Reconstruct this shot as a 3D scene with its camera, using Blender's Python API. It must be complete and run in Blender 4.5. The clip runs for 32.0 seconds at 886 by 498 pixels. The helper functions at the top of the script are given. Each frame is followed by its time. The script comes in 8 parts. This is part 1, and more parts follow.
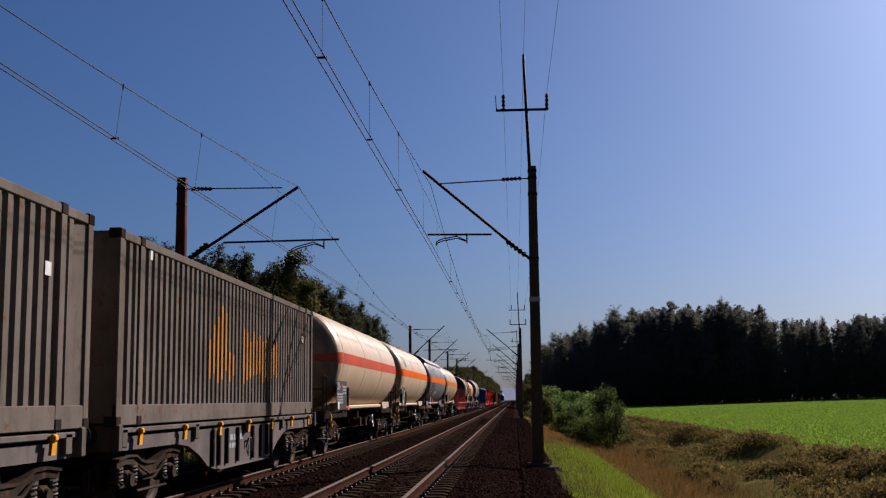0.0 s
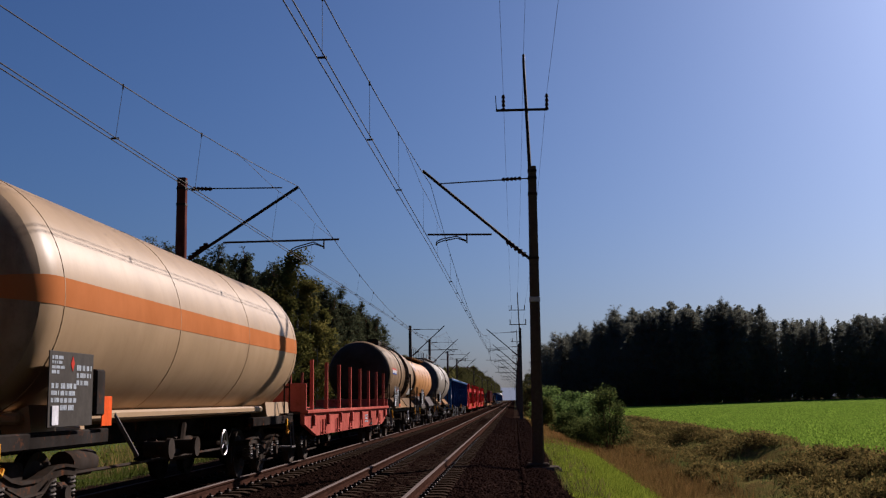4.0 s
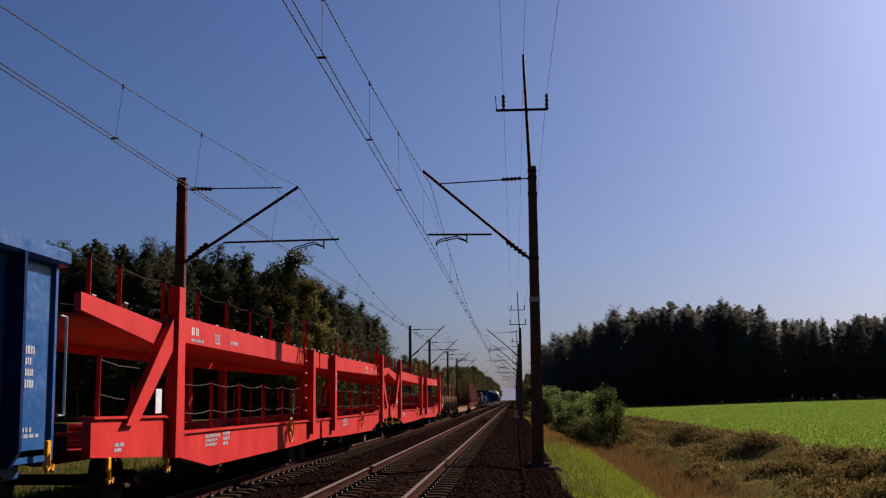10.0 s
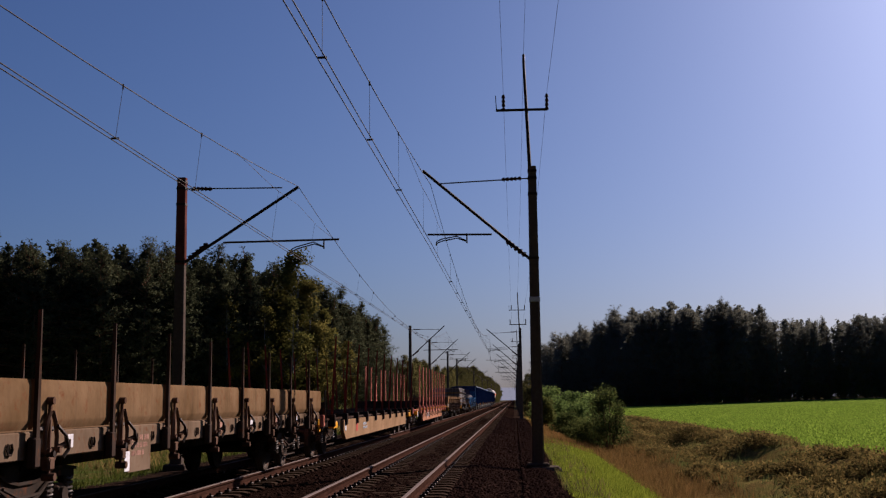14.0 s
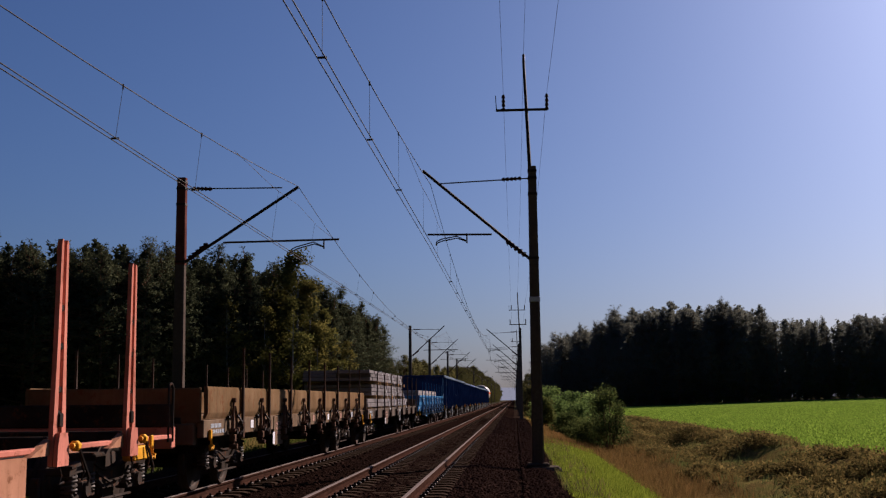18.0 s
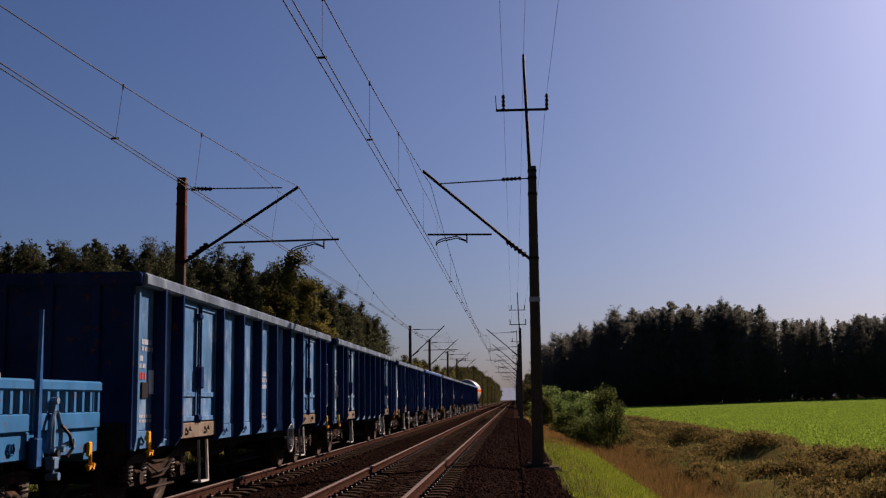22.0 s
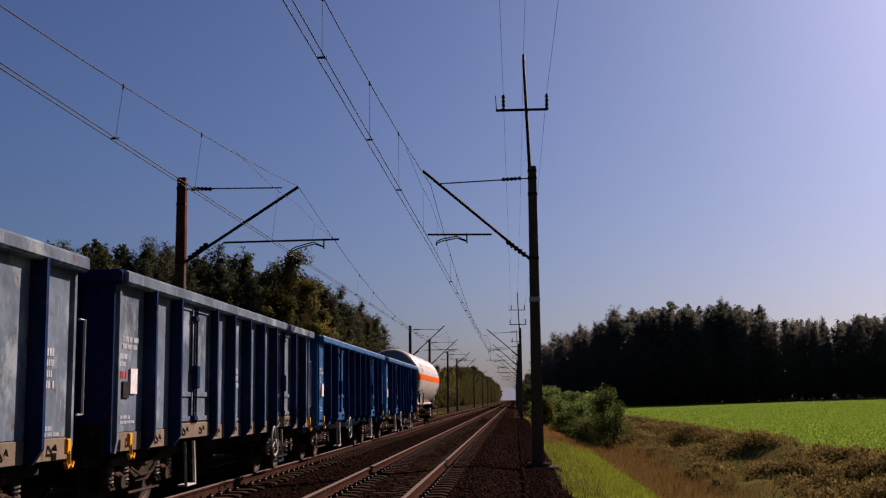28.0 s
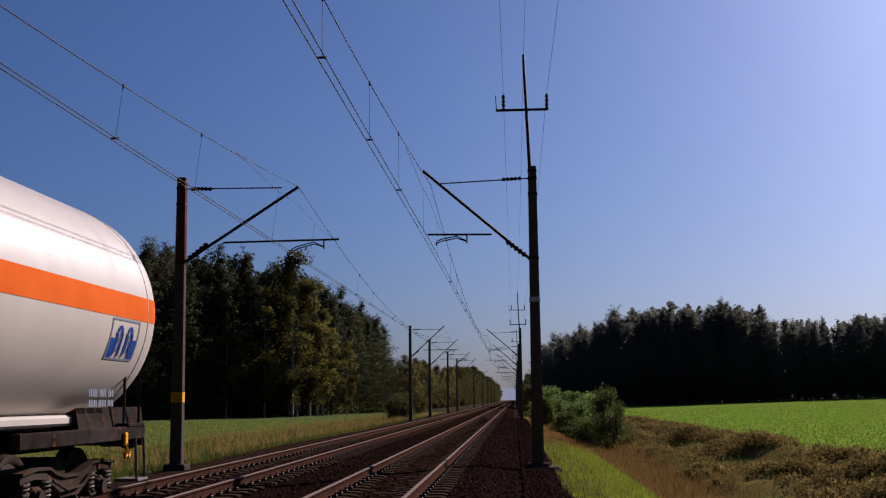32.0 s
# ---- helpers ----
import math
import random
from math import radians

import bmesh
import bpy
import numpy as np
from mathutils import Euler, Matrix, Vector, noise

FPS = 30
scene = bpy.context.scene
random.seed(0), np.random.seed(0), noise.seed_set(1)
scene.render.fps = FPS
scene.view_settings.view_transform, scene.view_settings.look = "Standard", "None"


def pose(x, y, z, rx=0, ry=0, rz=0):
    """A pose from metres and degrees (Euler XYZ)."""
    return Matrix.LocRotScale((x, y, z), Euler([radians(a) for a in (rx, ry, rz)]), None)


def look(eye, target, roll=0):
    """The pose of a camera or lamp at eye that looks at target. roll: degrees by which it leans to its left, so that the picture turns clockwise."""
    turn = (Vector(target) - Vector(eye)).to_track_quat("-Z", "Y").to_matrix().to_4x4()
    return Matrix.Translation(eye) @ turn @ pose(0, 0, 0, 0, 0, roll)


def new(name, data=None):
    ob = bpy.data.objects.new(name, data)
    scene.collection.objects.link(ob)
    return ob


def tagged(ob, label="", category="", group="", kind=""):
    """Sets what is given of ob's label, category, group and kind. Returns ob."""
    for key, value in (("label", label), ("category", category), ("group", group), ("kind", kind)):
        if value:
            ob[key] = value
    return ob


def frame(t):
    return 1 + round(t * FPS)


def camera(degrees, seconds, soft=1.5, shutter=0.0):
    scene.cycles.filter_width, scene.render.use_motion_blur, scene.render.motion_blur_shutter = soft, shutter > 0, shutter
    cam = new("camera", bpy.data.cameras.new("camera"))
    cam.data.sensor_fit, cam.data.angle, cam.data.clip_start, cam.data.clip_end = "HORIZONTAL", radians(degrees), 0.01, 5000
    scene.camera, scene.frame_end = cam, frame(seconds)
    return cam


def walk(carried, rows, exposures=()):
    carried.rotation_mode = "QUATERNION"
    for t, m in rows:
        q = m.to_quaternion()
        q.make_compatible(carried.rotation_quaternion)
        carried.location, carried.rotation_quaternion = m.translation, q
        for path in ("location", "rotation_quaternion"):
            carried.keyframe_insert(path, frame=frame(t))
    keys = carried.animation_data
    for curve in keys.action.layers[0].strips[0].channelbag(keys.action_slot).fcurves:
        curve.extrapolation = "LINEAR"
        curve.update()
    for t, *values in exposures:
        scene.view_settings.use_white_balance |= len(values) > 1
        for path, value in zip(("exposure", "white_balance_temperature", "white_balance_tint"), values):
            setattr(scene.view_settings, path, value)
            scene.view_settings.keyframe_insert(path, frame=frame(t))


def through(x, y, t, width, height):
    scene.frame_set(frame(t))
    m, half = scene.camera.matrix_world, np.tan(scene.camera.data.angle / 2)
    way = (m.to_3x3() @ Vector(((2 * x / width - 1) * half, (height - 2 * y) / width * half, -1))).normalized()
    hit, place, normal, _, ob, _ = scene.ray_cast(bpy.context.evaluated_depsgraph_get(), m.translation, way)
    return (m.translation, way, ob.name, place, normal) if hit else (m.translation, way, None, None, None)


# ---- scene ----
# The camera stands on the cess beside the right-hand track; y runs along the line, rail tops lie at z = 0.
cam = camera(42.962, 32.0, 1.25)
EYE = (0.0, 0.0, 1.436)
VIEW = look(EYE, (-6.104, 98.924, 14.729), -0.604)
# the picture's white balance drifts as red, brown and blue wagons fill it
walk(cam, [(0.0, VIEW), (32.0, VIEW)],
     [(0.0, 1.24, 5120, 20), (1.0, 1.30, 5120, 20), (2.0, 1.10, 5120, 20), (3.0, 1.15, 5120, 20), (7.0, 1.30, 5120, 20), (9.5, 1.30, 5430, 27), (14.5, 1.30, 5430, 28), (18.0, 1.30, 5380, 26),
      (20.0, 1.30, 5350, 26), (20.9, 1.30, 5740, 30), (25.0, 1.30, 5800, 31), (29.0, 1.30, 5800, 32), (31.0, 1.30, 5480, 30), (32.0, 1.30, 5180, 26)])

TRACK_1, TRACK_2 = -2.44, -6.09      # centre lines of the empty track and of the train's track
GAUGE = 0.7535                       # half the distance of the rail heads

# ---- light ----
SUN_AZ, SUN_EL = radians(32.4), radians(27)     # measured from +y towards +x
world = bpy.data.worlds.new("sky")
scene.world = world
world.use_nodes = True
wn, wl = world.node_tree.nodes, world.node_tree.links
sky = wn.new("ShaderNodeTexSky")
sky.sky_type = "NISHITA"
sky.sun_disc = False
sky.sun_elevation, sky.sun_rotation = SUN_EL, SUN_AZ
sky.altitude, sky.air_density, sky.dust_density, sky.ozone_density = 100, 1.05, 1.75, 6.6
wn["Background"].inputs[1].default_value = 0.0184
wl.new(sky.outputs[0], wn["Background"].inputs[0])
sun = new("sun", bpy.data.lights.new("sun", "SUN"))
sun.data.energy, sun.data.angle, sun.data.color = 3.8, radians(0.53), (1.0, 0.80, 0.54)
sun_way = Vector((math.sin(SUN_AZ) * math.cos(SUN_EL), math.cos(SUN_AZ) * math.cos(SUN_EL), math.sin(SUN_EL)))
sun.matrix_world = look(sun_way * 300, (0, 0, 0))
# ---- materials ----
def mat_base(name):
    m = bpy.data.materials.new(name)
    m.use_nodes = True
    nt = m.node_tree
    return m, nt, nt.nodes["Principled BSDF"]


def node(nt, kind, **values):
    n = nt.nodes.new(kind)
    for k, v in values.items():
        n.inputs[k.replace("_", " ")].default_value = v
    return n


def ramp(nt, fac, a, b, c0, c1):
    r = nt.nodes.new("ShaderNodeValToRGB")
    r.color_ramp.elements[0].position, r.color_ramp.elements[1].position = a, b
    r.color_ramp.elements[0].color, r.color_ramp.elements[1].color = (*c0, 1), (*c1, 1)
    nt.links.new(fac, r.inputs[0])
    return r.outputs[0]


def blend(nt, fac, a, b, kind="MIX"):
    m = nt.nodes.new("ShaderNodeMix")
    m.data_type, m.blend_type = "RGBA", kind
    for src, slot in ((fac, 0), (a, 6), (b, 7)):
        if isinstance(src, (int, float)):
            m.inputs[slot].default_value = src
        elif isinstance(src, tuple):
            m.inputs[slot].default_value = (*src, 1)
        else:
            nt.links.new(src, m.inputs[slot])
    return m.outputs[2]


def coords(nt, scale=(1, 1, 1), world_space=False):
    if world_space:
        src = nt.nodes.new("ShaderNodeNewGeometry").outputs["Position"]
    else:
        src = nt.nodes.new("ShaderNodeTexCoord").outputs["Object"]
    mp = nt.nodes.new("ShaderNodeMapping")
    mp.inputs["Scale"].default_value = scale
    nt.links.new(src, mp.inputs[0])
    return mp.outputs[0]


def noise_of(nt, vec, scale, detail=4, rough=0.6):
    n = node(nt, "ShaderNodeTexNoise", Scale=scale, Detail=detail, Roughness=rough)
    nt.links.new(vec, n.inputs["Vector"])
    return n.outputs["Fac"]


def bump(nt, bsdf, height, strength, distance):
    b = node(nt, "ShaderNodeBump", Strength=strength, Distance=distance)
    nt.links.new(height, b.inputs["Height"])
    nt.links.new(b.outputs[0], bsdf.inputs["Normal"])


def paint(name, colour, rough=0.45, metal=0.0, dirt=0.35, dirt_colour=(0.10, 0.075, 0.05), fade=0.15, rust=0.0, dents=0.25, gloss=0.0, runs_per=5.0, scuff=0.0):
    """Weathered paint: cloudy fading, runs of dirt downwards, rust spots, dented sheet."""
    m, nt, b = mat_base(name)
    colour, dirt_colour = tuple(c * 0.65 for c in colour), tuple(c * 0.56 for c in dirt_colour)
    v = coords(nt)
    cloud = noise_of(nt, v, 1.3, 5)
    light = tuple(min(1, c * (1 + fade) + 0.25 * fade * 0.3) for c in colour)
    dark = tuple(c * (1 - fade) for c in colour)
    col = ramp(nt, cloud, 0.3, 0.7, dark, light)
    runs = noise_of(nt, coords(nt, (runs_per, runs_per, 0.35)), 1.6, 5, 0.65)
    col = blend(nt, ramp(nt, runs, 0.5, 0.78, (0, 0, 0), (dirt, dirt, dirt)), col, dirt_colour)
    fine = noise_of(nt, v, 22, 4, 0.7)
    col = blend(nt, ramp(nt, fine, 0.55, 0.75, (0, 0, 0), (dirt * 0.5,) * 3), col, dirt_colour)
    if scuff:
        worn = noise_of(nt, coords(nt, (1, 1, 0.7)), 1.9, 7, 0.66)
        col = blend(nt, ramp(nt, worn, 0.53, 0.63, (0, 0, 0), (scuff,) * 3), col, (0.34, 0.40, 0.43))
        thin = noise_of(nt, coords(nt, (9, 9, 1.1)), 2.0, 5, 0.7)
        col = blend(nt, ramp(nt, thin, 0.6, 0.7, (0, 0, 0), (scuff * 0.8,) * 3), col, (0.40, 0.42, 0.42))
    if rust:
        spots = noise_of(nt, v, 6, 6, 0.75)
        col = blend(nt, ramp(nt, spots, 0.60 - rust * 0.12, 0.68, (0, 0, 0), (0.8,) * 3), col, (0.13, 0.05, 0.022))
    nt.links.new(col, b.inputs["Base Color"])
    b.inputs["Metallic"].default_value = metal
    b.inputs["Specular IOR Level"].default_value = gloss
    r = nt.nodes.new("ShaderNodeMapRange")
    r.inputs["To Min"].default_value, r.inputs["To Max"].default_value = rough - 0.1, min(1, rough + 0.22)
    nt.links.new(runs, r.inputs[0])
    nt.links.new(r.outputs[0], b.inputs["Roughness"])
    if dents:
        bump(nt, b, noise_of(nt, v, 1.7, 3), dents, 0.05)
    return m


def leafy(name, a, b_col, through=0.35, rough=0.7):
    """Leaves, needles and grass: two tones from piece to piece, some light passing through."""
    m = bpy.data.materials.new(name)
    m.use_nodes = True
    nt = m.node_tree
    nt.nodes.clear()
    out = nt.nodes.new("ShaderNodeOutputMaterial")
    geo = nt.nodes.new("ShaderNodeNewGeometry")
    info = nt.nodes.new("ShaderNodeObjectInfo")
    mixf = nt.nodes.new("ShaderNodeMath")
    mixf.operation = "MULTIPLY_ADD"
    nt.links.new(geo.outputs["Random Per Island"], mixf.inputs[0])
    mixf.inputs[1].default_value = 0.55
    half = nt.nodes.new("ShaderNodeMath")
    half.operation = "MULTIPLY"
    half.inputs[1].default_value = 0.45
    nt.links.new(info.outputs["Random"], half.inputs[0])
    nt.links.new(half.outputs[0], mixf.inputs[2])
    col = ramp(nt, mixf.outputs[0], 0.1, 0.9, a, b_col)
    d = nt.nodes.new("ShaderNodeBsdfDiffuse")
    t = nt.nodes.new("ShaderNodeBsdfTranslucent")
    mix = nt.nodes.new("ShaderNodeMixShader")
    mix.inputs[0].default_value = through
    nt.links.new(col, d.inputs[0])
    nt.links.new(col, t.inputs[0])
    nt.links.new(d.outputs[0], mix.inputs[1])
    nt.links.new(t.outputs[0], mix.inputs[2])
    nt.links.new(mix.outputs[0], out.inputs[0])
    return m


def speckled(name, cols, scale, rough=0.9, strength=0.6, distance=0.02, world_space=True, random_tone=0.0):
    """Stone, soil, concrete, bark: three tones in two grain sizes with relief."""
    m, nt, b = mat_base(name)
    v = coords(nt, (1, 1, 1), world_space)
    n1, n2 = noise_of(nt, v, scale, 5, 0.7), noise_of(nt, v, scale * 0.11, 4)
    col = blend(nt, ramp(nt, n2, 0.35, 0.65, (0.2,) * 3, (0.8,) * 3), ramp(nt, n1, 0.3, 0.7, cols[0], cols[1]), cols[2])
    if random_tone:
        info = nt.nodes.new("ShaderNodeObjectInfo")
        isl = nt.nodes.new("ShaderNodeNewGeometry")
        add = nt.nodes.new("ShaderNodeMath")
        nt.links.new(info.outputs["Random"], add.inputs[0])
        nt.links.new(isl.outputs["Random Per Island"], add.inputs[1])
        k = ramp(nt, add.outputs[0], 0.0, 1.0, (1 - random_tone,) * 3, (1 + random_tone,) * 3)
        col = blend(nt, 1.0, col, k, "MULTIPLY")
    nt.links.new(col, b.inputs["Base Color"])
    b.inputs["Roughness"].default_value = rough
    b.inputs["Specular IOR Level"].default_value = 0.0
    bump(nt, b, n1, strength, distance)
    return m


def plain(name, colour, rough=0.5, metal=0.0):
    m, nt, b = mat_base(name)
    v = coords(nt)
    col = ramp(nt, noise_of(nt, v, 9, 4), 0.3, 0.7, tuple(c * 0.66 for c in colour), tuple(min(1, c * 0.97) for c in colour))
    nt.links.new(col, b.inputs["Base Color"])
    b.inputs["Roughness"].default_value, b.inputs["Metallic"].default_value = rough, metal
    b.inputs["Specular IOR Level"].default_value = 0.02
    return m


M_BLUE = paint("blue_paint", (0.004, 0.098, 0.325), 0.3, 0, 0.10, (0.03, 0.10, 0.26), 0.12, 0, 0.8, 0.18, scuff=0.06)
M_BLUE_FRESH = paint("fresh_blue_paint", (0.002, 0.12, 0.36), 0.28, 0, 0.10, (0.02, 0.08, 0.2), 0.12, 0, 0.8, 0.16, scuff=0.07)
M_BLUE_DULL = paint("dull_blue_paint", (0.095, 0.225, 0.43), 0.42, 0, 0.3, (0.2, 0.22, 0.25), 0.3, 0.0, 0.7, scuff=0.35)
M_BLUE_GREY = paint("faded_blue_paint", (0.155, 0.21, 0.285), 0.5, 0, 0.4, (0.22, 0.19, 0.17), 0.35, 0.08, 0.8, scuff=0.5)
M_BLUE_PALE = paint("pale_scuffed_blue_paint", (0.145, 0.255, 0.39), 0.45, 0, 0.3, (0.22, 0.22, 0.23), 0.4, 0.0, 0.8, scuff=0.55)
# navy for locking gear; on ribs and end walls it stands in for shade
M_NAVY_AND_SHADE = paint("navy_paint_and_shade", (0.012, 0.035, 0.13), 0.5, 0, 0.3, (0.03, 0.03, 0.05), 0.2, 0.1, 0.1)
M_SILL_GREY = paint("worn_grey_brown_sill", (0.27, 0.22, 0.165), 0.6, 0, 0.5, (0.14, 0.10, 0.07), 0.25, 0.3, 0.3)
M_SKYBLUE = paint("light_blue_paint", (0.05, 0.205, 0.44), 0.45, 0, 0.3, fade=0.2, rust=0.3)
M_RED = paint("red_paint", (0.72, 0.036, 0.024), 0.38, 0, 0.15, (0.25, 0.03, 0.02), 0.12, 0.0, 0.2, 0.04)
M_RED_OLD = paint("old_red_paint", (0.58, 0.135, 0.10), 0.55, 0, 0.4, (0.2, 0.08, 0.06), 0.25, 0.5)
M_PINK = paint("pinkish_red_paint", (0.74, 0.27, 0.19), 0.6, 0, 0.45, (0.32, 0.16, 0.10), 0.25, 0.35)
M_CREAM = paint("cream_tank_paint", (0.70, 0.52, 0.335), 0.36, 0, 0.3, (0.42, 0.27, 0.15), 0.08, 0, 0.03, 0.08, 1.4)
M_SAND = paint("sand_tank_paint", (0.53, 0.36, 0.20), 0.36, 0, 0.3, (0.42, 0.25, 0.12), 0.1, 0, 0.03, 0.08, 1.4)
# tank ends: grime plus the shade they stand in, put into the colour
M_GRIME_SHADE_CREAM = paint("grimy_shaded_cream_paint", (0.44, 0.31, 0.20), 0.5, 0, 0.6, (0.10, 0.06, 0.035), 0.3, 0, 0.03, 0.04, 1.5)
M_GRIME_SHADE_GREY = paint("grimy_shaded_grey_paint", (0.10, 0.095, 0.11), 0.5, 0, 0.5, (0.05, 0.04, 0.035), 0.3, 0, 0.03, 0.04, 1.5)
M_GRIME_SHADE_BROWN = paint("grimy_shaded_brown_paint", (0.045, 0.028, 0.022), 0.5, 0, 0.5, (0.025, 0.016, 0.013), 0.3, 0, 0.03, 0.04, 1.5)
M_WHITE = paint("white_tank_paint", (0.66, 0.60, 0.545), 0.3, 0, 0.12, (0.5, 0.42, 0.34), 0.05, 0, 0.02, 0.12, 1.2)
M_GREY = paint("grey_tank_paint", (0.155, 0.15, 0.155), 0.42, 0.0, 0.25, (0.15, 0.13, 0.11), 0.1, 0, 0.02, 0.06, 1.2)
M_SILVER = paint("pale_grey_tank_paint", (0.29, 0.245, 0.195), 0.5, 0.0, 0.25, (0.24, 0.18, 0.14), 0.06, 0, 0.03, 0.06, 1.2)
M_BROWN = paint("ochre_tank_paint", (0.275, 0.160, 0.064), 0.55, 0, 0.5, (0.20, 0.105, 0.05), 0.25, 0, 0.04, 0.05, 1.4)
M_SALMON = paint("salmon_tank_paint", (0.60, 0.27, 0.06), 0.42, 0, 0.4, (0.44, 0.12, 0.045), 0.28, 0, 0.04, 0.08, 1.2)
M_STRIPE_R = paint("faded_red_stripe", (0.62, 0.13, 0.085), 0.45, 0, 0.2, (0.4, 0.12, 0.08), 0.1, 0, 0)
M_STRIPE_O = paint("orange_stripe", (0.86, 0.165, 0.018), 0.45, 0, 0.15, (0.5, 0.14, 0.05), 0.08, 0, 0)
M_STRIPE_P = paint("pale_orange_stripe", (0.62, 0.22, 0.07), 0.45, 0, 0.2, (0.5, 0.2, 0.08), 0.1, 0, 0)
# sunshade sheet; also stands in for shade on the white tank's ends
M_SHADE = paint("grey_sunshade_and_end_shade", (0.27, 0.262, 0.265), 0.4, 0, 0.3, (0.2, 0.18, 0.16), 0.1, 0, 0.1, 0.1)
M_BOX = paint("grey_container_paint", (0.20, 0.17, 0.145), 0.45, 0, 0.35, (0.09, 0.075, 0.06), 0.2, 0.3, 0.3)
M_FRAME_GREY = paint("grey_wagon_frame", (0.16, 0.138, 0.115), 0.55, 0, 0.5, (0.08, 0.06, 0.045), 0.2, 0.3, 0.2)
M_SILL_PALE = paint("pale_grey_sill_paint", (0.185, 0.16, 0.152), 0.5, 0, 0.45, (0.14, 0.11, 0.09), 0.2, 0.15, 0.2)
M_FRAME_LIGHT = paint("light_grey_frame", (0.20, 0.18, 0.175), 0.5, 0, 0.4, (0.14, 0.10, 0.07), 0.2, 0.2, 0.2)
M_FRAME_DARK = paint("black_wagon_frame", (0.024, 0.019, 0.016), 0.65, 0, 0.45, (0.06, 0.036, 0.022), 0.3, 0.4, 0.2)
M_BOARD = paint("brown_drop_side_paint", (0.22, 0.132, 0.062), 0.55, 0, 0.5, (0.12, 0.08, 0.05), 0.25, 0.5, 0.5)
M_FRAME_BROWN = paint("brown_grey_frame", (0.225, 0.155, 0.10), 0.55, 0, 0.5, (0.11, 0.07, 0.045), 0.25, 0.4, 0.3)
M_STANCHION = paint("dark_brown_stanchion", (0.06, 0.04, 0.03), 0.55, 0, 0.4, (0.10, 0.05, 0.03), 0.3, 0.4, 0.1)
M_FRAME_DUSK = paint("grey_brown_frame", (0.17, 0.135, 0.11), 0.55, 0, 0.5, (0.09, 0.06, 0.04), 0.25, 0.4, 0.3)
M_STAKE_RED = paint("dark_red_stake_paint", (0.30, 0.045, 0.032), 0.5, 0, 0.4, (0.10, 0.03, 0.02), 0.25, 0.2, 0.1)
M_HINGE = paint("rusty_hinge_iron", (0.15, 0.085, 0.055), 0.6, 0, 0.5, (0.05, 0.03, 0.022), 0.35, 0.3, 0.1)
M_SADDLE = paint("tan_saddle_paint", (0.40, 0.25, 0.135), 0.6, 0, 0.5, (0.2, 0.11, 0.06), 0.2, 0.2)
M_SILL = paint("dusty_red_brown_sill", (0.54, 0.26, 0.15), 0.6, 0, 0.5, (0.25, 0.13, 0.07), 0.25, 0.35)
M_BOGIE = paint("dusty_bogie_iron", (0.050, 0.038, 0.030), 0.6, 0.0, 0.5, (0.10, 0.06, 0.035), 0.3, 0.3, 0)
M_SPRING = paint("worn_spring_steel", (0.16, 0.13, 0.11), 0.45, 0, 0.4, (0.09, 0.055, 0.035), 0.2, 0, 0, 0.1)
M_WHEEL = paint("wheel_steel", (0.06, 0.045, 0.035), 0.5, 0.1, 0.4, (0.09, 0.05, 0.03), 0.2, 0.2, 0)
M_YELLOW = plain("yellow_paint", (0.75, 0.36, 0.015), 0.45)
M_SIGNAL = plain("orange_plate", (0.85, 0.12, 0.015), 0.4)
M_PLATE = plain("grey_brown_plate", (0.075, 0.066, 0.058), 0.5)
M_BLACKP = plain("black_plate", (0.03, 0.03, 0.032), 0.45)
M_NOTICE = plain("faded_pink_notice", (0.42, 0.24, 0.18), 0.6)
M_WPAINT = plain("white_lettering", (0.72, 0.70, 0.66), 0.55)
M_STENCIL = plain("worn_white_stencil", (0.48, 0.52, 0.58), 0.6)
M_LOGO_BLUE = plain("blue_lettering", (0.03, 0.07, 0.30), 0.45)
M_LOGO_GREY = plain("grey_lettering", (0.22, 0.24, 0.30), 0.5)
M_LOGO_RED = plain("red_lettering", (0.55, 0.05, 0.03), 0.45)
M_LOGO_YEL = paint("worn_orange_logo", (0.62, 0.28, 0.06), 0.5, 0, 0.7, (0.16, 0.15, 0.14), 0.25, 0, 0)
M_STEEL = plain("bright_steel", (0.42, 0.41, 0.40), 0.3, 0.8)
M_HANDRAIL = plain("pale_handrail", (0.55, 0.54, 0.50), 0.4)
M_STRAP = plain("white_strap", (0.75, 0.74, 0.78), 0.5)
M_PALE_LOAD = speckled("pale_concrete", ((0.1968, 0.1811, 0.1706), (0.328, 0.3018, 0.2886), (0.2493, 0.2296, 0.2165)), 14, 0.8, 0.3, 0.01, False, 0.15)
M_LOAD = speckled("grey_slab", ((0.1181, 0.1089, 0.1102), (0.2165, 0.1968, 0.1942), (0.1574, 0.1417, 0.1417)), 14, 0.75, 0.3, 0.01, False, 0.2)
M_WOOD = speckled("pale_timber", ((0.3936, 0.2362, 0.105), (0.5773, 0.3674, 0.1706), (0.4723, 0.2886, 0.1312)), 18, 0.75, 0.3, 0.01, False, 0.15)
M_CONCRETE = speckled("pole_concrete", ((0.0615, 0.0492, 0.04059), (0.123, 0.0984, 0.08115), (0.0738, 0.05904, 0.0492)), 12, 0.85, 0.4, 0.012, False)
M_FOOT = speckled("dark_footing_concrete", ((0.03936, 0.03149, 0.02624), (0.09184, 0.07216, 0.05904), (0.05248, 0.04198, 0.03411)), 12, 0.9, 0.4, 0.012, False)
M_POLE_PAINT = paint("red_brown_pole_paint", (0.15, 0.05, 0.038), 0.6, 0, 0.4, (0.08, 0.04, 0.03), 0.25)
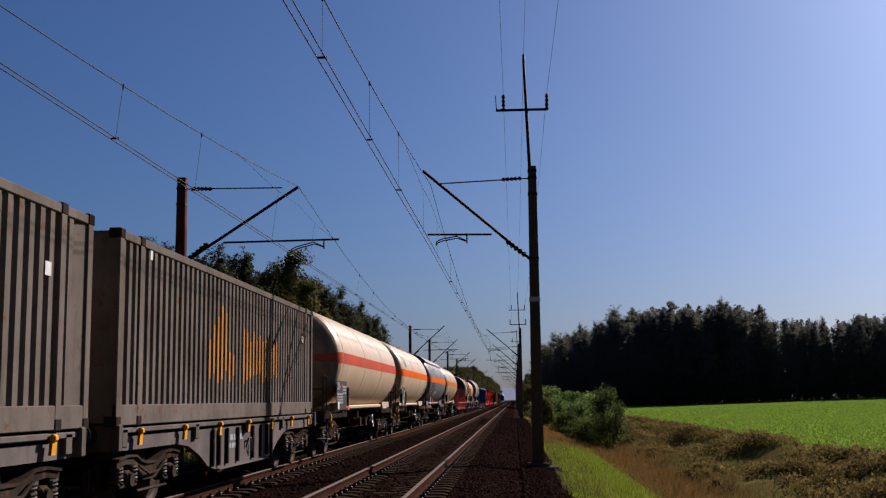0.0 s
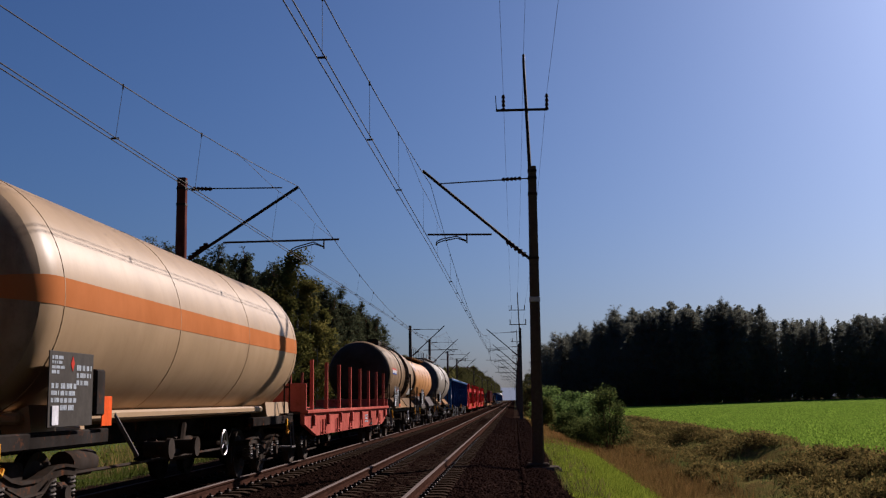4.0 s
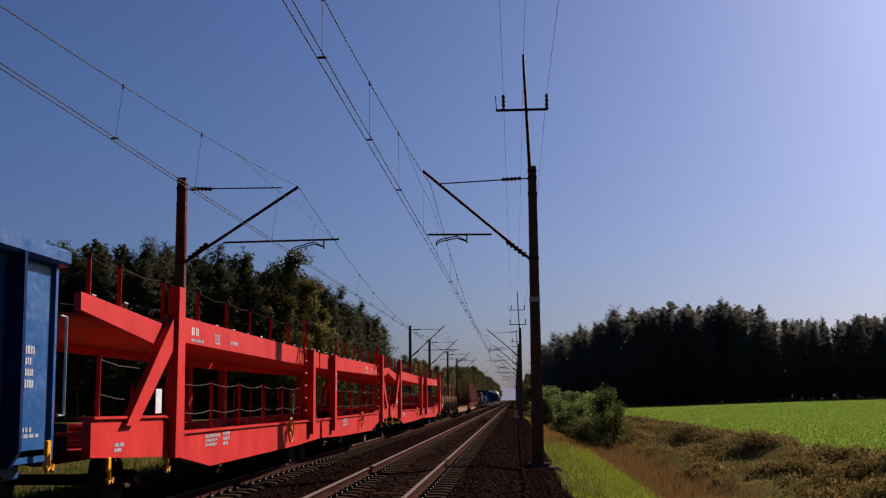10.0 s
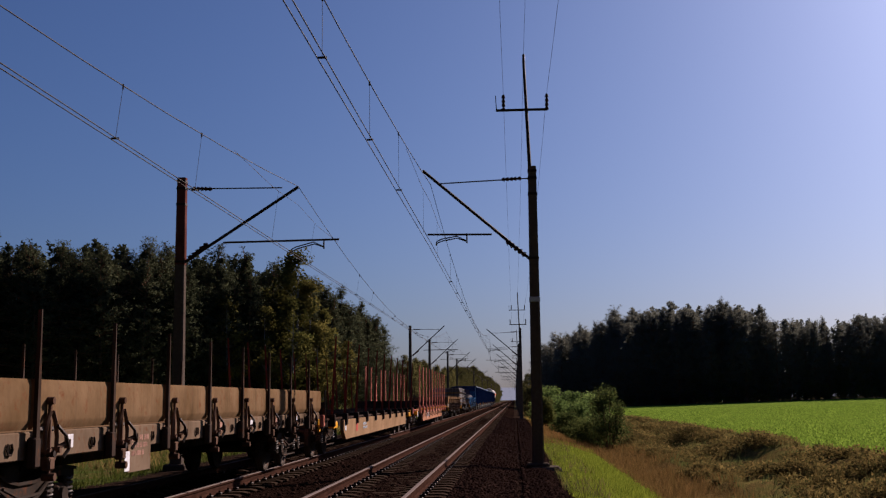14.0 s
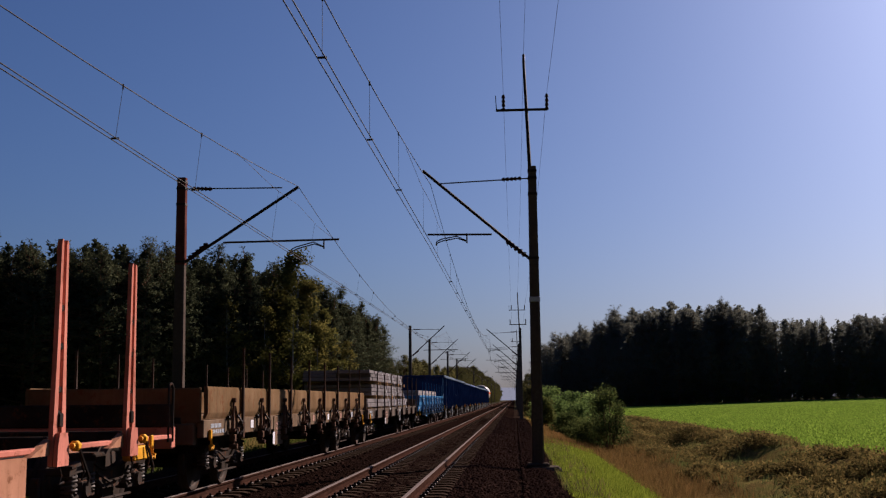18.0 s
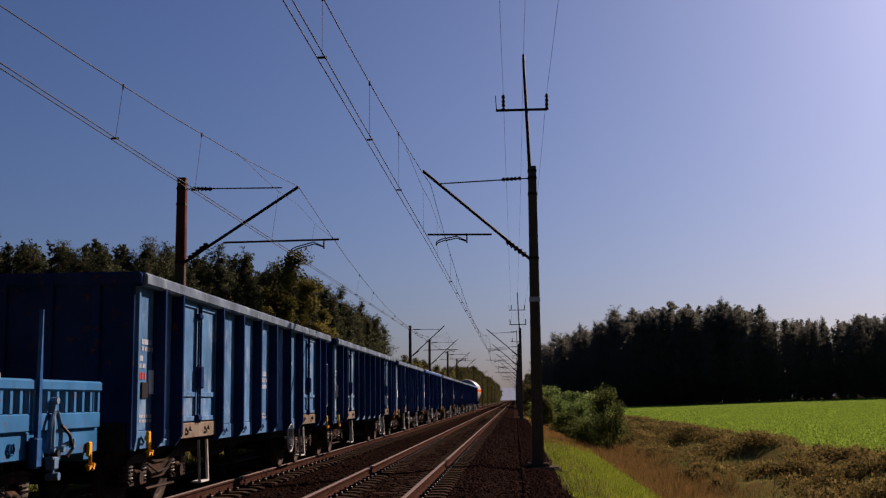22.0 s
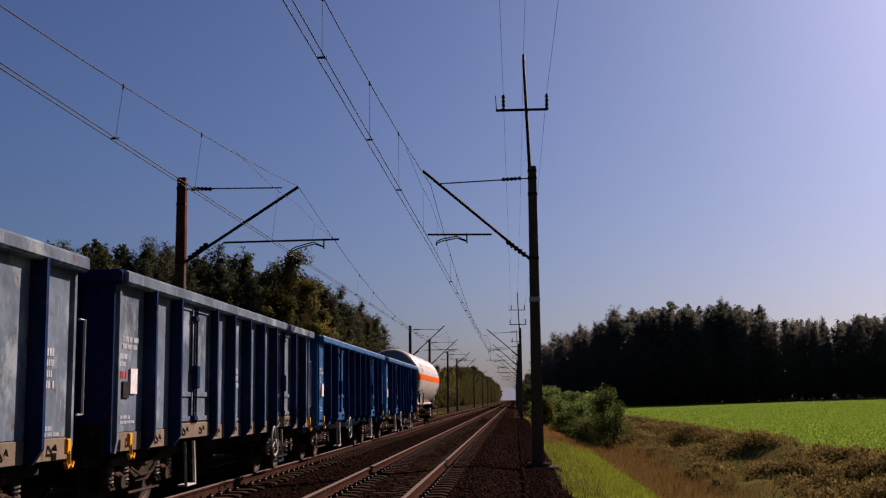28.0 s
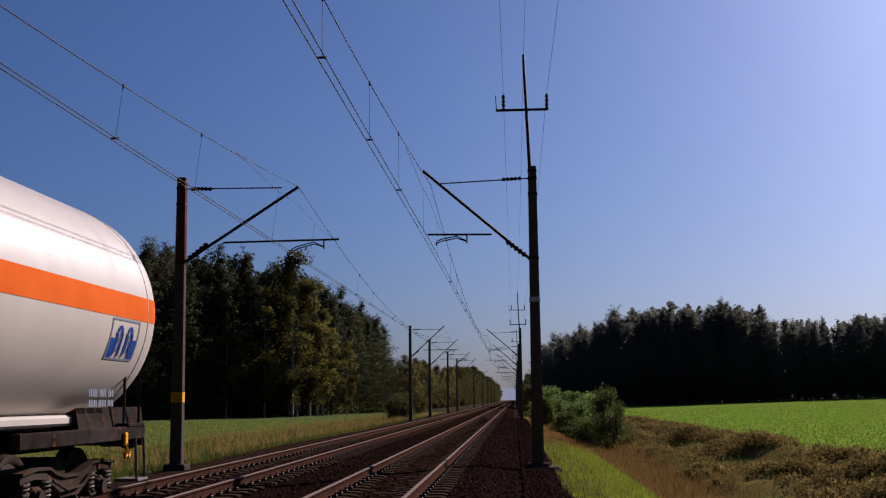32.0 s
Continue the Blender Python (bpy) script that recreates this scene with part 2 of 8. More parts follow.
M_IRON = plain("dark_iron", (0.045, 0.035, 0.03), 0.55, 0.3)
M_COPPER = plain("tarnished_copper_wire", (0.04, 0.03, 0.026), 0.7, 0.2)
M_PORCELAIN = plain("brown_porcelain", (0.045, 0.02, 0.014), 0.15)
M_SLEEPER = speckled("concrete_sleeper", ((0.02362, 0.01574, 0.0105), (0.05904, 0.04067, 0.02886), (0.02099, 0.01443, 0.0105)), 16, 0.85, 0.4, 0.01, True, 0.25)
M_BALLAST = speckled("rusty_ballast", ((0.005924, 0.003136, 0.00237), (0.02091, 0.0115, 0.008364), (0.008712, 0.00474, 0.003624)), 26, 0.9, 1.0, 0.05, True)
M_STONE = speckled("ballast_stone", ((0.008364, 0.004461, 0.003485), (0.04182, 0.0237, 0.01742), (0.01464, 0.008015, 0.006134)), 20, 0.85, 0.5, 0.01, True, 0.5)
M_BARK = speckled("pine_bark", ((0.07872, 0.04592, 0.02886), (0.223, 0.1246, 0.07216), (0.1312, 0.07216, 0.04592)), 6, 0.9, 0.6, 0.03, False)
M_BIRCH = speckled("birch_bark", ((0.2526, 0.2382, 0.2093), (0.3608, 0.3464, 0.3175), (0.07216, 0.06495, 0.05775)), 5, 0.8, 0.4, 0.02, False)


def rail_mat():
    m, nt, b = mat_base("rail_steel")
    geo = nt.nodes.new("ShaderNodeNewGeometry")
    sep = nt.nodes.new("ShaderNodeSeparateXYZ")
    nt.links.new(geo.outputs["Position"], sep.inputs[0])
    top = nt.nodes.new("ShaderNodeMapRange")
    top.inputs["From Min"].default_value, top.inputs["From Max"].default_value = -0.012, -0.003
    nt.links.new(sep.outputs[2], top.inputs[0])
    rusty = ramp(nt, noise_of(nt, coords(nt, (8, 1.2, 8), True), 3, 5), 0.3, 0.7, (0.024, 0.012, 0.0085), (0.058, 0.029, 0.020))
    nt.links.new(blend(nt, top.outputs[0], rusty, (0.17, 0.135, 0.122)), b.inputs["Base Color"])
    b.inputs["Specular IOR Level"].default_value = 0.0
    r = nt.nodes.new("ShaderNodeMapRange")
    r.inputs["To Min"].default_value, r.inputs["To Max"].default_value = 0.8, 0.55
    nt.links.new(top.outputs[0], r.inputs[0])
    nt.links.new(r.outputs[0], b.inputs["Roughness"])
    return m


def ground_mat():
    """Meadow left of the line, cess beside the ballast, mown strip, dry ditch grass and a green crop field to the right."""
    m, nt, b = mat_base("meadow_and_field")
    geo = nt.nodes.new("ShaderNodeNewGeometry")
    sep = nt.nodes.new("ShaderNodeSeparateXYZ")
    nt.links.new(geo.outputs["Position"], sep.inputs[0])
    v = coords(nt, (1, 1, 1), True)
    wob = nt.nodes.new("ShaderNodeMath")
    wob.operation = "MULTIPLY_ADD"
    nt.links.new(noise_of(nt, v, 0.35, 4), wob.inputs[0])
    wob.inputs[1].default_value = 2.6
    nt.links.new(sep.outputs[0], wob.inputs[2])       # x + 0..2.6, mean +1.3

    def edge(lo, hi):
        r = nt.nodes.new("ShaderNodeMapRange")
        r.inputs["From Min"].default_value, r.inputs["From Max"].default_value = lo + 1.3, hi + 1.3
        nt.links.new(wob.outputs[0], r.inputs[0])
        return r.outputs[0]

    fine, mid = noise_of(nt, v, 9, 5, 0.7), noise_of(nt, v, 0.8, 5)
    meadow = blend(nt, ramp(nt, mid, 0.4, 0.65, (0,) * 3, (1,) * 3), (0.05904, 0.08528, 0.01804), (0.0984, 0.07216, 0.02624))
    pasture = ramp(nt, fine, 0.3, 0.7, (0.04592, 0.06298, 0.01837), (0.09184, 0.1115, 0.03674))
    cess = ramp(nt, fine, 0.35, 0.7, (0.0105, 0.00656, 0.005248), (0.03936, 0.02493, 0.01706))
    mown = blend(nt, ramp(nt, mid, 0.4, 0.62, (0,) * 3, (0.8,) * 3), ramp(nt, fine, 0.3, 0.7, (0.082, 0.115, 0.012), (0.215, 0.255, 0.023)), (0.155, 0.135, 0.025))
    dry = ramp(nt, fine, 0.3, 0.7, (0.070, 0.048, 0.016), (0.15, 0.093, 0.033))
    bank = blend(nt, ramp(nt, mid, 0.42, 0.6, (0,) * 3, (0.9,) * 3), ramp(nt, fine, 0.3, 0.7, (0.054, 0.044, 0.015), (0.18, 0.118, 0.040)), (0.085, 0.098, 0.025))
    crop = blend(nt, ramp(nt, mid, 0.38, 0.62, (0.15,) * 3, (0.85,) * 3), ramp(nt, fine, 0.3, 0.65, (0.0369, 0.0697, 0.00984), (0.1435, 0.2255, 0.0246)), ramp(nt, fine, 0.35, 0.7, (0.082, 0.1189, 0.01476), (0.1763, 0.246, 0.02788)))
    col = blend(nt, edge(-18.5, -17.0), pasture, meadow)
    col = blend(nt, edge(-10.2, -9.5), col, cess)
    faded = nt.nodes.new("ShaderNodeMapRange")
    faded.inputs["From Min"].default_value, faded.inputs["From Max"].default_value = 52, 62
    nt.links.new(sep.outputs[1], faded.inputs[0])
    tawny = ramp(nt, fine, 0.3, 0.7, (0.1279, 0.09594, 0.01919), (0.2772, 0.2025, 0.04264))
    col = blend(nt, edge(0.9, 1.5), col, blend(nt, faded.outputs[0], mown, tawny))
    col = blend(nt, edge(3.3, 4.0), col, dry)
    col = blend(nt, edge(5.4, 6.4), col, bank)
    col = blend(nt, edge(11.6, 12.3), col, crop)
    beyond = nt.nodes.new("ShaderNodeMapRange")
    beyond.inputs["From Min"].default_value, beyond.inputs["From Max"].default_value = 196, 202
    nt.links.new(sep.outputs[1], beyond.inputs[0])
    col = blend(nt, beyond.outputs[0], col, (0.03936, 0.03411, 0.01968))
    nt.links.new(col, b.inputs["Base Color"])
    b.inputs["Roughness"].default_value = 0.95
    b.inputs["Specular IOR Level"].default_value = 0.0
    bump(nt, b, fine, 0.8, 0.08)
    return m


M_RAIL, M_GROUND = rail_mat(), ground_mat()
M_PINE = leafy("pine_needles", (0.032, 0.038, 0.021), (0.066, 0.070, 0.036), 0.2)
# paler needles for the right wood: distance haze put into the colour
M_HAZED_NEEDLES = leafy("haze_paled_needles", (0.105, 0.11, 0.09), (0.165, 0.165, 0.13), 0.45)
M_LEAF_YEL = leafy("turning_birch_leaves", (0.050, 0.054, 0.014), (0.135, 0.112, 0.028), 0.3)
M_LEAF_GREEN = leafy("green_leaves", (0.054, 0.056, 0.020), (0.125, 0.108, 0.038), 0.3)
M_LEAF_BUSH = leafy("bush_leaves", (0.034, 0.052, 0.015), (0.12, 0.13, 0.034), 0.45)
M_LEAF_SALLOW = leafy("grey_green_leaves", (0.0615, 0.0984, 0.02624), (0.17, 0.225, 0.062), 0.6)
M_GRASS = leafy("mown_grass_blades", (0.088, 0.115, 0.012), (0.245, 0.275, 0.024), 0.45)
M_DRY = leafy("dry_grass", (0.070, 0.050, 0.014), (0.20, 0.110, 0.038), 0.4)
M_BANKG = leafy("bank_weeds", (0.060, 0.070, 0.022), (0.20, 0.140, 0.046), 0.45)
M_SCRUB = leafy("bank_scrub_leaves", (0.048, 0.058, 0.018), (0.20, 0.140, 0.046), 0.35)
M_MEADOW = leafy("meadow_blades", (0.03214, 0.04592, 0.00735), (0.09184, 0.101, 0.01837), 0.4)
M_CROP = leafy("crop_leaves", (0.072, 0.128, 0.014), (0.20, 0.29, 0.032), 0.45)
# ---- building tools ----
class Shape:
    """Vertices and faces of one mesh, gathered piece by piece."""

    def __init__(self):
        self.v, self.f = [], []

    def add(self, verts, faces):
        k = len(self.v)
        self.v.extend(tuple(p) for p in verts)
        self.f.extend(tuple(i + k for i in q) for q in faces)
        return self

    def box(self, x0, x1, y0, y1, z0, z1, c=0.012):
        """A box with chamfered edges."""
        c = min(c, (x1 - x0) / 3, (y1 - y0) / 3, (z1 - z0) / 3)
        lo, hi, vs, idx = (x0, y0, z0), (x1, y1, z1), [], {}
        for sx in (0, 1):
            for sy in (0, 1):
                for sz in (0, 1):
                    s = (sx, sy, sz)
                    for a in range(3):
                        p = [(hi[i] - c if s[i] else lo[i] + c) for i in range(3)]
                        p[a] = hi[a] if s[a] else lo[a]
                        idx[s, a] = len(vs)
                        vs.append(p)
        fs = []
        for a in range(3):
            b, d = (a + 1) % 3, (a + 2) % 3
            for s in (0, 1):
                ring = []
                for u, w in ((0, 0), (1, 0), (1, 1), (0, 1)):
                    k = [0, 0, 0]
                    k[a], k[b], k[d] = s, u, w
                    ring.append(idx[tuple(k), a])
                fs.append(ring if s else ring[::-1])
            for u in (0, 1):
                for w in (0, 1):
                    k0, k1 = [0, 0, 0], [0, 0, 0]
                    k0[b], k0[d], k1[b], k1[d], k1[a] = u, w, u, w, 1
                    q = [idx[tuple(k0), b], idx[tuple(k1), b], idx[tuple(k1), d], idx[tuple(k0), d]]
                    fs.append(q if u == w else q[::-1])
        for s in [(i, j, k) for i in (0, 1) for j in (0, 1) for k in (0, 1)]:
            t = [idx[s, 0], idx[s, 1], idx[s, 2]]
            fs.append(t if sum(s) % 2 else t[::-1])
        return self.add(vs, fs)

    def rod(self, p0, p1, r0, r1=None, n=8):
        """A round bar from p0 to p1."""
        p0, p1 = Vector(p0), Vector(p1)
        r1 = r0 if r1 is None else r1
        d = (p1 - p0).normalized()
        a = d.orthogonal().normalized()
        b = d.cross(a)
        vs = []
        for p, r in ((p0, r0), (p1, r1)):
            vs += [p + (a * math.cos(2 * math.pi * i / n) + b * math.sin(2 * math.pi * i / n)) * r for i in range(n)]
        fs = [(i, (i + 1) % n, n + (i + 1) % n, n + i) for i in range(n)] + [tuple(range(n))[::-1], tuple(range(n, 2 * n))]
        return self.add(vs, fs)

    def pipe(self, pts, r, n=6):
        """One bent bar through all the points."""
        ps = [Vector(p) for p in pts]
        side, rings, last = None, [], None
        for i, p in enumerate(ps):
            d = (ps[min(i + 1, len(ps) - 1)] - ps[max(i - 1, 0)]).normalized()
            side = d.orthogonal().normalized() if side is None else (last.rotation_difference(d) @ side).normalized()
            last = d
            up = d.cross(side)
            rings += [p + (side * math.cos(2 * math.pi * k / n) + up * math.sin(2 * math.pi * k / n)) * r for k in range(n)]
        m = len(ps)
        fs = [(j * n + i, j * n + (i + 1) % n, (j + 1) * n + (i + 1) % n, (j + 1) * n + i) for j in range(m - 1) for i in range(n)]
        return self.add(rings, fs + [tuple(range(n))[::-1], tuple(range((m - 1) * n, m * n))])

    def prism(self, poly, axis, a, b):
        """A polygon drawn in the two other axes (in xyz order), pushed along axis from a to b."""
        n, vs = len(poly), []
        area = sum(p[0] * q[1] - q[0] * p[1] for p, q in zip(poly, poly[1:] + poly[:1]))
        if (area > 0) == (axis == 1):
            poly = poly[::-1]
        for s in (a, b):
            for u, w in poly:
                p = [u, w]
                p.insert(axis, s)
                vs.append(p)
        fs = [(i, (i + 1) % n, n + (i + 1) % n, n + i) for i in range(n)] + [tuple(range(n))[::-1], tuple(range(n, 2 * n))]
        return self.add(vs, fs)

    def lathe(self, prof, axis=1, centre=(0, 0, 0), n=48, a0=0.0, a1=2 * math.pi):
        """A profile of (along, radius) turned round an axis; part of a turn where a0, a1 are given."""
        full = abs(a1 - a0) > 6.28
        m, vs, fs = (n if full else n + 1), [], []
        for s, r in prof:
            for i in range(m):
                t = a0 + (a1 - a0) * i / n
                u, w = r * math.cos(t), r * math.sin(t)
                if axis == 1:
                    vs.append((centre[0] + u, centre[1] + s, centre[2] + w))
                elif axis == 0:
                    vs.append((centre[0] + s, centre[1] + u, centre[2] + w))
                else:
                    vs.append((centre[0] + u, centre[1] + w, centre[2] + s))
        for k in range(len(prof) - 1):
            for i in range(n):
                j = (i + 1) % m
                q = (k * m + i, k * m + j, (k + 1) * m + j, (k + 1) * m + i)
                fs.append(q if axis != 1 else q[::-1])
        return self.add(vs, fs)

    def mesh(self, name, material, angle=38):
        me = bpy.data.meshes.new(name)
        me.from_pydata(self.v, [], self.f)
        me.materials.append(material)
        me.shade_smooth()
        me.set_sharp_from_angle(angle=radians(angle))
        me.update()
        return me


def part(name, shape, material, parent, label=""):
    """One mesh object under a thing or a part; shape may be a ready mesh."""
    me = shape if isinstance(shape, bpy.types.Mesh) else shape.mesh(name, material)
    ob = new(name, me)
    ob.parent = parent
    if label:
        ob["label"] = label
    return ob


def placed(name, me, parent, x=0, y=0, z=0, rz=0, label=""):
    ob = part(name, me, None, parent, label)
    ob.matrix_basis = pose(x, y, z, 0, 0, rz)
    return ob


def thing(name, label, category, group="", kind="", at=(0, 0, 0)):
    ob = new(name)
    ob.location = at
    ob.empty_display_size = 0.3
    return tagged(ob, label, category, group, kind)


def solid(name, shape, material, label="", category="", group="", kind="", angle=38):
    return tagged(new(name, shape.mesh(name, material, angle)), label, category, group, kind)


STORE = {}


def stored(key, make):
    if key not in STORE:
        STORE[key] = make()
    return STORE[key]


def smooth(a, b, x):
    t = min(1, max(0, (x - a) / (b - a)))
    return t * t * (3 - 2 * t)
# ---- ground ----
def land(x, y):
    """Height of the ground: formation, cess, ditch and bank on the right, low meadow on the left."""
    if x < -8.0:
        z = -0.32 - 0.33 * smooth(-9.0, -12.0, x) + 0.10 * noise.noise((x * 0.08, y * 0.05, 3))
        return z + 0.1 * smooth(-20, -40, x)
    if x < 0.2:
        return -0.34
    z = -0.40 - 0.25 * smooth(0.6, 1.6, x) - 0.65 * smooth(1.6, 4.6, x)
    bank = smooth(6.0, 11.6, x)
    rough = 0.55 * noise.noise((x * 0.45, y * 0.16, 0)) + 0.25 * noise.noise((x * 0.9, y * 0.45, 2)) + 0.2 * noise.noise((x * 1.3, y * 0.6, 5))
    z += bank * 0.72 + rough * smooth(4.6, 6.5, x) * (1 - smooth(9.5, 12, x)) + 0.05 * noise.noise((x, y * 0.5, 7)) * smooth(1, 2, x)
    if x > 11:
        z += smooth(30, 200, y) * smooth(11, 16, x) * (0.5 + 1.1 * min(1, max(0, (x - 18) / 44)))
    return z


def ground_sheet():
    xs = [-3000, -900, -400, -200, -120, -80, -60, -45, -35, -28, -22, -18, -15.5, -14, -13, -12, -11, -10.2, -9.6, -9, -8.3]
    xs += [-4.2, 0.2, 0.6, 1.0, 1.4, 1.8, 2.3, 2.8, 3.3, 3.8, 4.3, 4.8] + [5.2 + 0.4 * i for i in range(18)]
    xs += [12.8, 14, 16, 19, 23, 28, 35, 45, 60, 80, 120, 200, 400, 900, 3000]
    ys = [-600, -200, -60, -20, 0, 8, 14] + [18 + 0.8 * i for i in range(70)] + [76 + 2.0 * i for i in range(24)]
    ys += [126, 132, 140, 150, 160, 175, 190, 205, 220, 260, 320, 450, 700, 1200, 2500, 4500]
    s = Shape()
    s.v = [(x, y, land(x, y)) for y in ys for x in xs]
    n = len(xs)
    s.f = [(j * n + i, j * n + i + 1, (j + 1) * n + i + 1, (j + 1) * n + i) for j in range(len(ys) - 1) for i in range(n - 1)]
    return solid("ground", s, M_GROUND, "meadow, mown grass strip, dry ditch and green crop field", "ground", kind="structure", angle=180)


ground_sheet()

# far wooded rise at the line's end; its glow stands in for haze
M_HAZE_GLOW = plain("haze_glow_distance", (0.06, 0.055, 0.05), 1.0)
haze_bsdf = M_HAZE_GLOW.node_tree.nodes["Principled BSDF"]
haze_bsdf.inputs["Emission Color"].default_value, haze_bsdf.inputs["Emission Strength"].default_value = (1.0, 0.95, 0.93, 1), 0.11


def far_rise():
    s, n, rng = Shape(), 90, random.Random(4)
    pts = [(-1500 + 3000 * i / n, 26 + 9 * noise.noise((i * 0.35, 1, 2)) + rng.uniform(-2, 2)) for i in range(n + 1)]
    for x, h in pts:
        s.v += [(x, 2300, -8), (x, 2330, h), (x, 2600, h * 0.7)]
    for i in range(n):
        for k in (0, 1):
            a = i * 3 + k
            s.f.append((a, a + 3, a + 4, a + 1))
    solid("backdrop", s, M_HAZE_GLOW, "wooded rise at the horizon, haze put in as glow", "backdrop", kind="structure")


far_rise()


# ---- tracks ----
def rail_profile():
    half = [(0.075, -0.172), (0.075, -0.160), (0.022, -0.146), (0.009, -0.132), (0.009, -0.052), (0.034, -0.040), (0.036, -0.008), (0.028, 0.0)]
    return half + [(-x, z) for x, z in reversed(half)]


def ballast_bed():
    s = Shape()
    prof = [(-8.75, -0.62), (-7.75, -0.225), (-6.9, -0.205), (-5.3, -0.205), (-4.55, -0.235), (-4.25, -0.25), (-3.95, -0.235), (-3.2, -0.205), (-1.65, -0.205), (-0.85, -0.225), (-0.1, -0.40), (0.5, -0.46), (0.95, -0.72)]
    xs = []
    for (xa, za), (xb, zb) in zip(prof, prof[1:]):
        k = max(1, int((xb - xa) / 0.14))
        xs += [(xa + (xb - xa) * i / k, za + (zb - za) * i / k) for i in range(k)]
    xs.append(prof[-1])
    ys = [-60, -20] + [-12 + 0.4 * i for i in range(47)] + [7 + 0.16 * i for i in range(200)] + [39 + 0.6 * i for i in range(60)] + [76 + 4 * i for i in range(30)] + [200, 300, 500, 900, 1800]
    for y in ys:
        amp = 0.022 if -12 < y < 80 else 0
        s.v += [(x, y, z + (amp * noise.noise((x * 9, y * 9, 1)) + amp * noise.noise((x * 3.1, y * 3.1, 4)) if amp else 0)) for x, z in xs]
    n = len(xs)
    s.f = [(j * n + i, j * n + i + 1, (j + 1) * n + i + 1, (j + 1) * n + i) for j in range(len(ys) - 1) for i in range(n - 1)]
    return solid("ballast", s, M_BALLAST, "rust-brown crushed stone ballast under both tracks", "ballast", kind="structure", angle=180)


ballast_bed()


def stone_mesh(seed, r):
    rng = random.Random(seed)
    t = (1 + 5 ** 0.5) / 2
    base = [(-1, t, 0), (1, t, 0), (-1, -t, 0), (1, -t, 0), (0, -1, t), (0, 1, t), (0, -1, -t), (0, 1, -t), (t, 0, -1), (t, 0, 1), (-t, 0, -1), (-t, 0, 1)]
    faces = [(0, 11, 5), (0, 5, 1), (0, 1, 7), (0, 7, 10), (0, 10, 11), (1, 5, 9), (5, 11, 4), (11, 10, 2), (10, 7, 6), (7, 1, 8),
             (3, 9, 4), (3, 4, 2), (3, 2, 6), (3, 6, 8), (3, 8, 9), (4, 9, 5), (2, 4, 11), (6, 2, 10), (8, 6, 7), (9, 8, 1)]
    sc = (rng.uniform(0.7, 1.2), rng.uniform(0.7, 1.2), rng.uniform(0.5, 0.9))
    return [tuple(c * k * r / 1.9 * rng.uniform(0.75, 1.2) for c, k in zip(p, sc)) for p in base], faces


def loose_stones():
    rng = random.Random(11)
    kinds = [np.array(stone_mesh(i, 1.0)[0]) for i in range(12)]
    faces = np.array(stone_mesh(0, 1.0)[1])
    vs, fs, k = [], [], 0
    for n_ in range(62000):
        y = 7 + 48 * rng.random() ** 1.7 if rng.random() < 0.84 else rng.uniform(-9, 7)
        x = rng.uniform(-8.2, 1.3) if rng.random() < 0.6 else rng.uniform(-1.6, 1.4)
        if n_ >= 40000:
            # the wide shoulder and cess between the rails and the poles, far along the line
            x, y = rng.uniform(-1.6, 1.45), 10 + 100 * rng.random() ** 1.5
        if any(abs(abs(x - c) - GAUGE) < 0.07 for c in (TRACK_1, TRACK_2)):
            continue
        if x < -7.75:
            z = -0.225 + (x + 7.75) * 0.395
        elif x > -0.85:
            z = -0.225 - (x + 0.85) * 0.233 if x < -0.1 else -0.40 - (x + 0.1) * 0.1 if x < 0.5 else -0.46 - (x - 0.5) * 0.3
        else:
            z = -0.215 - 0.035 * (abs(x + 4.25) < 0.5)
        if x > 0.15:
            z = max(z, land(x, y) + 0.004)
        if min(abs(x - TRACK_1), abs(x - TRACK_2)) < 1.25 and (y % 0.6) < 0.26:
            continue
        r = rng.uniform(0.025, 0.06)
        a = rng.uniform(0, 6.28)
        v = kinds[rng.randrange(12)] * r
        c, sn = math.cos(a), math.sin(a)
        vs.append(np.stack([v[:, 0] * c - v[:, 1] * sn + x, v[:, 0] * sn + v[:, 1] * c + y, v[:, 2] + z], 1))
        fs.append(faces + k)
        k += 12
    me = bpy.data.meshes.new("loose_ballast")
    me.from_pydata(np.concatenate(vs).tolist(), [], np.concatenate(fs).tolist())
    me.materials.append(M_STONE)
    tagged(new("loose_ballast", me), "loose rust-brown ballast stones between the rails", "ballast", kind="stuff")


loose_stones()


def sleeper_mesh():
    s = Shape()
    s.prism([(-1.25, -0.19), (-1.25, -0.36), (1.25, -0.36), (1.25, -0.19), (1.15, -0.17), (0.45, -0.178), (0.3, -0.205), (-0.3, -0.205), (-0.45, -0.178), (-1.15, -0.17)], 1, 0.0, 0.24)
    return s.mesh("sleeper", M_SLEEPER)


def clip_mesh():
    s = Shape()
    for side in (-1, 1):
        s.box(side * 0.115 - 0.045, side * 0.115 + 0.045, 0.06, 0.18, -0.178, -0.135, 0.01)
        s.rod((side * 0.12, 0.12, -0.14), (side * 0.12, 0.12, -0.10), 0.022, 0.018, 6)
    return s.mesh("rail_clip", M_IRON)


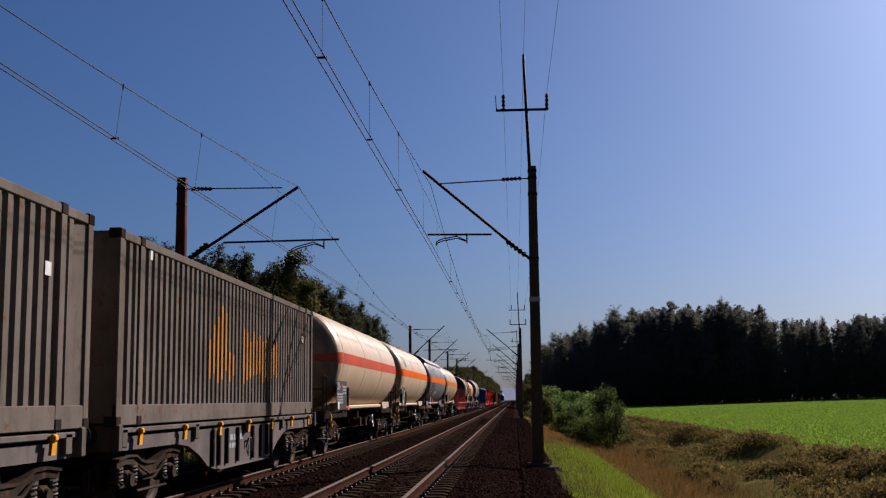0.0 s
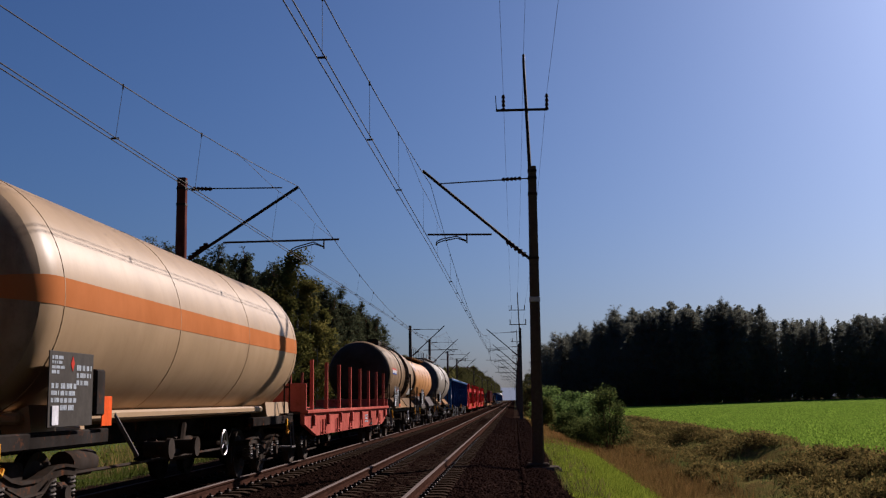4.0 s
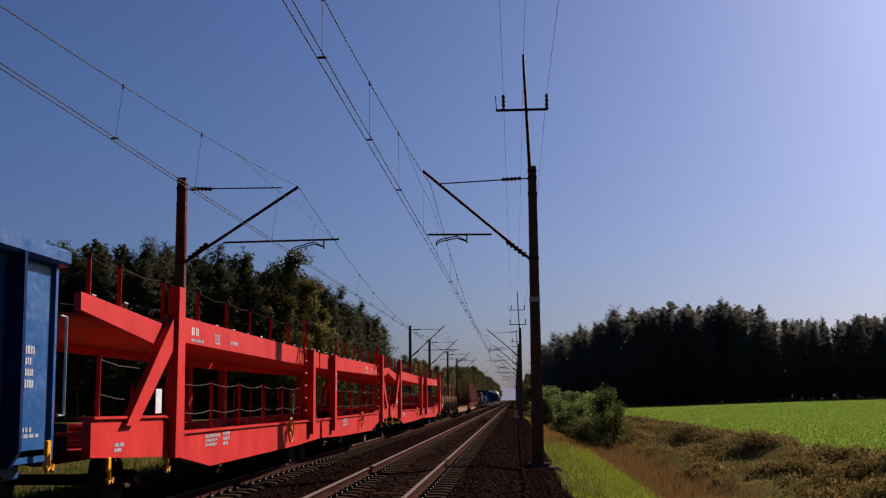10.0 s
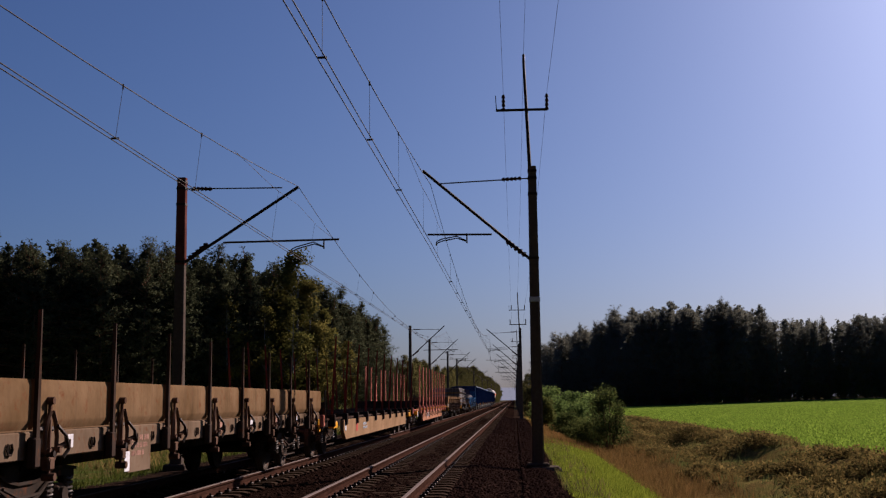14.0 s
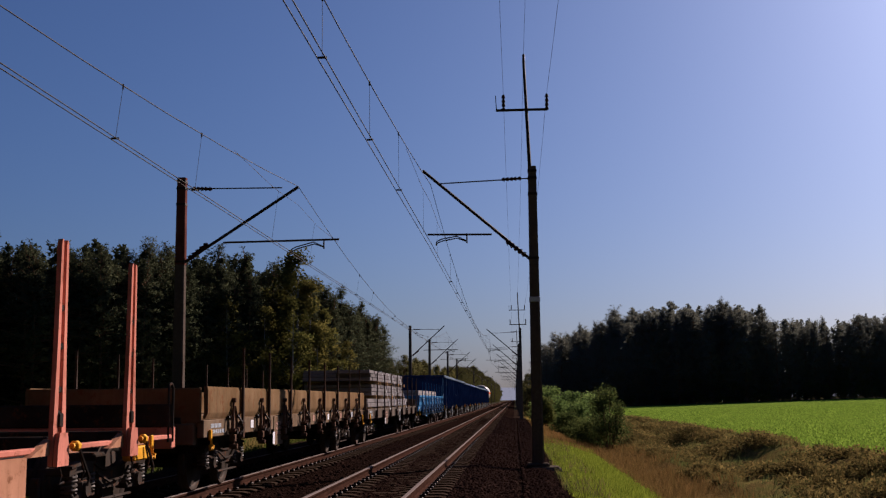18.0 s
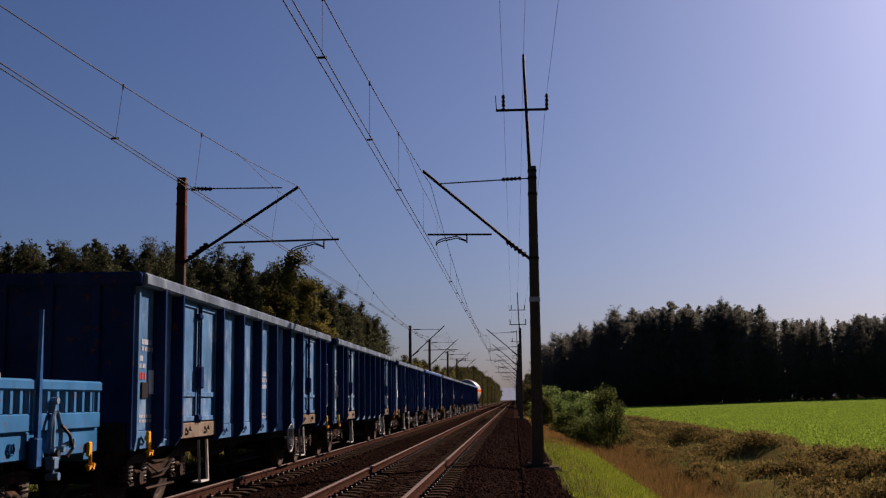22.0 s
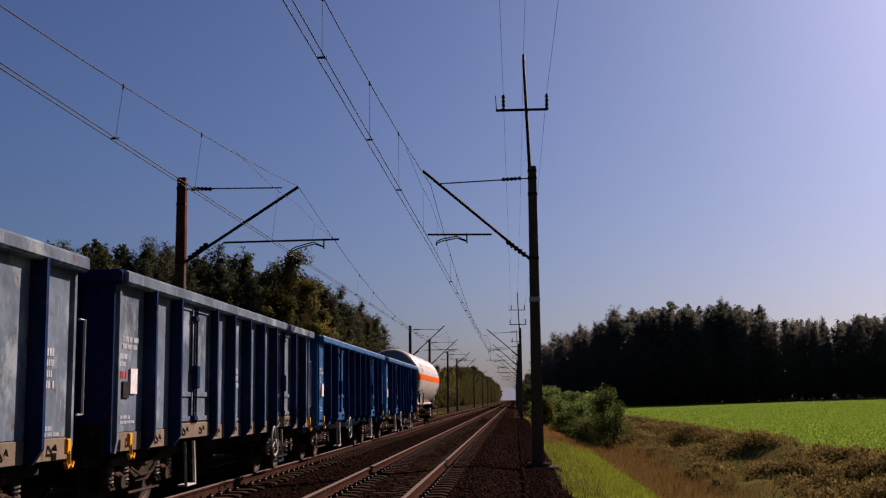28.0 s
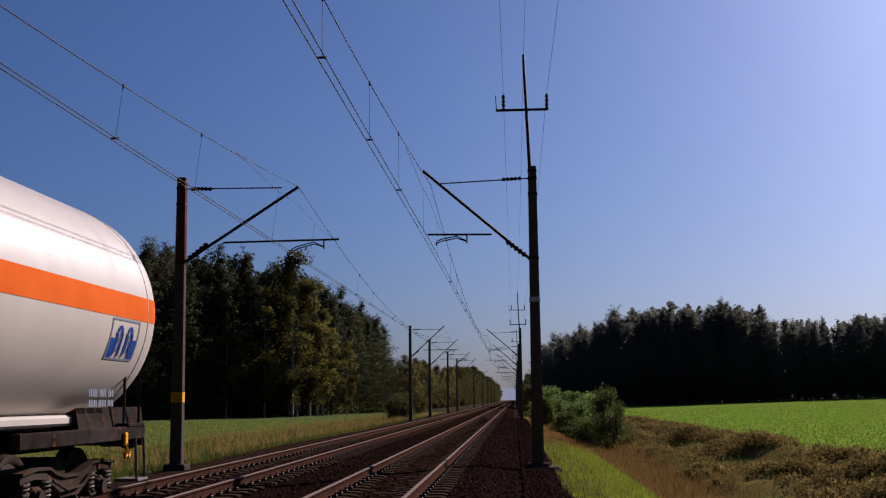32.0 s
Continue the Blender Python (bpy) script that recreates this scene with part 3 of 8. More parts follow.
def track(cx, label):
    t = thing("railway_track", label, "track", kind="structure")
    for side in (-1, 1):
        rail = part("rail", Shape().prism([(cx + side * GAUGE + u, w) for u, w in rail_profile()], 1, -40, 1500), M_RAIL, t)
    sl, cl = stored("sleeper", sleeper_mesh), stored("clip", clip_mesh)
    for i in range(190):
        placed("sleeper", sl, t, cx, -17.4 + 0.6 * i)
    for i in range(80):
        for side in (-1, 1):
            placed("rail_clip", cl, t, cx + side * GAUGE, 0.6 + 0.6 * i)
    far = Shape()
    for i in range(700):
        y = 96.6 + 0.6 * i
        far.add([(cx + a, y + b, -0.172) for a, b in ((-1.25, 0), (1.25, 0), (1.25, 0.24), (-1.25, 0.24))], [(0, 1, 2, 3)])
    tagged(part("far_sleepers", far, M_SLEEPER, t), kind="stuff")
    return t


track_right = track(TRACK_1, "straight track with worn rails on concrete sleepers")
track_left = track(TRACK_2, "straight track carrying the freight train, rusty rail sides")


def rail_bond(x, y):
    """Fish-plated rail joint with bolts."""
    s = Shape()
    for side in (-1, 1):
        s.box(x + side * 0.03 - 0.018, x + side * 0.03 + 0.018, y - 0.28, y + 0.28, -0.14, -0.05, 0.006)
        for k in (-0.2, -0.07, 0.07, 0.2):
            s.rod((x + side * 0.045, y + k, -0.095), (x + side * 0.075, y + k, -0.095), 0.016, n=6)
    s.box(x - 0.037, x + 0.037, y - 0.05, y + 0.05, -0.165, 0.004, 0.004)
    return s
# ---- overhead line ----
def insulator(s, p0, p1, sheds, r):
    p0, p1 = Vector(p0), Vector(p1)
    s.rod(p0, p1, r * 0.5, n=8)
    for i in range(sheds):
        a = p0.lerp(p1, (i + 0.5) / sheds)
        d = (p1 - p0).normalized() * (p1 - p0).length / sheds * 0.28
        s.rod(a - d, a + d, r, r * 0.7, 10)
    return s


def line_pole(at, side, top, label, painted=False, far=False, base=-0.45, rods=(-0.33, -0.05), arm=3.05):
    """Concrete pole with a hinged cantilever. side +1 reaches towards +x."""
    x, y = at
    t = thing("catenary_pole", label, "pole", "poles along the line", at=(x, y, 0))
    w0, w1 = (0.165, 0.113)
    shaft = Shape()
    zs = [base - 0.3, top]
    ring = [(-1, -0.75), (-0.75, -1), (0.75, -1), (1, -0.75), (1, 0.75), (0.75, 1), (-0.75, 1), (-1, 0.75)]
    vs = [(u * w, v * w, z) for z, w in zip(zs, (w0, w1)) for u, v in ring]
    shaft.add(vs, [(i, (i + 1) % 8, 8 + (i + 1) % 8, 8 + i) for i in range(8)] + [tuple(range(8, 16))])
    part("shaft", shaft, M_CONCRETE, t)
    if painted:
        cover = Shape()
        vs = [(u * (w + 0.004), v * (w + 0.004), z) for z, w in ((5.2, 0.130), (top + 0.005, 0.114)) for u, v in ring]
        cover.add(vs, [(i, (i + 1) % 8, 8 + (i + 1) % 8, 8 + i) for i in range(8)] + [tuple(range(8, 16))])
        part("painted_top", cover, M_POLE_PAINT, t, "red-brown paint on the upper pole")
        band = Shape()
        vs = [(u * (w + 0.005), v * (w + 0.005), z) for z, w in ((1.45, 0.153), (1.72, 0.152)) for u, v in ring]
        part("yellow_band", band.add(vs, [(i, (i + 1) % 8, 8 + (i + 1) % 8, 8 + i) for i in range(8)]), M_YELLOW, t, "yellow painted band")
    part("foundation", Shape().box(-0.3, 0.3, -0.3, 0.3, base - 0.6, base + 0.16, 0.04), M_FOOT, t)
    d = side
    reach, rod_z, strut_z, tip_z = arm, top + rods[0], 5.28, top + rods[1]
    n = 6 if far else 8
    rod = Shape().rod((d * 0.1, 0, rod_z), (d * (reach - 0.45), 0, rod_z - (0.1 if side < 0 else 0.03)), 0.018, n=n)
    part("tension_rod", rod, M_IRON, t)
    part("rod_insulator", insulator(Shape(), (d * 0.3, 0, rod_z), (d * 0.85, 0, rod_z - 0.02), 5, 0.065), M_PORCELAIN, t)
    strut = Shape().rod((d * 0.12, 0, strut_z), (d * reach, 0, tip_z), 0.042, n=n)
    part("strut", strut, M_IRON, t)
    part("strut_insulator", insulator(Shape(), (d * 0.22, 0, strut_z + 0.08), (d * 0.75, 0, strut_z + 0.5), 5, 0.085), M_PORCELAIN, t)
    for z in (strut_z, rod_z, rod_z + 0.2, rod_z - 0.45):
        k = w0 + (w1 - w0) * (z - base + 0.3) / (top - base + 0.3) + 0.012
        part("clamp", Shape().box(-k, k, -k, k, z - 0.035, z + 0.035, 0.01), M_IRON, t)
    return t


def register(t, d, a, b, z, tip, drop, tip_z):
    """Registration tube with its bent steady arms."""
    part("registration_tube", Shape().rod((d * a, 0, z - 0.03), (d * b, 0, z), 0.028), M_IRON, t)
    s = Shape()
    s.rod((d * drop, 0, z + 0.02), (d * drop, 0, z - 0.26), 0.02)
    for k, dz in ((0.0, 0.0), (0.11, -0.04)):
        way = 1 if tip > drop else -1
        p = [(d * drop, k, z - 0.2), (d * (drop + way * 0.28), k, z - 0.06 + dz), (d * (tip - way * 0.14), k, tip_z + 0.16 + dz), (d * (tip - way * 0.02), k, tip_z + 0.1 + dz), (d * tip, k, tip_z)]
        s.pipe(p, 0.016)
    part("steady_arm", s, M_IRON, t)


# nearest pair
pole_r = line_pole((0.60, 30.9), -1, 7.86, "tall concrete catenary pole with telephone arm, on a square footing", base=-0.43, arm=3.05)
register(pole_r, -1, 1.15, 2.93, 6.0, 2.70, 1.84, 5.70)
pole_l = line_pole((-9.12, 30.3), 1, 7.63, "concrete catenary pole with red-brown painted top", True, base=-0.36, rods=(-0.30, -0.31), arm=3.27)
register(pole_l, 1, 1.18, 4.40, 5.83, 3.07, 3.98, 5.48)


def phone_arm(t, second=False):
    """Steel extension tube with a crossarm and pin insulators for three telephone wires."""
    s = Shape().rod((-0.02, 0.16, 6.8), (-0.17, 0.16, 10.94), 0.055, 0.04)
    part("extension_tube", s, M_IRON, t)
    part("crossarm", Shape().box(-0.98, 0.48, 0.12, 0.2, 9.50, 9.56, 0.008), M_IRON, t)
    if second:
        part("crossarm", Shape().box(-0.95, 0.6, 0.12, 0.2, 8.17, 8.24, 0.008), M_IRON, t)
    for x, z in [(-0.76, 9.5), (0.46, 9.5)] + ([(-0.88, 8.2), (0.54, 8.2)] if second else []):
        part("pin_insulator", insulator(Shape(), (x, 0.16, z), (x, 0.16, z + 0.48), 4, 0.06), M_PORCELAIN, t)
    part("spike", Shape().rod((-0.96, 0.16, 9.5), (-0.98, 0.16, 9.95), 0.012, n=5), M_IRON, t)
    part("pin_insulator", insulator(Shape(), (-0.17, 0.16, 10.9), (-0.17, 0.16, 11.15), 3, 0.05), M_PORCELAIN, t)


phone_arm(pole_r)
part("pale_band", Shape().box(-0.147, 0.147, -0.147, 0.147, 4.06, 4.22, 0.02), M_STENCIL, pole_r, "pale painted band")
part("footing", Shape().box(-0.25, 0.62, -0.5, 0.45, -1.0, -0.36, 0.08), M_CONCRETE, pole_r, "square concrete footing")
RIGHT_POLES = [103.0, 132.0, 160.0, 193.0, 226.0, 260.0, 320.0, 385.0, 450.0, 520.0]
LEFT_POLES = [99.5, 122.5, 156.0, 181.0, 257.0, 322.0, 387.0, 452.0, 520.0]
for i, y in enumerate(RIGHT_POLES):
    p = line_pole((0.60, y), -1, 7.86, "concrete catenary pole along the empty track", far=True)
    if i < 6:
        register(p, -1, 1.15, 2.93 + 0.9 * (i % 2), 6.0, 2.9, 1.84, 5.7)
    if i in (0, 2, 4, 6):
        phone_arm(p, i == 0)
for i, y in enumerate(LEFT_POLES):
    p = line_pole((-9.14, y), 1, 8.0, "concrete catenary pole along the train's track", far=True)
    if i < 6:
        register(p, 1, 1.18, 4.2, 5.85, 3.1, 3.9, 5.5)


def wire(points, r, n=5):
    return Shape().pipe(points, r, n)


def catenary(name, supports, contact_z, label, droop=1.16, first=8.4, pitch=4.5):
    """Messenger wire with sag, stitch wires, twin contact wires and droppers, from support to support (y, x messenger, x contact, z messenger)."""
    t = thing(name, label, "overhead wire")
    mess, con = Shape(), (Shape(), Shape())
    for (y0, xm0, xc0, zm0), (y1, xm1, xc1, zm1) in zip(supports, supports[1:]):
        span = y1 - y0
        sag = droop * (span / 62) ** 2

        def m(f):
            return (xm0 + (xm1 - xm0) * f, y0 + span * f, zm0 + (zm1 - zm0) * f - 4 * sag * f * (1 - f))

        def c(f, k):
            return (xc0 + (xc1 - xc0) * f + k, y0 + span * f, contact_z)
        steps = 16 if y0 < 100 else 8
        mess.pipe([m(i / steps) for i in range(steps + 1)], 0.0085)
        for s, k in zip(con, (-0.05, 0.05)):
            s.pipe([c(i / 2, k) for i in range(3)], 0.008)
        if y0 < 200:
            for i in range(max(3, int((span - 2 * first) / pitch) + 1)):
                f = (span - first - pitch * i) / span
                if f < 0.02:
                    break
                a, b = m(f), c(f, 0)
                part("dropper", Shape().rod(a, b, 0.004, n=4).rod((b[0] - 0.06, b[1], b[2] + 0.02), (b[0] + 0.06, b[1], b[2] + 0.02), 0.016, n=5).rod((a[0], a[1], a[2] - 0.05), (a[0], a[1], a[2] + 0.03), 0.016, n=5), M_COPPER, t)
    for y, xm, xc, zm in supports[1:3]:
        # stitch wire slung under the messenger at the support, with its own droppers
        low = zm - 0.62
        part("stitch_wire", Shape().pipe([(xm, y - 7.1, zm - 0.58), (xm, y - 3.2, low - 0.02), (xm, y, low + 0.1), (xm, y + 3.2, low - 0.02), (xm, y + 7.1, zm - 0.58)], 0.005, 4), M_COPPER, t)
        for dy in (-2.6, 2.6):
            part("dropper", Shape().rod((xm, y + dy, low), (xc, y + dy, contact_z), 0.004, n=4), M_COPPER, t)
    part("messenger_wire", mess, M_COPPER, t)
    for s in con:
        part("contact_wire", s, M_COPPER, t)
    return t


catenary("catenary_wire", [(-31, -2.525, -2.525, 7.4), (30.9, -2.24, -2.24, 7.42)] + [(y, -2.44 + 0.2 * (-1) ** i, -2.44 + 0.2 * (-1) ** i, 7.4) for i, y in enumerate(RIGHT_POLES)] + [(900, -2.44, -2.44, 7.4)], 5.67, "messenger and twin contact wires with droppers over the empty track")
catenary("catenary_wire", [(-31, -6.3, -6.2, 7.3), (30.3, -5.86, -6.02, 7.33)] + [(y, -6.09 + 0.2 * (-1) ** i, -6.09 + 0.2 * (-1) ** i, 7.4) for i, y in enumerate(LEFT_POLES)] + [(900, -6.09, -6.09, 7.4)], 5.46, "messenger and twin contact wires with droppers over the train", 1.5, 9.4, 4.3)

phone = thing("telephone_wire", "three thin telephone wires on pin insulators", "overhead wire")
for dx, z in ((-0.76, 9.98), (-0.17, 11.15), (0.46, 9.98)):
    pts = []
    for y0, y1 in ((-34, 31.06), (31.06, 103.16), (103.16, 160.16), (160.16, 226.16)):
        for i in range(12):
            f = i / 12
            pts.append((0.6 + dx, y0 + (y1 - y0) * f, z - 4 * 0.75 * f * (1 - f)))
    part("wire", wire(pts, 0.0055, 4), M_COPPER, phone)
# ---- running gear shared by the wagons ----
def wheelset_mesh():
    s = Shape()
    for side in (-1, 1):
        prof = [(0.0, 0.10), (0.02, 0.12), (0.03, 0.36), (0.0, 0.40), (0.0, 0.455), (0.10, 0.462), (0.105, 0.49), (0.135, 0.49), (0.135, 0.40), (0.10, 0.36), (0.09, 0.14), (0.15, 0.11), (0.15, 0.06)]
        s.lathe([((0.82 - a) * side, r) for a, r in prof] if side > 0 else [(-(0.82 - a), r) for a, r in prof][::-1], 0, (0, 0, 0), 26)
    s.rod((-1.08, 0, 0), (1.08, 0, 0), 0.075, n=10)
    return s.mesh("wheelset", M_WHEEL)


def axle_box_mesh():
    s = Shape()
    s.box(0.95, 1.13, -0.13, 0.13, 0.35, 0.58, 0.04)
    s.rod((1.12, 0, 0.46), (1.17, 0, 0.46), 0.10, 0.085, 12)
    s.box(0.96, 1.12, -0.34, 0.34, 0.36, 0.42, 0.015)
    return s.mesh("axle_box", M_BOGIE)


def spring_mesh():
    s = Shape()
    pts = [(0.085 * math.cos(a * 0.785), 0.085 * math.sin(a * 0.785), 0.42 + 0.0062 * a) for a in range(37)]
    s.pipe(pts, 0.017, 5)
    s.rod((0, 0, 0.40), (0, 0, 0.66), 0.05, n=8)
    return s.mesh("spring", M_SPRING)


def bogie_mesh():
    s = Shape()
    for side in (-1, 1):
        x0, x1 = (1.0, 1.10) if side > 0 else (-1.10, -1.0)
        top = [(-1.30, 0.72), (-0.95, 0.76), (-0.62, 0.75), (-0.42, 0.68), (-0.2, 0.64), (0.2, 0.64), (0.42, 0.68), (0.62, 0.75), (0.95, 0.76), (1.30, 0.72)]
        low = [(1.30, 0.63), (0.95, 0.66), (0.66, 0.64), (0.48, 0.52), (0.25, 0.42), (-0.25, 0.42), (-0.48, 0.52), (-0.66, 0.64), (-0.95, 0.66), (-1.30, 0.63)]
        s.prism(top + low, 0, x0, x1)
        s.prism([(y, z + 0.02) for y, z in top] + [(y, z - 0.012) for y, z in reversed(top)], 0, x0 - 0.03 * (side < 0) , x1 + 0.03 * (side > 0))
        for y in (-0.9, 0.9):
            for k in (-0.20, 0.20):
                s.box(x0 + 0.01, x1 - 0.01, y + k - 0.035, y + k + 0.035, 0.40, 0.68, 0.01)
        s.rod((side * 1.13, -0.62, 0.30), (side * 1.13, 0.62, 0.30), 0.02, n=6)
        s.pipe([(side * 1.13, -0.55, 0.62), (side * 1.15, -0.2, 0.5), (side * 1.15, 0.25, 0.52), (side * 1.13, 0.55, 0.64)], 0.018, 5)
    s.box(-0.97, 0.97, -0.2, 0.2, 0.56, 0.84, 0.03)
    for y in (-1.26, 1.26):
        s.box(-1.0, 1.0, y - 0.04, y + 0.04, 0.63, 0.72, 0.015)
    for y in (-1.42, -0.38, 0.38, 1.42):
        for x in (-0.76, 0.76):
            s.box(x - 0.05, x + 0.05, y - 0.04, y + 0.04, 0.30, 0.62, 0.01)
    return s.mesh("bogie", M_BOGIE)


WHEELS = []      # (wheelset, wagon's place along the train) for the turning wheels


def wheelset(parent, y, along_train):
    w = placed("wheelset", stored("wheelset", wheelset_mesh), parent, 0, y, 0.46)
    WHEELS.append((w, y, along_train))
    return w


def bogie(wagon, y, along_train):
    b = placed("bogie", stored("bogie", bogie_mesh), wagon, 0, y, 0, 0, "dusty two-axle bogie")
    for a in (-0.9, 0.9):
        wheelset(b, a, along_train + y)
        for rz in (0, 180):
            placed("axle_box", stored("axle_box", axle_box_mesh), b, 0, a, 0, rz)
            for k in (-0.27, 0.27):
                placed("spring", stored("spring", spring_mesh), b, (1.045 if rz == 0 else -1.045), a + k)
    return b


def buffer_mesh():
    s = Shape()
    s.box(-0.17, 0.17, 0.0, 0.05, -0.17, 0.17, 0.02)
    s.rod((0, 0.03, 0), (0, 0.36, 0), 0.11, 0.095, 12)
    s.rod((0, 0.3, 0), (0, 0.58, 0), 0.075, 0.075, 10)
    s.rod((0, 0.56, 0), (0, 0.61, 0), 0.20, 0.225, 14)
    return s.mesh("buffer", M_BOGIE)


def hook_mesh():
    s = Shape()
    s.box(-0.05, 0.05, 0.0, 0.34, -0.06, 0.06, 0.02)
    s.pipe([(0, 0.3, 0.02), (0.05, 0.5, -0.08), (0.05, 0.62, -0.20)], 0.028, 6)
    s.pipe([(0, 0.3, 0.02), (-0.05, 0.5, -0.08), (-0.05, 0.62, -0.20)], 0.028, 6)
    s.pipe([(0.32, 0.0, -0.1), (0.34, 0.16, -0.22), (0.3, 0.28, -0.48), (0.26, 0.34, -0.55)], 0.03, 6)
    return s.mesh("coupling_hook", M_BOGIE)


def draw_gear(wagon, half):
    """Buffers and couplings on both headstocks; half is the distance of the headstock from the centre."""
    for end in (-1, 1):
        for x in (-0.875, 0.875):
            placed("buffer", stored("buffer", buffer_mesh), wagon, x, end * half, 1.05, 0 if end > 0 else 180)
        placed("coupling_hook", stored("hook", hook_mesh), wagon, 0, end * half, 1.03, 0 if end > 0 else 180)


def arch(p0, p1, top, r=0.018):
    """A hand rail bent like a staple."""
    (x0, y0, z0), (x1, y1, z1) = p0, p1
    k = 0.06
    a, b = Vector((x0, y0, top)), Vector((x1, y1, top))
    d = (b - a).normalized() * k
    return Shape().pipe([p0, (x0, y0, top - k), tuple(a + d * 0.35 + Vector((0, 0, -k * 0.3))), tuple(a + d), tuple(b - d), (x1, y1, top - k), p1], r, 6)


def lettering(parent, x, y0, y1, z0, z1, rows, seed, material=None, label="white stencilled lettering, unreadable"):
    """Rows of short bars, one a letter, in place of writing that cannot be read."""
    rng, s = random.Random(seed), Shape()
    h = (z1 - z0) / rows
    for r in range(rows):
        lh = h * (0.62 if r % 3 else 0.72)
        y, zc = y0, z1 - (r + 0.5) * h
        end = y1 - rng.random() * 0.4 * (y1 - y0)
        while y < end - 0.01:
            for _ in range(rng.randint(2, 5)):
                w = lh * rng.uniform(0.35, 0.6)
                if y + w > y1:
                    break
                s.prism([(y, zc - lh / 2), (y + w, zc - lh / 2), (y + w, zc + lh / 2), (y, zc + lh / 2)], 0, x, x + 0.003)
                y += w + lh * 0.22
            y += lh * 0.6
    return tagged(part("lettering", s, material or M_STENCIL, parent), label, kind="stuff")


def slab(parent, name, x, y0, y1, z0, z1, material, label="", t=0.012):
    return part(name, Shape().box(x, x + t, y0, y1, z0, z1, 0.003), material, parent, label)


def hook_yellow():
    s = Shape()
    s.box(-0.01, 0.03, -0.05, 0.05, 0.0, 0.16, 0.01)
    s.pipe([(0.02, 0, 0.03), (0.03, 0, -0.10), (0.03, 0.06, -0.14), (0.03, 0.10, -0.08)], 0.022, 6)
    s.pipe([(0.03, 0, -0.10), (0.03, -0.06, -0.14), (0.03, -0.10, -0.08)], 0.022, 6)
    return s.mesh("rope_hook", M_YELLOW)


def rope_hook(wagon, x, y, z):
    placed("rope_hook", stored("rope_hook", hook_yellow), wagon, x, y, z, 0, "yellow rope hook")


def hand_wheel(wagon, x, y, z, material, r=0.25):
    s = Shape()
    s.lathe([(0.018 * math.cos(a * 1.0472), r + 0.018 * math.sin(a * 1.0472)) for a in range(7)], 0, (x, y, z), 20)
    for a in range(3):
        s.rod((x, y, z), (x, y + r * math.cos(a * 2.09 + 1.57), z + r * math.sin(a * 2.09 + 1.57)), 0.014, n=5)
    s.rod((x - 0.12, y, z), (x + 0.03, y, z), 0.03, n=8)
    part("hand_wheel", s, material, wagon, "brake hand wheel")


def ladder(wagon, name, p0, p1, across, rungs, material, r=0.018):
    """Two stringers from p0 to p1 and rungs between; across is the offset of the second stringer."""
    p0, p1, w = Vector(p0), Vector(p1), Vector(across)
    s = Shape().rod(p0, p1, r, n=6).rod(p0 + w, p1 + w, r, n=6)
    for i in range(rungs):
        q = p0.lerp(p1, (i + 0.5) / rungs)
        s.rod(q, q + w, r * 0.75, n=5)
    part(name, s, material, wagon)


def wagon_thing(name, o0, o1, label, category, group=""):
    """A wagon between two coupling planes o0 and o1 along the train; its origin is its middle at rail height."""
    t = thing(name, label, category, group, at=(TRACK_2, (o0 + o1) / 2, 0))
    TRAIN.append((t, (o0 + o1) / 2))
    return t, (o1 - o0) / 2, (o0 + o1) / 2


TRAIN = []
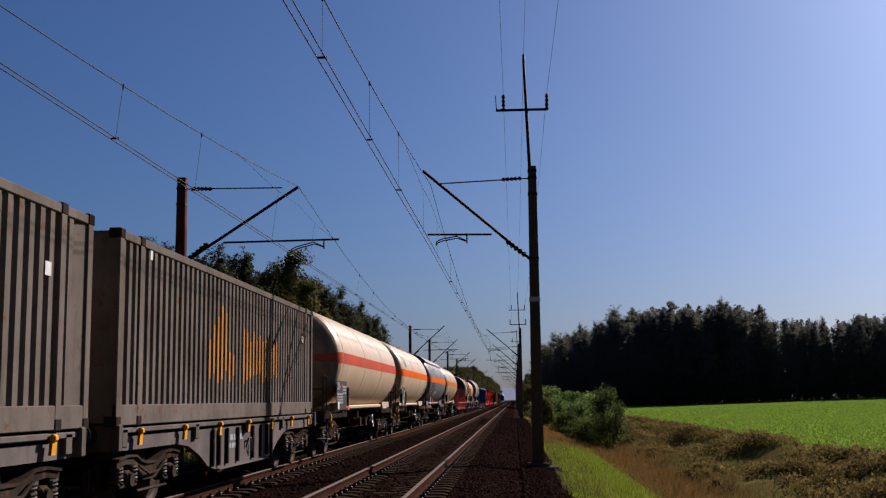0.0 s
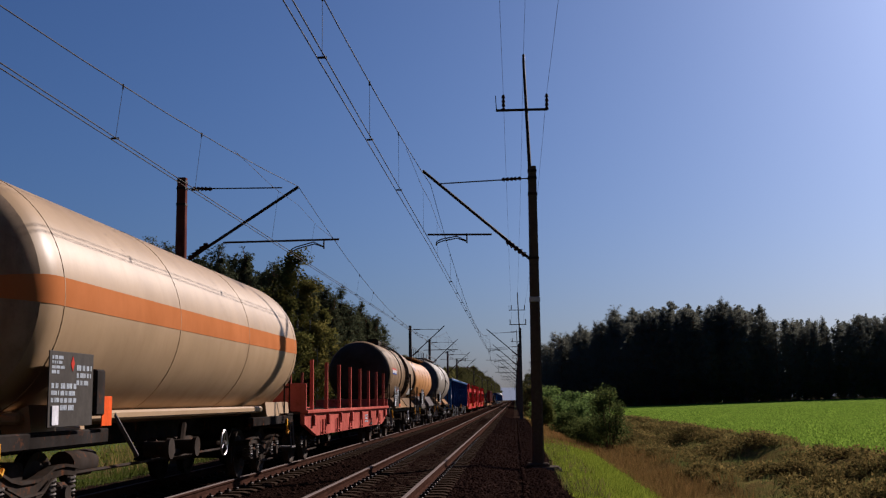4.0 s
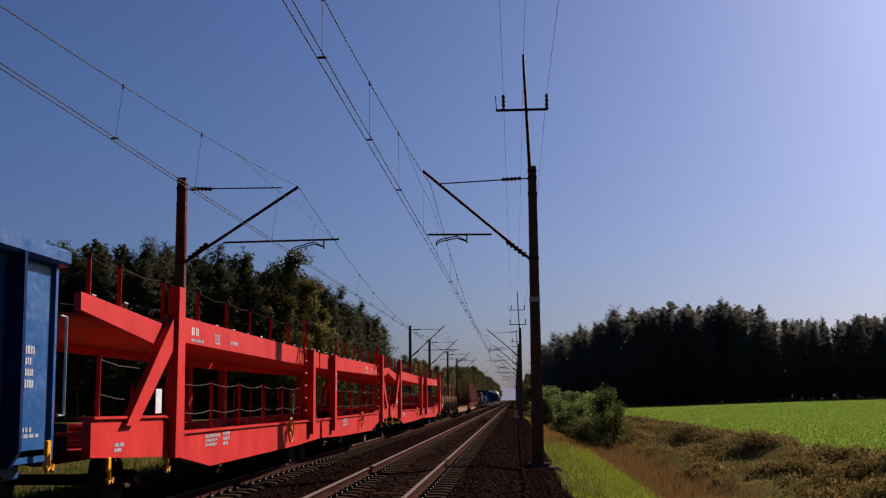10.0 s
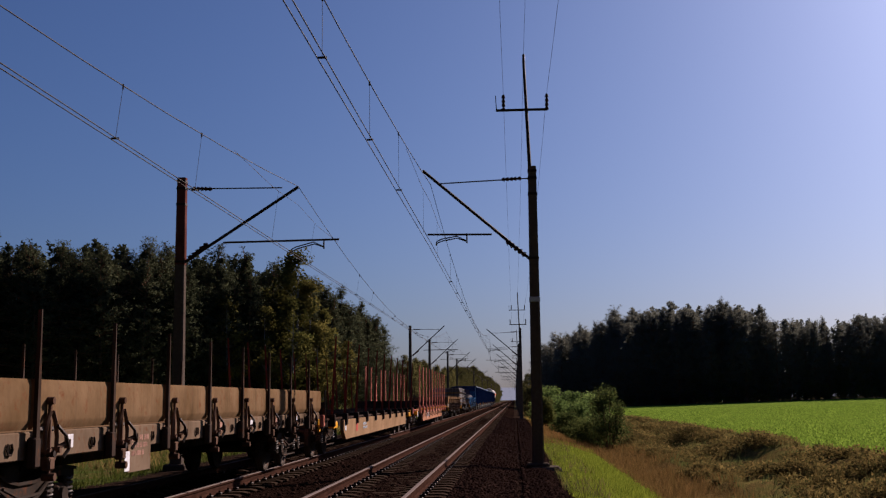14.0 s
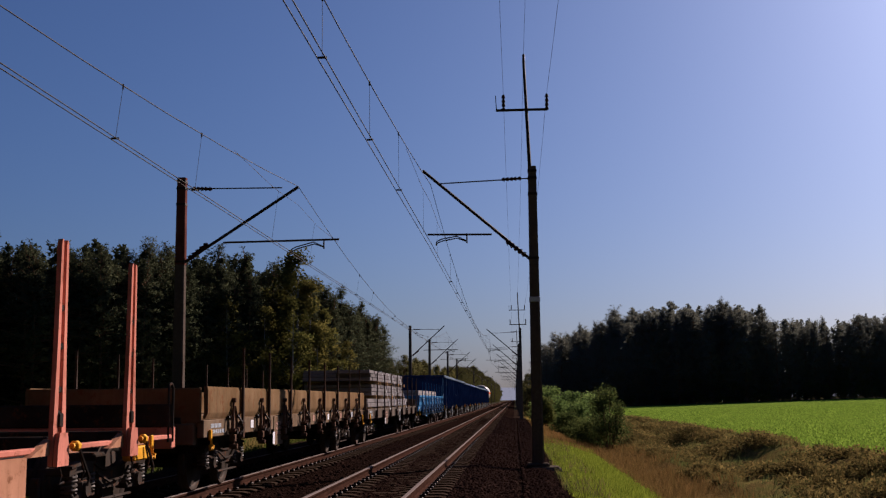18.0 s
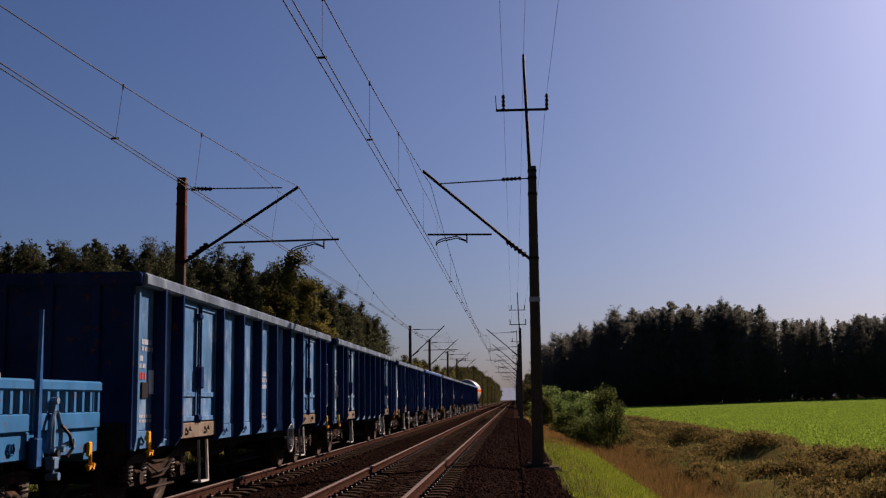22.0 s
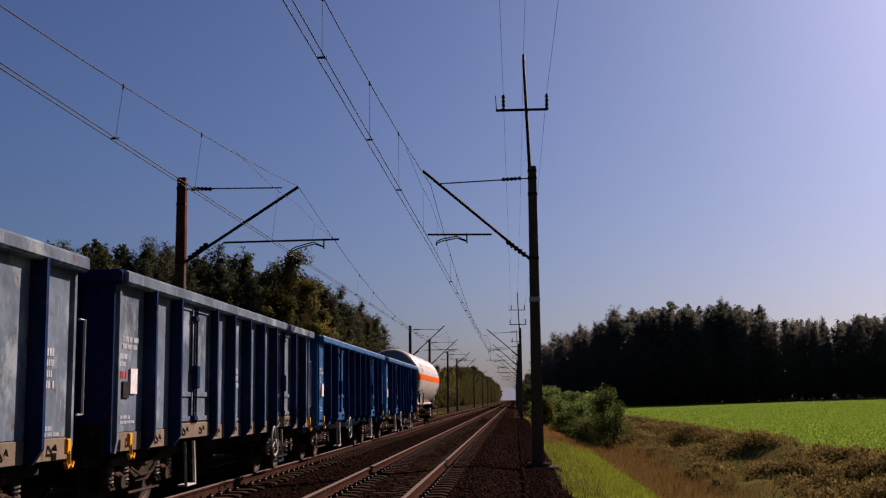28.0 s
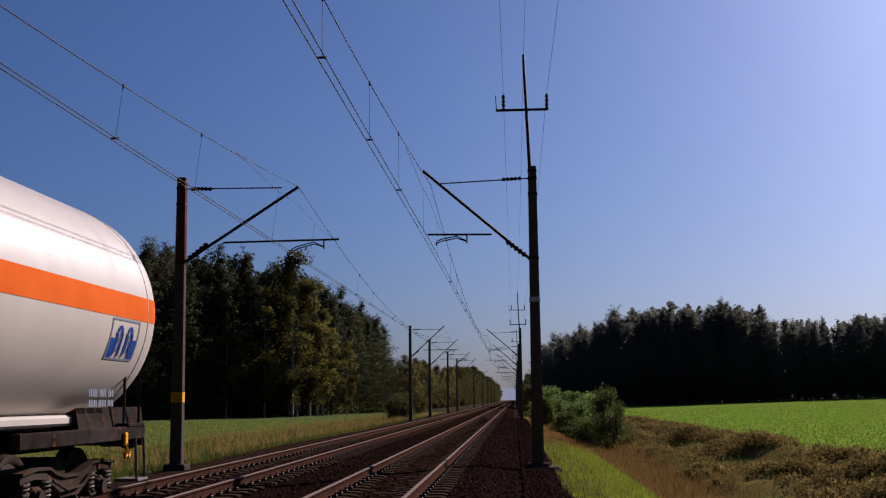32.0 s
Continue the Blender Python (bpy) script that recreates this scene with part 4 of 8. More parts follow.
# ---- wagons ----
def gondola(o0, o1, paint_mat, frame_mat, label, seed, end_cell=1.12, cells=4, door=1.9, worn=False, chord_mat=None):
    """Open high-sided wagon: corner posts, ribs, two double doors a side, top chord, end walls with ribs."""
    w, half, mid = wagon_thing("gondola_wagon", o0, o1, label, "wagon", "open high-sided wagons")
    b = half - 0.60                      # half length of the box
    top, floor, hw = 3.02 if door < 2.1 else 3.07, 1.02, 1.36    # chord top, floor, half width of the sheets
    end_len = (2 * b - 2 * door - cells * 1.02) / 2 if end_cell is None else end_cell * 2
    mid_len = 2 * b - 2 * end_len - 2 * door
    ys = [-b, -b + end_len / 2, -b + end_len]
    ys += [-b + end_len + door + mid_len * i / cells for i in range(cells + 1)]
    ys += [b - end_len, b - end_len / 2, b]
    ys = sorted(set(round(v, 3) for v in ys))
    doors = [(-b + end_len, -b + end_len + door), (b - end_len - door, b - end_len)]
    for side in (-1, 1):
        for y0, y1 in zip(ys, ys[1:]):
            if any(abs(y0 - d[0]) < 0.01 for d in doors):
                continue
            xs = (hw - 0.035, hw) if side > 0 else (-hw, -hw + 0.035)
            part("side_panel", Shape().box(*xs, y0 + 0.01, y1 - 0.01, floor + 0.07 if worn else floor - 0.16, top - 0.14, 0.008), paint_mat, w)
            if worn:
                xb = (hw - 0.05, hw + 0.012) if side > 0 else (-hw - 0.012, -hw + 0.05)
                low = Shape().box(*xb, y0 + 0.08, y1 - 0.08, floor - 0.16, floor + 0.068, 0.008)
                sx, yq = side * (hw + 0.012), (y0 + y1) / 2
                low.pipe([(sx, yq - 0.09, floor + 0.0), (sx + side * 0.03, yq - 0.07, floor - 0.07), (sx + side * 0.03, yq + 0.06, floor - 0.07), (sx, yq + 0.09, floor + 0.0)], 0.013, 5)
                part("lower_panel", low, M_SILL_GREY if seed > 104 else paint_mat, w)
        for k, y in enumerate(ys):
            at_end = k in (0, len(ys) - 1)
            d = 0.05 if at_end else 0.175
            x0 = hw - 0.01
            rib = Shape()
            yy = min(max(y, -b + 0.10), b - 0.10)
            for lo_z, hi_z, d0, d1 in ((floor - 0.17, floor - 0.02, d * 0.45, d), (floor - 0.02, top - 0.15, d, d * 0.95)):
                q = [(side * (x0 + u), yy + v, z) for z, dd in ((lo_z, d0), (hi_z, d1)) for u, v in ((0, -0.07), (dd, -0.03), (dd, 0.03), (0, 0.07))]
                fs = [(0, 1, 5, 4), (1, 2, 6, 5), (2, 3, 7, 6), (3, 0, 4, 7), (3, 2, 1, 0), (4, 5, 6, 7)]
                rib.add(q, fs if side > 0 else [f[::-1] for f in fs])
            # ribs darker than the panels: their shaded sides put into the colour
            part("corner_post" if at_end else "rib", rib, paint_mat if at_end else M_NAVY_AND_SHADE, w)
        for y0, y1 in doors:
            m = (y0 + y1) / 2
            for a, c in ((y0 + 0.07, m - 0.012), (m + 0.012, y1 - 0.07)):
                leaf = Shape()
                xs = (hw - 0.02, hw + 0.025) if side > 0 else (-hw - 0.025, -hw + 0.02)
                leaf.box(*xs, a, c, floor + 0.15, top - 0.19, 0.008)
                x1 = (hw + 0.02, hw + 0.05) if side > 0 else (-hw - 0.05, -hw - 0.02)
                dr = part("door", leaf, paint_mat, w)
                for p, q in ((a, a + 0.06), (c - 0.06, c)):
                    part("door_stile", Shape().box(*x1, p, q, floor + 0.15, top - 0.19, 0.006), paint_mat, dr)
                for z in (floor + 0.15, floor + 0.5, top - 0.26):
                    part("door_rail", Shape().box(*x1, a + 0.06, c - 0.06, z, z + 0.07, 0.006), paint_mat, dr)
            bar = Shape()
            x1 = hw + 0.075 if side > 0 else -hw - 0.075
            for dy in (-0.06, 0.06):
                bar.rod((x1, m + dy, floor + 0.12), (x1, m + dy, top - 0.2), 0.018, n=6)
            for z in (floor + 0.16, floor + 0.82, top - 0.4):
                bar.box(x1 - 0.04, x1 + 0.03, m - 0.09, m + 0.09, z, z + 0.07, 0.012)
            bar.box(x1 - 0.05, x1 + 0.05, m - 0.07, m + 0.10, floor + 0.62, floor + 0.95, 0.02)
            part("locking_gear", bar, M_NAVY_AND_SHADE, w)
            sill = Shape()
            xs = (hw - 0.02, hw + 0.06) if side > 0 else (-hw - 0.06, -hw + 0.02)
            sill.box(*xs, y0 + 0.05, y1 - 0.05, floor - 0.09, floor + 0.13, 0.012)
            for q in (0.28, 0.72):
                yq = y0 + (y1 - y0) * q
                sx = hw + 0.06 if side > 0 else -hw - 0.06
                sill.pipe([(sx, yq - 0.1, floor + 0.06), (sx + side * 0.03, yq - 0.08, floor + 0.0), (sx + side * 0.03, yq + 0.06, floor + 0.0), (sx, yq + 0.1, floor + 0.07)], 0.014, 5)
            part("door_sill", sill, M_SILL_GREY if worn else paint_mat, w)
        ch = Shape()
        xs = (hw - 0.06, hw + 0.15) if side > 0 else (-hw - 0.15, -hw + 0.06)
        ch.box(*xs, -b, b, top - 0.17, top, 0.03)
        part("top_chord", ch, chord_mat or (M_BLUE_GREY if worn else paint_mat), w)
        sole = Shape()
        xs = (hw - 0.42, hw - 0.34) if side > 0 else (-hw + 0.34, -hw + 0.42)
        sole.box(*xs, -b, b, floor - 0.34, floor - 0.02, 0.015)
        part("solebar", sole, frame_mat, w)
    for end in (-1, 1):
        # on worn wagons the end wall's shade is put into its colour
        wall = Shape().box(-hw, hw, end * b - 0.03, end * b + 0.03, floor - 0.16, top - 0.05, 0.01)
        ew = part("end_wall", wall, M_NAVY_AND_SHADE if worn else paint_mat, w)
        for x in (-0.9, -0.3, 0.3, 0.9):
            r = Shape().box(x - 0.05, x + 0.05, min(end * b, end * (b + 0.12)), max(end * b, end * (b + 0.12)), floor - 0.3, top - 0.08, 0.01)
            part("end_rib", r, M_NAVY_AND_SHADE if worn else paint_mat, ew)
        part("end_chord", Shape().box(-hw - 0.1, hw + 0.1, end * b - 0.09, end * b + 0.09, top - 0.17, top + 0.003, 0.03), M_NAVY_AND_SHADE if worn else paint_mat, ew)
        part("headstock", Shape().box(-1.3, 1.3, end * b - 0.1, end * b + 0.1, 0.82, 1.2, 0.02), frame_mat, w)
        # white grab rail standing off the corner
        y = end * (b + 0.06)
        if end > 0:
            part("grab_rail", Shape().pipe([(hw + 0.02, y, 2.35), (hw + 0.02, y + end * 0.16, 2.35), (hw + 0.02, y + end * 0.16, 1.32), (hw + 0.02, y, 1.32)], 0.015, 6), M_HANDRAIL, w, "pale grab rail at the corner")
        st = Shape()
        ys_ = end * (b - 3.2)
        st.pipe([(hw + 0.0, ys_ - 0.22, 0.88), (hw + 0.03, ys_ - 0.22, 0.26), (hw + 0.03, ys_ + 0.22, 0.26), (hw + 0.0, ys_ + 0.22, 0.88)], 0.024, 6)
        st.box(hw - 0.1, hw + 0.05, ys_ - 0.22, ys_ + 0.22, 0.25, 0.28, 0.008)
        part("step", st, M_HANDRAIL, w, "pale foot step")
        rope_hook(w, hw + 0.09, end * (b - 0.35), 0.92)
        bogie(w, end * (b - 1.9), mid)
    part("floor", Shape().box(-hw, hw, -b, b, floor - 0.1, floor - 0.02, 0.01), M_FRAME_DARK, w)
    part("centre_sill", Shape().box(-0.3, 0.3, -b, b, 0.72, floor - 0.1, 0.02), M_FRAME_DARK, w)
    part("brake_cylinder", Shape().rod((0.45, 0.4, 0.7), (0.45, 1.2, 0.7), 0.17, n=12), M_FRAME_DARK, w)
    part("air_tank", Shape().rod((0.6, -1.4, 0.68), (0.6, -0.4, 0.68), 0.2, n=12), M_FRAME_DARK, w)
    draw_gear(w, half - 0.62)
    hand_wheel(w, hw + 0.12, 2.2 if seed in (103, 104, 107, 109) else -1.9, 0.70, M_HANDRAIL, 0.28)
    x = hw + 0.003
    slab(w, "card_holder", hw + 0.004, -b + 0.55, -b + 0.8, 1.55, 1.86, M_STRAP, "white waybill card", 0.02)
    slab(w, "card_frame", hw + 0.002, -b + 0.30, -b + 0.52, 1.5, 1.7, M_BLACKP, "small dark notice frame", 0.02)
    lettering(w, x, -b + 0.30, -b + 0.95, 2.08, 2.26, 2, seed)
    lettering(w, x, -b + 0.22, -b + 0.52, 1.86, 2.05, 2, seed + 1)
    lettering(w, x, -b + 0.24, -b + 0.46, 1.72, 1.84, 1, seed + 5, M_LOGO_RED, "small red stencilled sign")
    lettering(w, x, -b + 0.26, -b + 0.80, 1.18, 1.30, 2, seed + 6)
    c0 = ys[len(ys) // 2]
    lettering(w, x, c0 - 0.82, c0 - 0.26, 1.66, 2.02, 3, seed + 2)
    lettering(w, x, c0 + 0.36, c0 + 0.62, 1.48, 1.74, 4, seed + 3)
    table = Shape()
    for y0, y1, z0, z1 in ((c0 + 0.32, c0 + 0.66, 1.45, 1.462), (c0 + 0.32, c0 + 0.66, 1.768, 1.78), (c0 + 0.32, c0 + 0.332, 1.462, 1.768), (c0 + 0.648, c0 + 0.66, 1.462, 1.768)):
        table.box(x, x + 0.004, y0, y1, z0, z1, 0.001)
    part("load_table_frame", table, M_STENCIL, w, "white outline of the load table")
    lettering(w, x, c0 - 0.70, c0 - 0.2, 1.12, 1.24, 2, seed + 7)
    lettering(w, x, b - 0.72, b - 0.52, 1.58, 2.02, 4, seed + 4)
    lettering(w, x, b - 0.85, b - 0.35, 1.10, 1.22, 2, seed + 8)
    if not worn or seed % 2:
        s = Shape()
        yc = c0 + mid_len / cells * 1.5
        s.lathe([(0, 0.04), (0, 0.09), (0.003, 0.09), (0.003, 0.04)], 0, (x, yc, 2.42), 14, 0.6, 5.0)
        part("emblem", s, M_STENCIL, w, "round white emblem")
        lettering(w, x, yc - 0.2, yc + 0.22, 2.20, 2.28, 1, seed + 11, None, "white company lettering drawn as bars")
    return w


def tank_profile(half, r, dome=0.62):
    """Half lengths measured to the end of the dished heads."""
    prof = []
    for i in range(15):
        a = i / 14 * math.pi / 2
        prof.append((-half + dome * (1 - math.sin(a) ** 0.86), r * math.cos(a) ** 0.86 if i < 14 else 0.001))
    prof = sorted(prof)
    return prof + [(-s, q) for s, q in reversed(prof)]


def tank_band(prof, r_add, z, a0, a1, n):
    s = Shape()
    s.lathe([(y, q + r_add) for y, q in prof if q > 0.3], 1, (0, 0, z), n, a0, a1)
    return s


def tank_wagon(o0, o1, tank_mat, label, seed, r=1.385, zc=2.50, inset=0.75, dome=0.98, stripe=None, stripe_z=(-0.10, 0.20), frame=None, rings=4,
               shade=None, plate=0.0, plate_w=1.2, logo=None, skirts=True, orange=True, rail_mat=None, full_sole=False, saddle_mat=None, end_mat=None, nose=0.0, plated=True):
    """Tank on a two-bogie frame with saddles, number plate, hand rails; stripe_z are heights over the tank's axis."""
    frame = frame or M_FRAME_DARK
    rail_mat = rail_mat or M_FRAME_DARK
    w, half, mid = wagon_thing("tank_wagon", o0, o1, label, "tank wagon", "tank wagons")
    t = half - inset - nose / 2          # half length of the tank; its front end stands back by nose
    mid_y = nose / 2
    prof = [(y + mid_y, q) for y, q in tank_profile(t, r, dome)]
    # ends are darker than the barrel: grime and shade in one colour
    end_mat = end_mat or M_GRIME_SHADE_BROWN
    k0 = 11
    tank = part("tank", Shape().lathe(prof[k0:-k0], 1, (0, 0, zc), 72), tank_mat, w)
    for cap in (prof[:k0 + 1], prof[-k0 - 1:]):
        part("dished_end", Shape().lathe(cap, 1, (0, 0, zc), 72), end_mat, tank, "dished end of the tank, shade and grime put into its colour")
    if stripe:
        a0, a1 = math.asin(stripe_z[0] / r), math.asin(stripe_z[1] / r)
        band = tank_band(prof, 0.004, zc, a0, a1, 4)
        band.lathe([(y, q + 0.004) for y, q in prof if q > 0.3], 1, (0, 0, zc), 4, math.pi - a1, math.pi - a0)
        part("stripe", band, stripe, tank, "coloured warning stripe along the tank")
    for i in range(rings):
        y = mid_y - t + dome + 0.12 + (2 * (t - dome) - 0.24) * i / max(1, rings - 1)
        part("weld_seam", Shape().lathe([(y - 0.012, r - 0.01), (y - 0.006, r + 0.006), (y + 0.006, r + 0.006), (y + 0.012, r - 0.01)], 1, (0, 0, zc), 64), tank_mat, tank)
    if shade:
        s = Shape()
        n0, n1 = radians(42), radians(138)
        y = t - dome * 0.75
        s.lathe([(-y, r + 0.05), (-y, r + 0.085), (y, r + 0.085), (y, r + 0.05), (-y, r + 0.05)], 1, (0, mid_y, zc), 24, n0, n1)
        part("sunshade", s, shade, w, "sheet metal sunshade over the tank")
    sk = saddle_mat or (tank_mat if skirts else M_FRAME_BROWN)
    b = half - 0.62
    for end in (-1, 1):
        p = half - 2.55
        if skirts:
            for side in (-1, 1):
                s = Shape()
                e0, e1 = mid_y + end * (t - dome - 1.5), mid_y + end * (t - (0.1 if end > 0 else 0.9))
                s.prism([(side * 0.85, 1.0), (side * 1.16, 1.0), (side * 1.10, zc - r + 0.30), (side * 0.8, zc - r + 0.14)], 1, min(e0, e1), max(e0, e1))
                part("saddle", s, sk, w)
        else:
            s = Shape()
            y0, y1 = sorted((mid_y + end * (t - 4.2), mid_y + end * (t - 0.35)))
            s.prism([(-1.27, 1.12), (1.27, 1.12), (1.27, 1.2), (1.0, zc - r + 0.3), (-1.0, zc - r + 0.3), (-1.27, 1.2)], 1, y0, y1)
            part("saddle", s, sk, w)
        bogie(w, end * p, mid)
        part("headstock", Shape().box(-1.28, 1.28, end * b - 0.09, end * b + 0.09, 0.90, 1.16, 0.02), frame, w)
        for x in (-1.22, 1.22):
            part("end_rail", arch((x, end * (b - 0.02), 1.16), (x, end * (b - 0.02) - end * 0.55, 1.16), 2.08 if end < 0 else 1.9), rail_mat, w)
        part("end_rail", Shape().pipe([(1.22, end * (b - 0.02), 1.75), (-1.22, end * (b - 0.02), 1.75)], 0.018), rail_mat, w)
        part("platform", Shape().box(-1.3, 1.3, min(end * b, end * (b - 0.62)), max(end * b, end * (b - 0.62)), 1.14, 1.19, 0.01), frame, w)
        rope_hook(w, 1.30, end * (b - 0.75), 0.92)
        part("foot_step", Shape().box(1.05, 1.36, min(end * b, end * (b - 0.4)), max(end * b, end * (b - 0.4)), 0.46, 0.50, 0.01).pipe([(1.33, end * (b - 0.05), 0.5), (1.3, end * (b - 0.05), 1.0)], 0.018).pipe([(1.33, end * (b - 0.36), 0.5), (1.3, end * (b - 0.36), 1.0)], 0.018), M_FRAME_LIGHT, w)
    for side in (-1, 1):
        xs = (1.18, 1.29) if not full_sole else (1.02, 1.10)
        xs = xs if side > 0 else (-xs[1], -xs[0])
        for y0, y1 in ((-b, b),) if full_sole else ((-b, -b + 3.7), (b - 3.7, b)):
            part("solebar", Shape().box(*xs, y0, y1, 0.98, 1.15, 0.015), frame, w)
    part("flange", Shape().box(-1.06, 1.06, mid_y - t + dome * 0.9, mid_y + t - dome * 0.9, zc - r + 0.10, zc - r + 0.22, 0.03), tank_mat, w)
    part("centre_sill", Shape().box(-0.25, 0.25, -b, b, 0.85, 1.2, 0.02), M_FRAME_DARK, w)
    for y, z in ((-1.2, 0.8), (0.1, 0.78)):
        part("valve", Shape().rod((0.9, y, z), (1.25, y, z), 0.11, n=10).rod((1.22, y, z), (1.28, y, z), 0.15, n=12), M_BOGIE, w)
    part("pipe", Shape().pipe([(1.0, -1.2, 0.9), (1.0, -0.6, 0.7), (1.0, 0.1, 0.7), (0.9, 0.6, 1.1)], 0.06, 8), M_BOGIE, w)
    part("air_tank", Shape().rod((0.6, 0.9, 0.72), (0.6, 1.8, 0.72), 0.2, n=12), M_BOGIE, w)
    part("brake_cylinder", Shape().rod((0.7, -half + 4.4, 0.72), (0.7, -half + 5.2, 0.72), 0.16, n=12), M_BOGIE, w)
    part("brake_rod", Shape().rod((0.85, -half + 4.4, 0.62), (0.85, half - 4.4, 0.62), 0.022, n=6), M_BOGIE, w)
    part("strut", Shape().rod((1.05, -2.0, 0.75), (1.05, -2.9, 1.3), 0.03, n=6), M_FRAME_LIGHT, w)
    hand_wheel(w, 1.30, 1.6, 0.78, M_STEEL, 0.2)
    y0 = -half + 1.3 + plate
    x = 1.38
    if plated:
        pl = slab(w, "number_plate", x, y0, y0 + plate_w, 1.2, 1.98, M_PLATE, "dark plate with stencilled numbers")
        lettering(pl, x + 0.013, y0 + 0.06, y0 + plate_w * 0.35, 1.74, 1.94, 4, seed)
        lettering(pl, x + 0.013, y0 + plate_w * 0.6, y0 + plate_w * 0.96, 1.62, 1.86, 3, seed + 3)
        lettering(pl, x + 0.013, y0 + plate_w * 0.25, y0 + plate_w * 0.62, 1.36, 1.66, 4, seed + 1)
        lettering(pl, x + 0.013, y0 + 0.06, y0 + plate_w * 0.22, 1.44, 1.66, 3, seed + 2)
        slab(pl, "card", x + 0.014, y0 + plate_w * 0.06, y0 + plate_w * 0.2, 1.22, 1.42, M_STRAP, "white waybill card")
        red = Shape().prism([(y0 + plate_w * 0.46, 1.86), (y0 + plate_w * 0.50, 1.78), (y0 + plate_w * 0.54, 1.86), (y0 + plate_w * 0.50, 1.94)], 0, x + 0.013, x + 0.018)
        part("hazard_sign", red, M_LOGO_RED, pl, "small red diamond sign")
        part("control_box", Shape().box(1.16, 1.42, y0 + plate_w + 0.05, y0 + plate_w + 0.32, 1.3, 1.82, 0.02), M_FRAME_DARK, w)
    if orange:
        slab(w, "hazard_plate", 1.36, y0 + plate_w + 0.36, y0 + plate_w + 0.68, 1.18, 1.52, M_SIGNAL, "orange hazard plate")
    draw_gear(w, b)
    return w, tank, half, t


def on_tank(parent, name, z0, z1, y0, y1, zc, r, material, label="", grow=0.006):
    """A painted panel that follows the tank's round, on the side towards +x."""
    a0, a1 = math.asin((z0 - zc) / r), math.asin((z1 - zc) / r)
    s = Shape().lathe([(y0, r + grow), (y1, r + grow)], 1, (0, 0, zc), 8, a0, a1)
    return part(name, s, material, parent, label)


def frame_logo(tank, y, z, zc, r, wide=1.2, high=0.72, blue=None):
    """Outlined sign with blue side blocks and two blue arches that hold pale shapes."""
    c, blue = M_LOGO_GREY, blue or M_LOGO_BLUE
    for a, b2, c0, d in ((y, y + wide, z, z + 0.025), (y, y + wide, z + high, z + high + 0.025), (y, y + 0.03, z, z + high), (y + wide - 0.03, y + wide, z, z + high)):
        on_tank(tank, "sign_frame", c0, d, a, b2, zc, r, c)
    for k0, k1 in ((0.03, 0.22), (0.80, 0.97)):
        on_tank(tank, "sign_block", z + high * 0.05, z + high * 0.55, y + wide * k0, y + wide * k1, zc, r, blue, "blue block of the sign")
    for k in (0.20, 0.56):
        for k0, k1, h0, h1 in ((0, 0.05, 0.1, 0.72), (0.19, 0.24, 0.1, 0.72), (0.03, 0.09, 0.70, 0.82), (0.15, 0.21, 0.70, 0.82), (0.07, 0.17, 0.80, 0.88)):
            on_tank(tank, "sign_arch", z + high * h0, z + high * h1, y + wide * (k + k0), y + wide * (k + k1), zc, r, blue, "", 0.008)
        on_tank(tank, "sign_letter", z + high * 0.2, z + high * 0.7, y + wide * (k + 0.09), y + wide * (k + 0.13), zc, r, blue, "", 0.010)


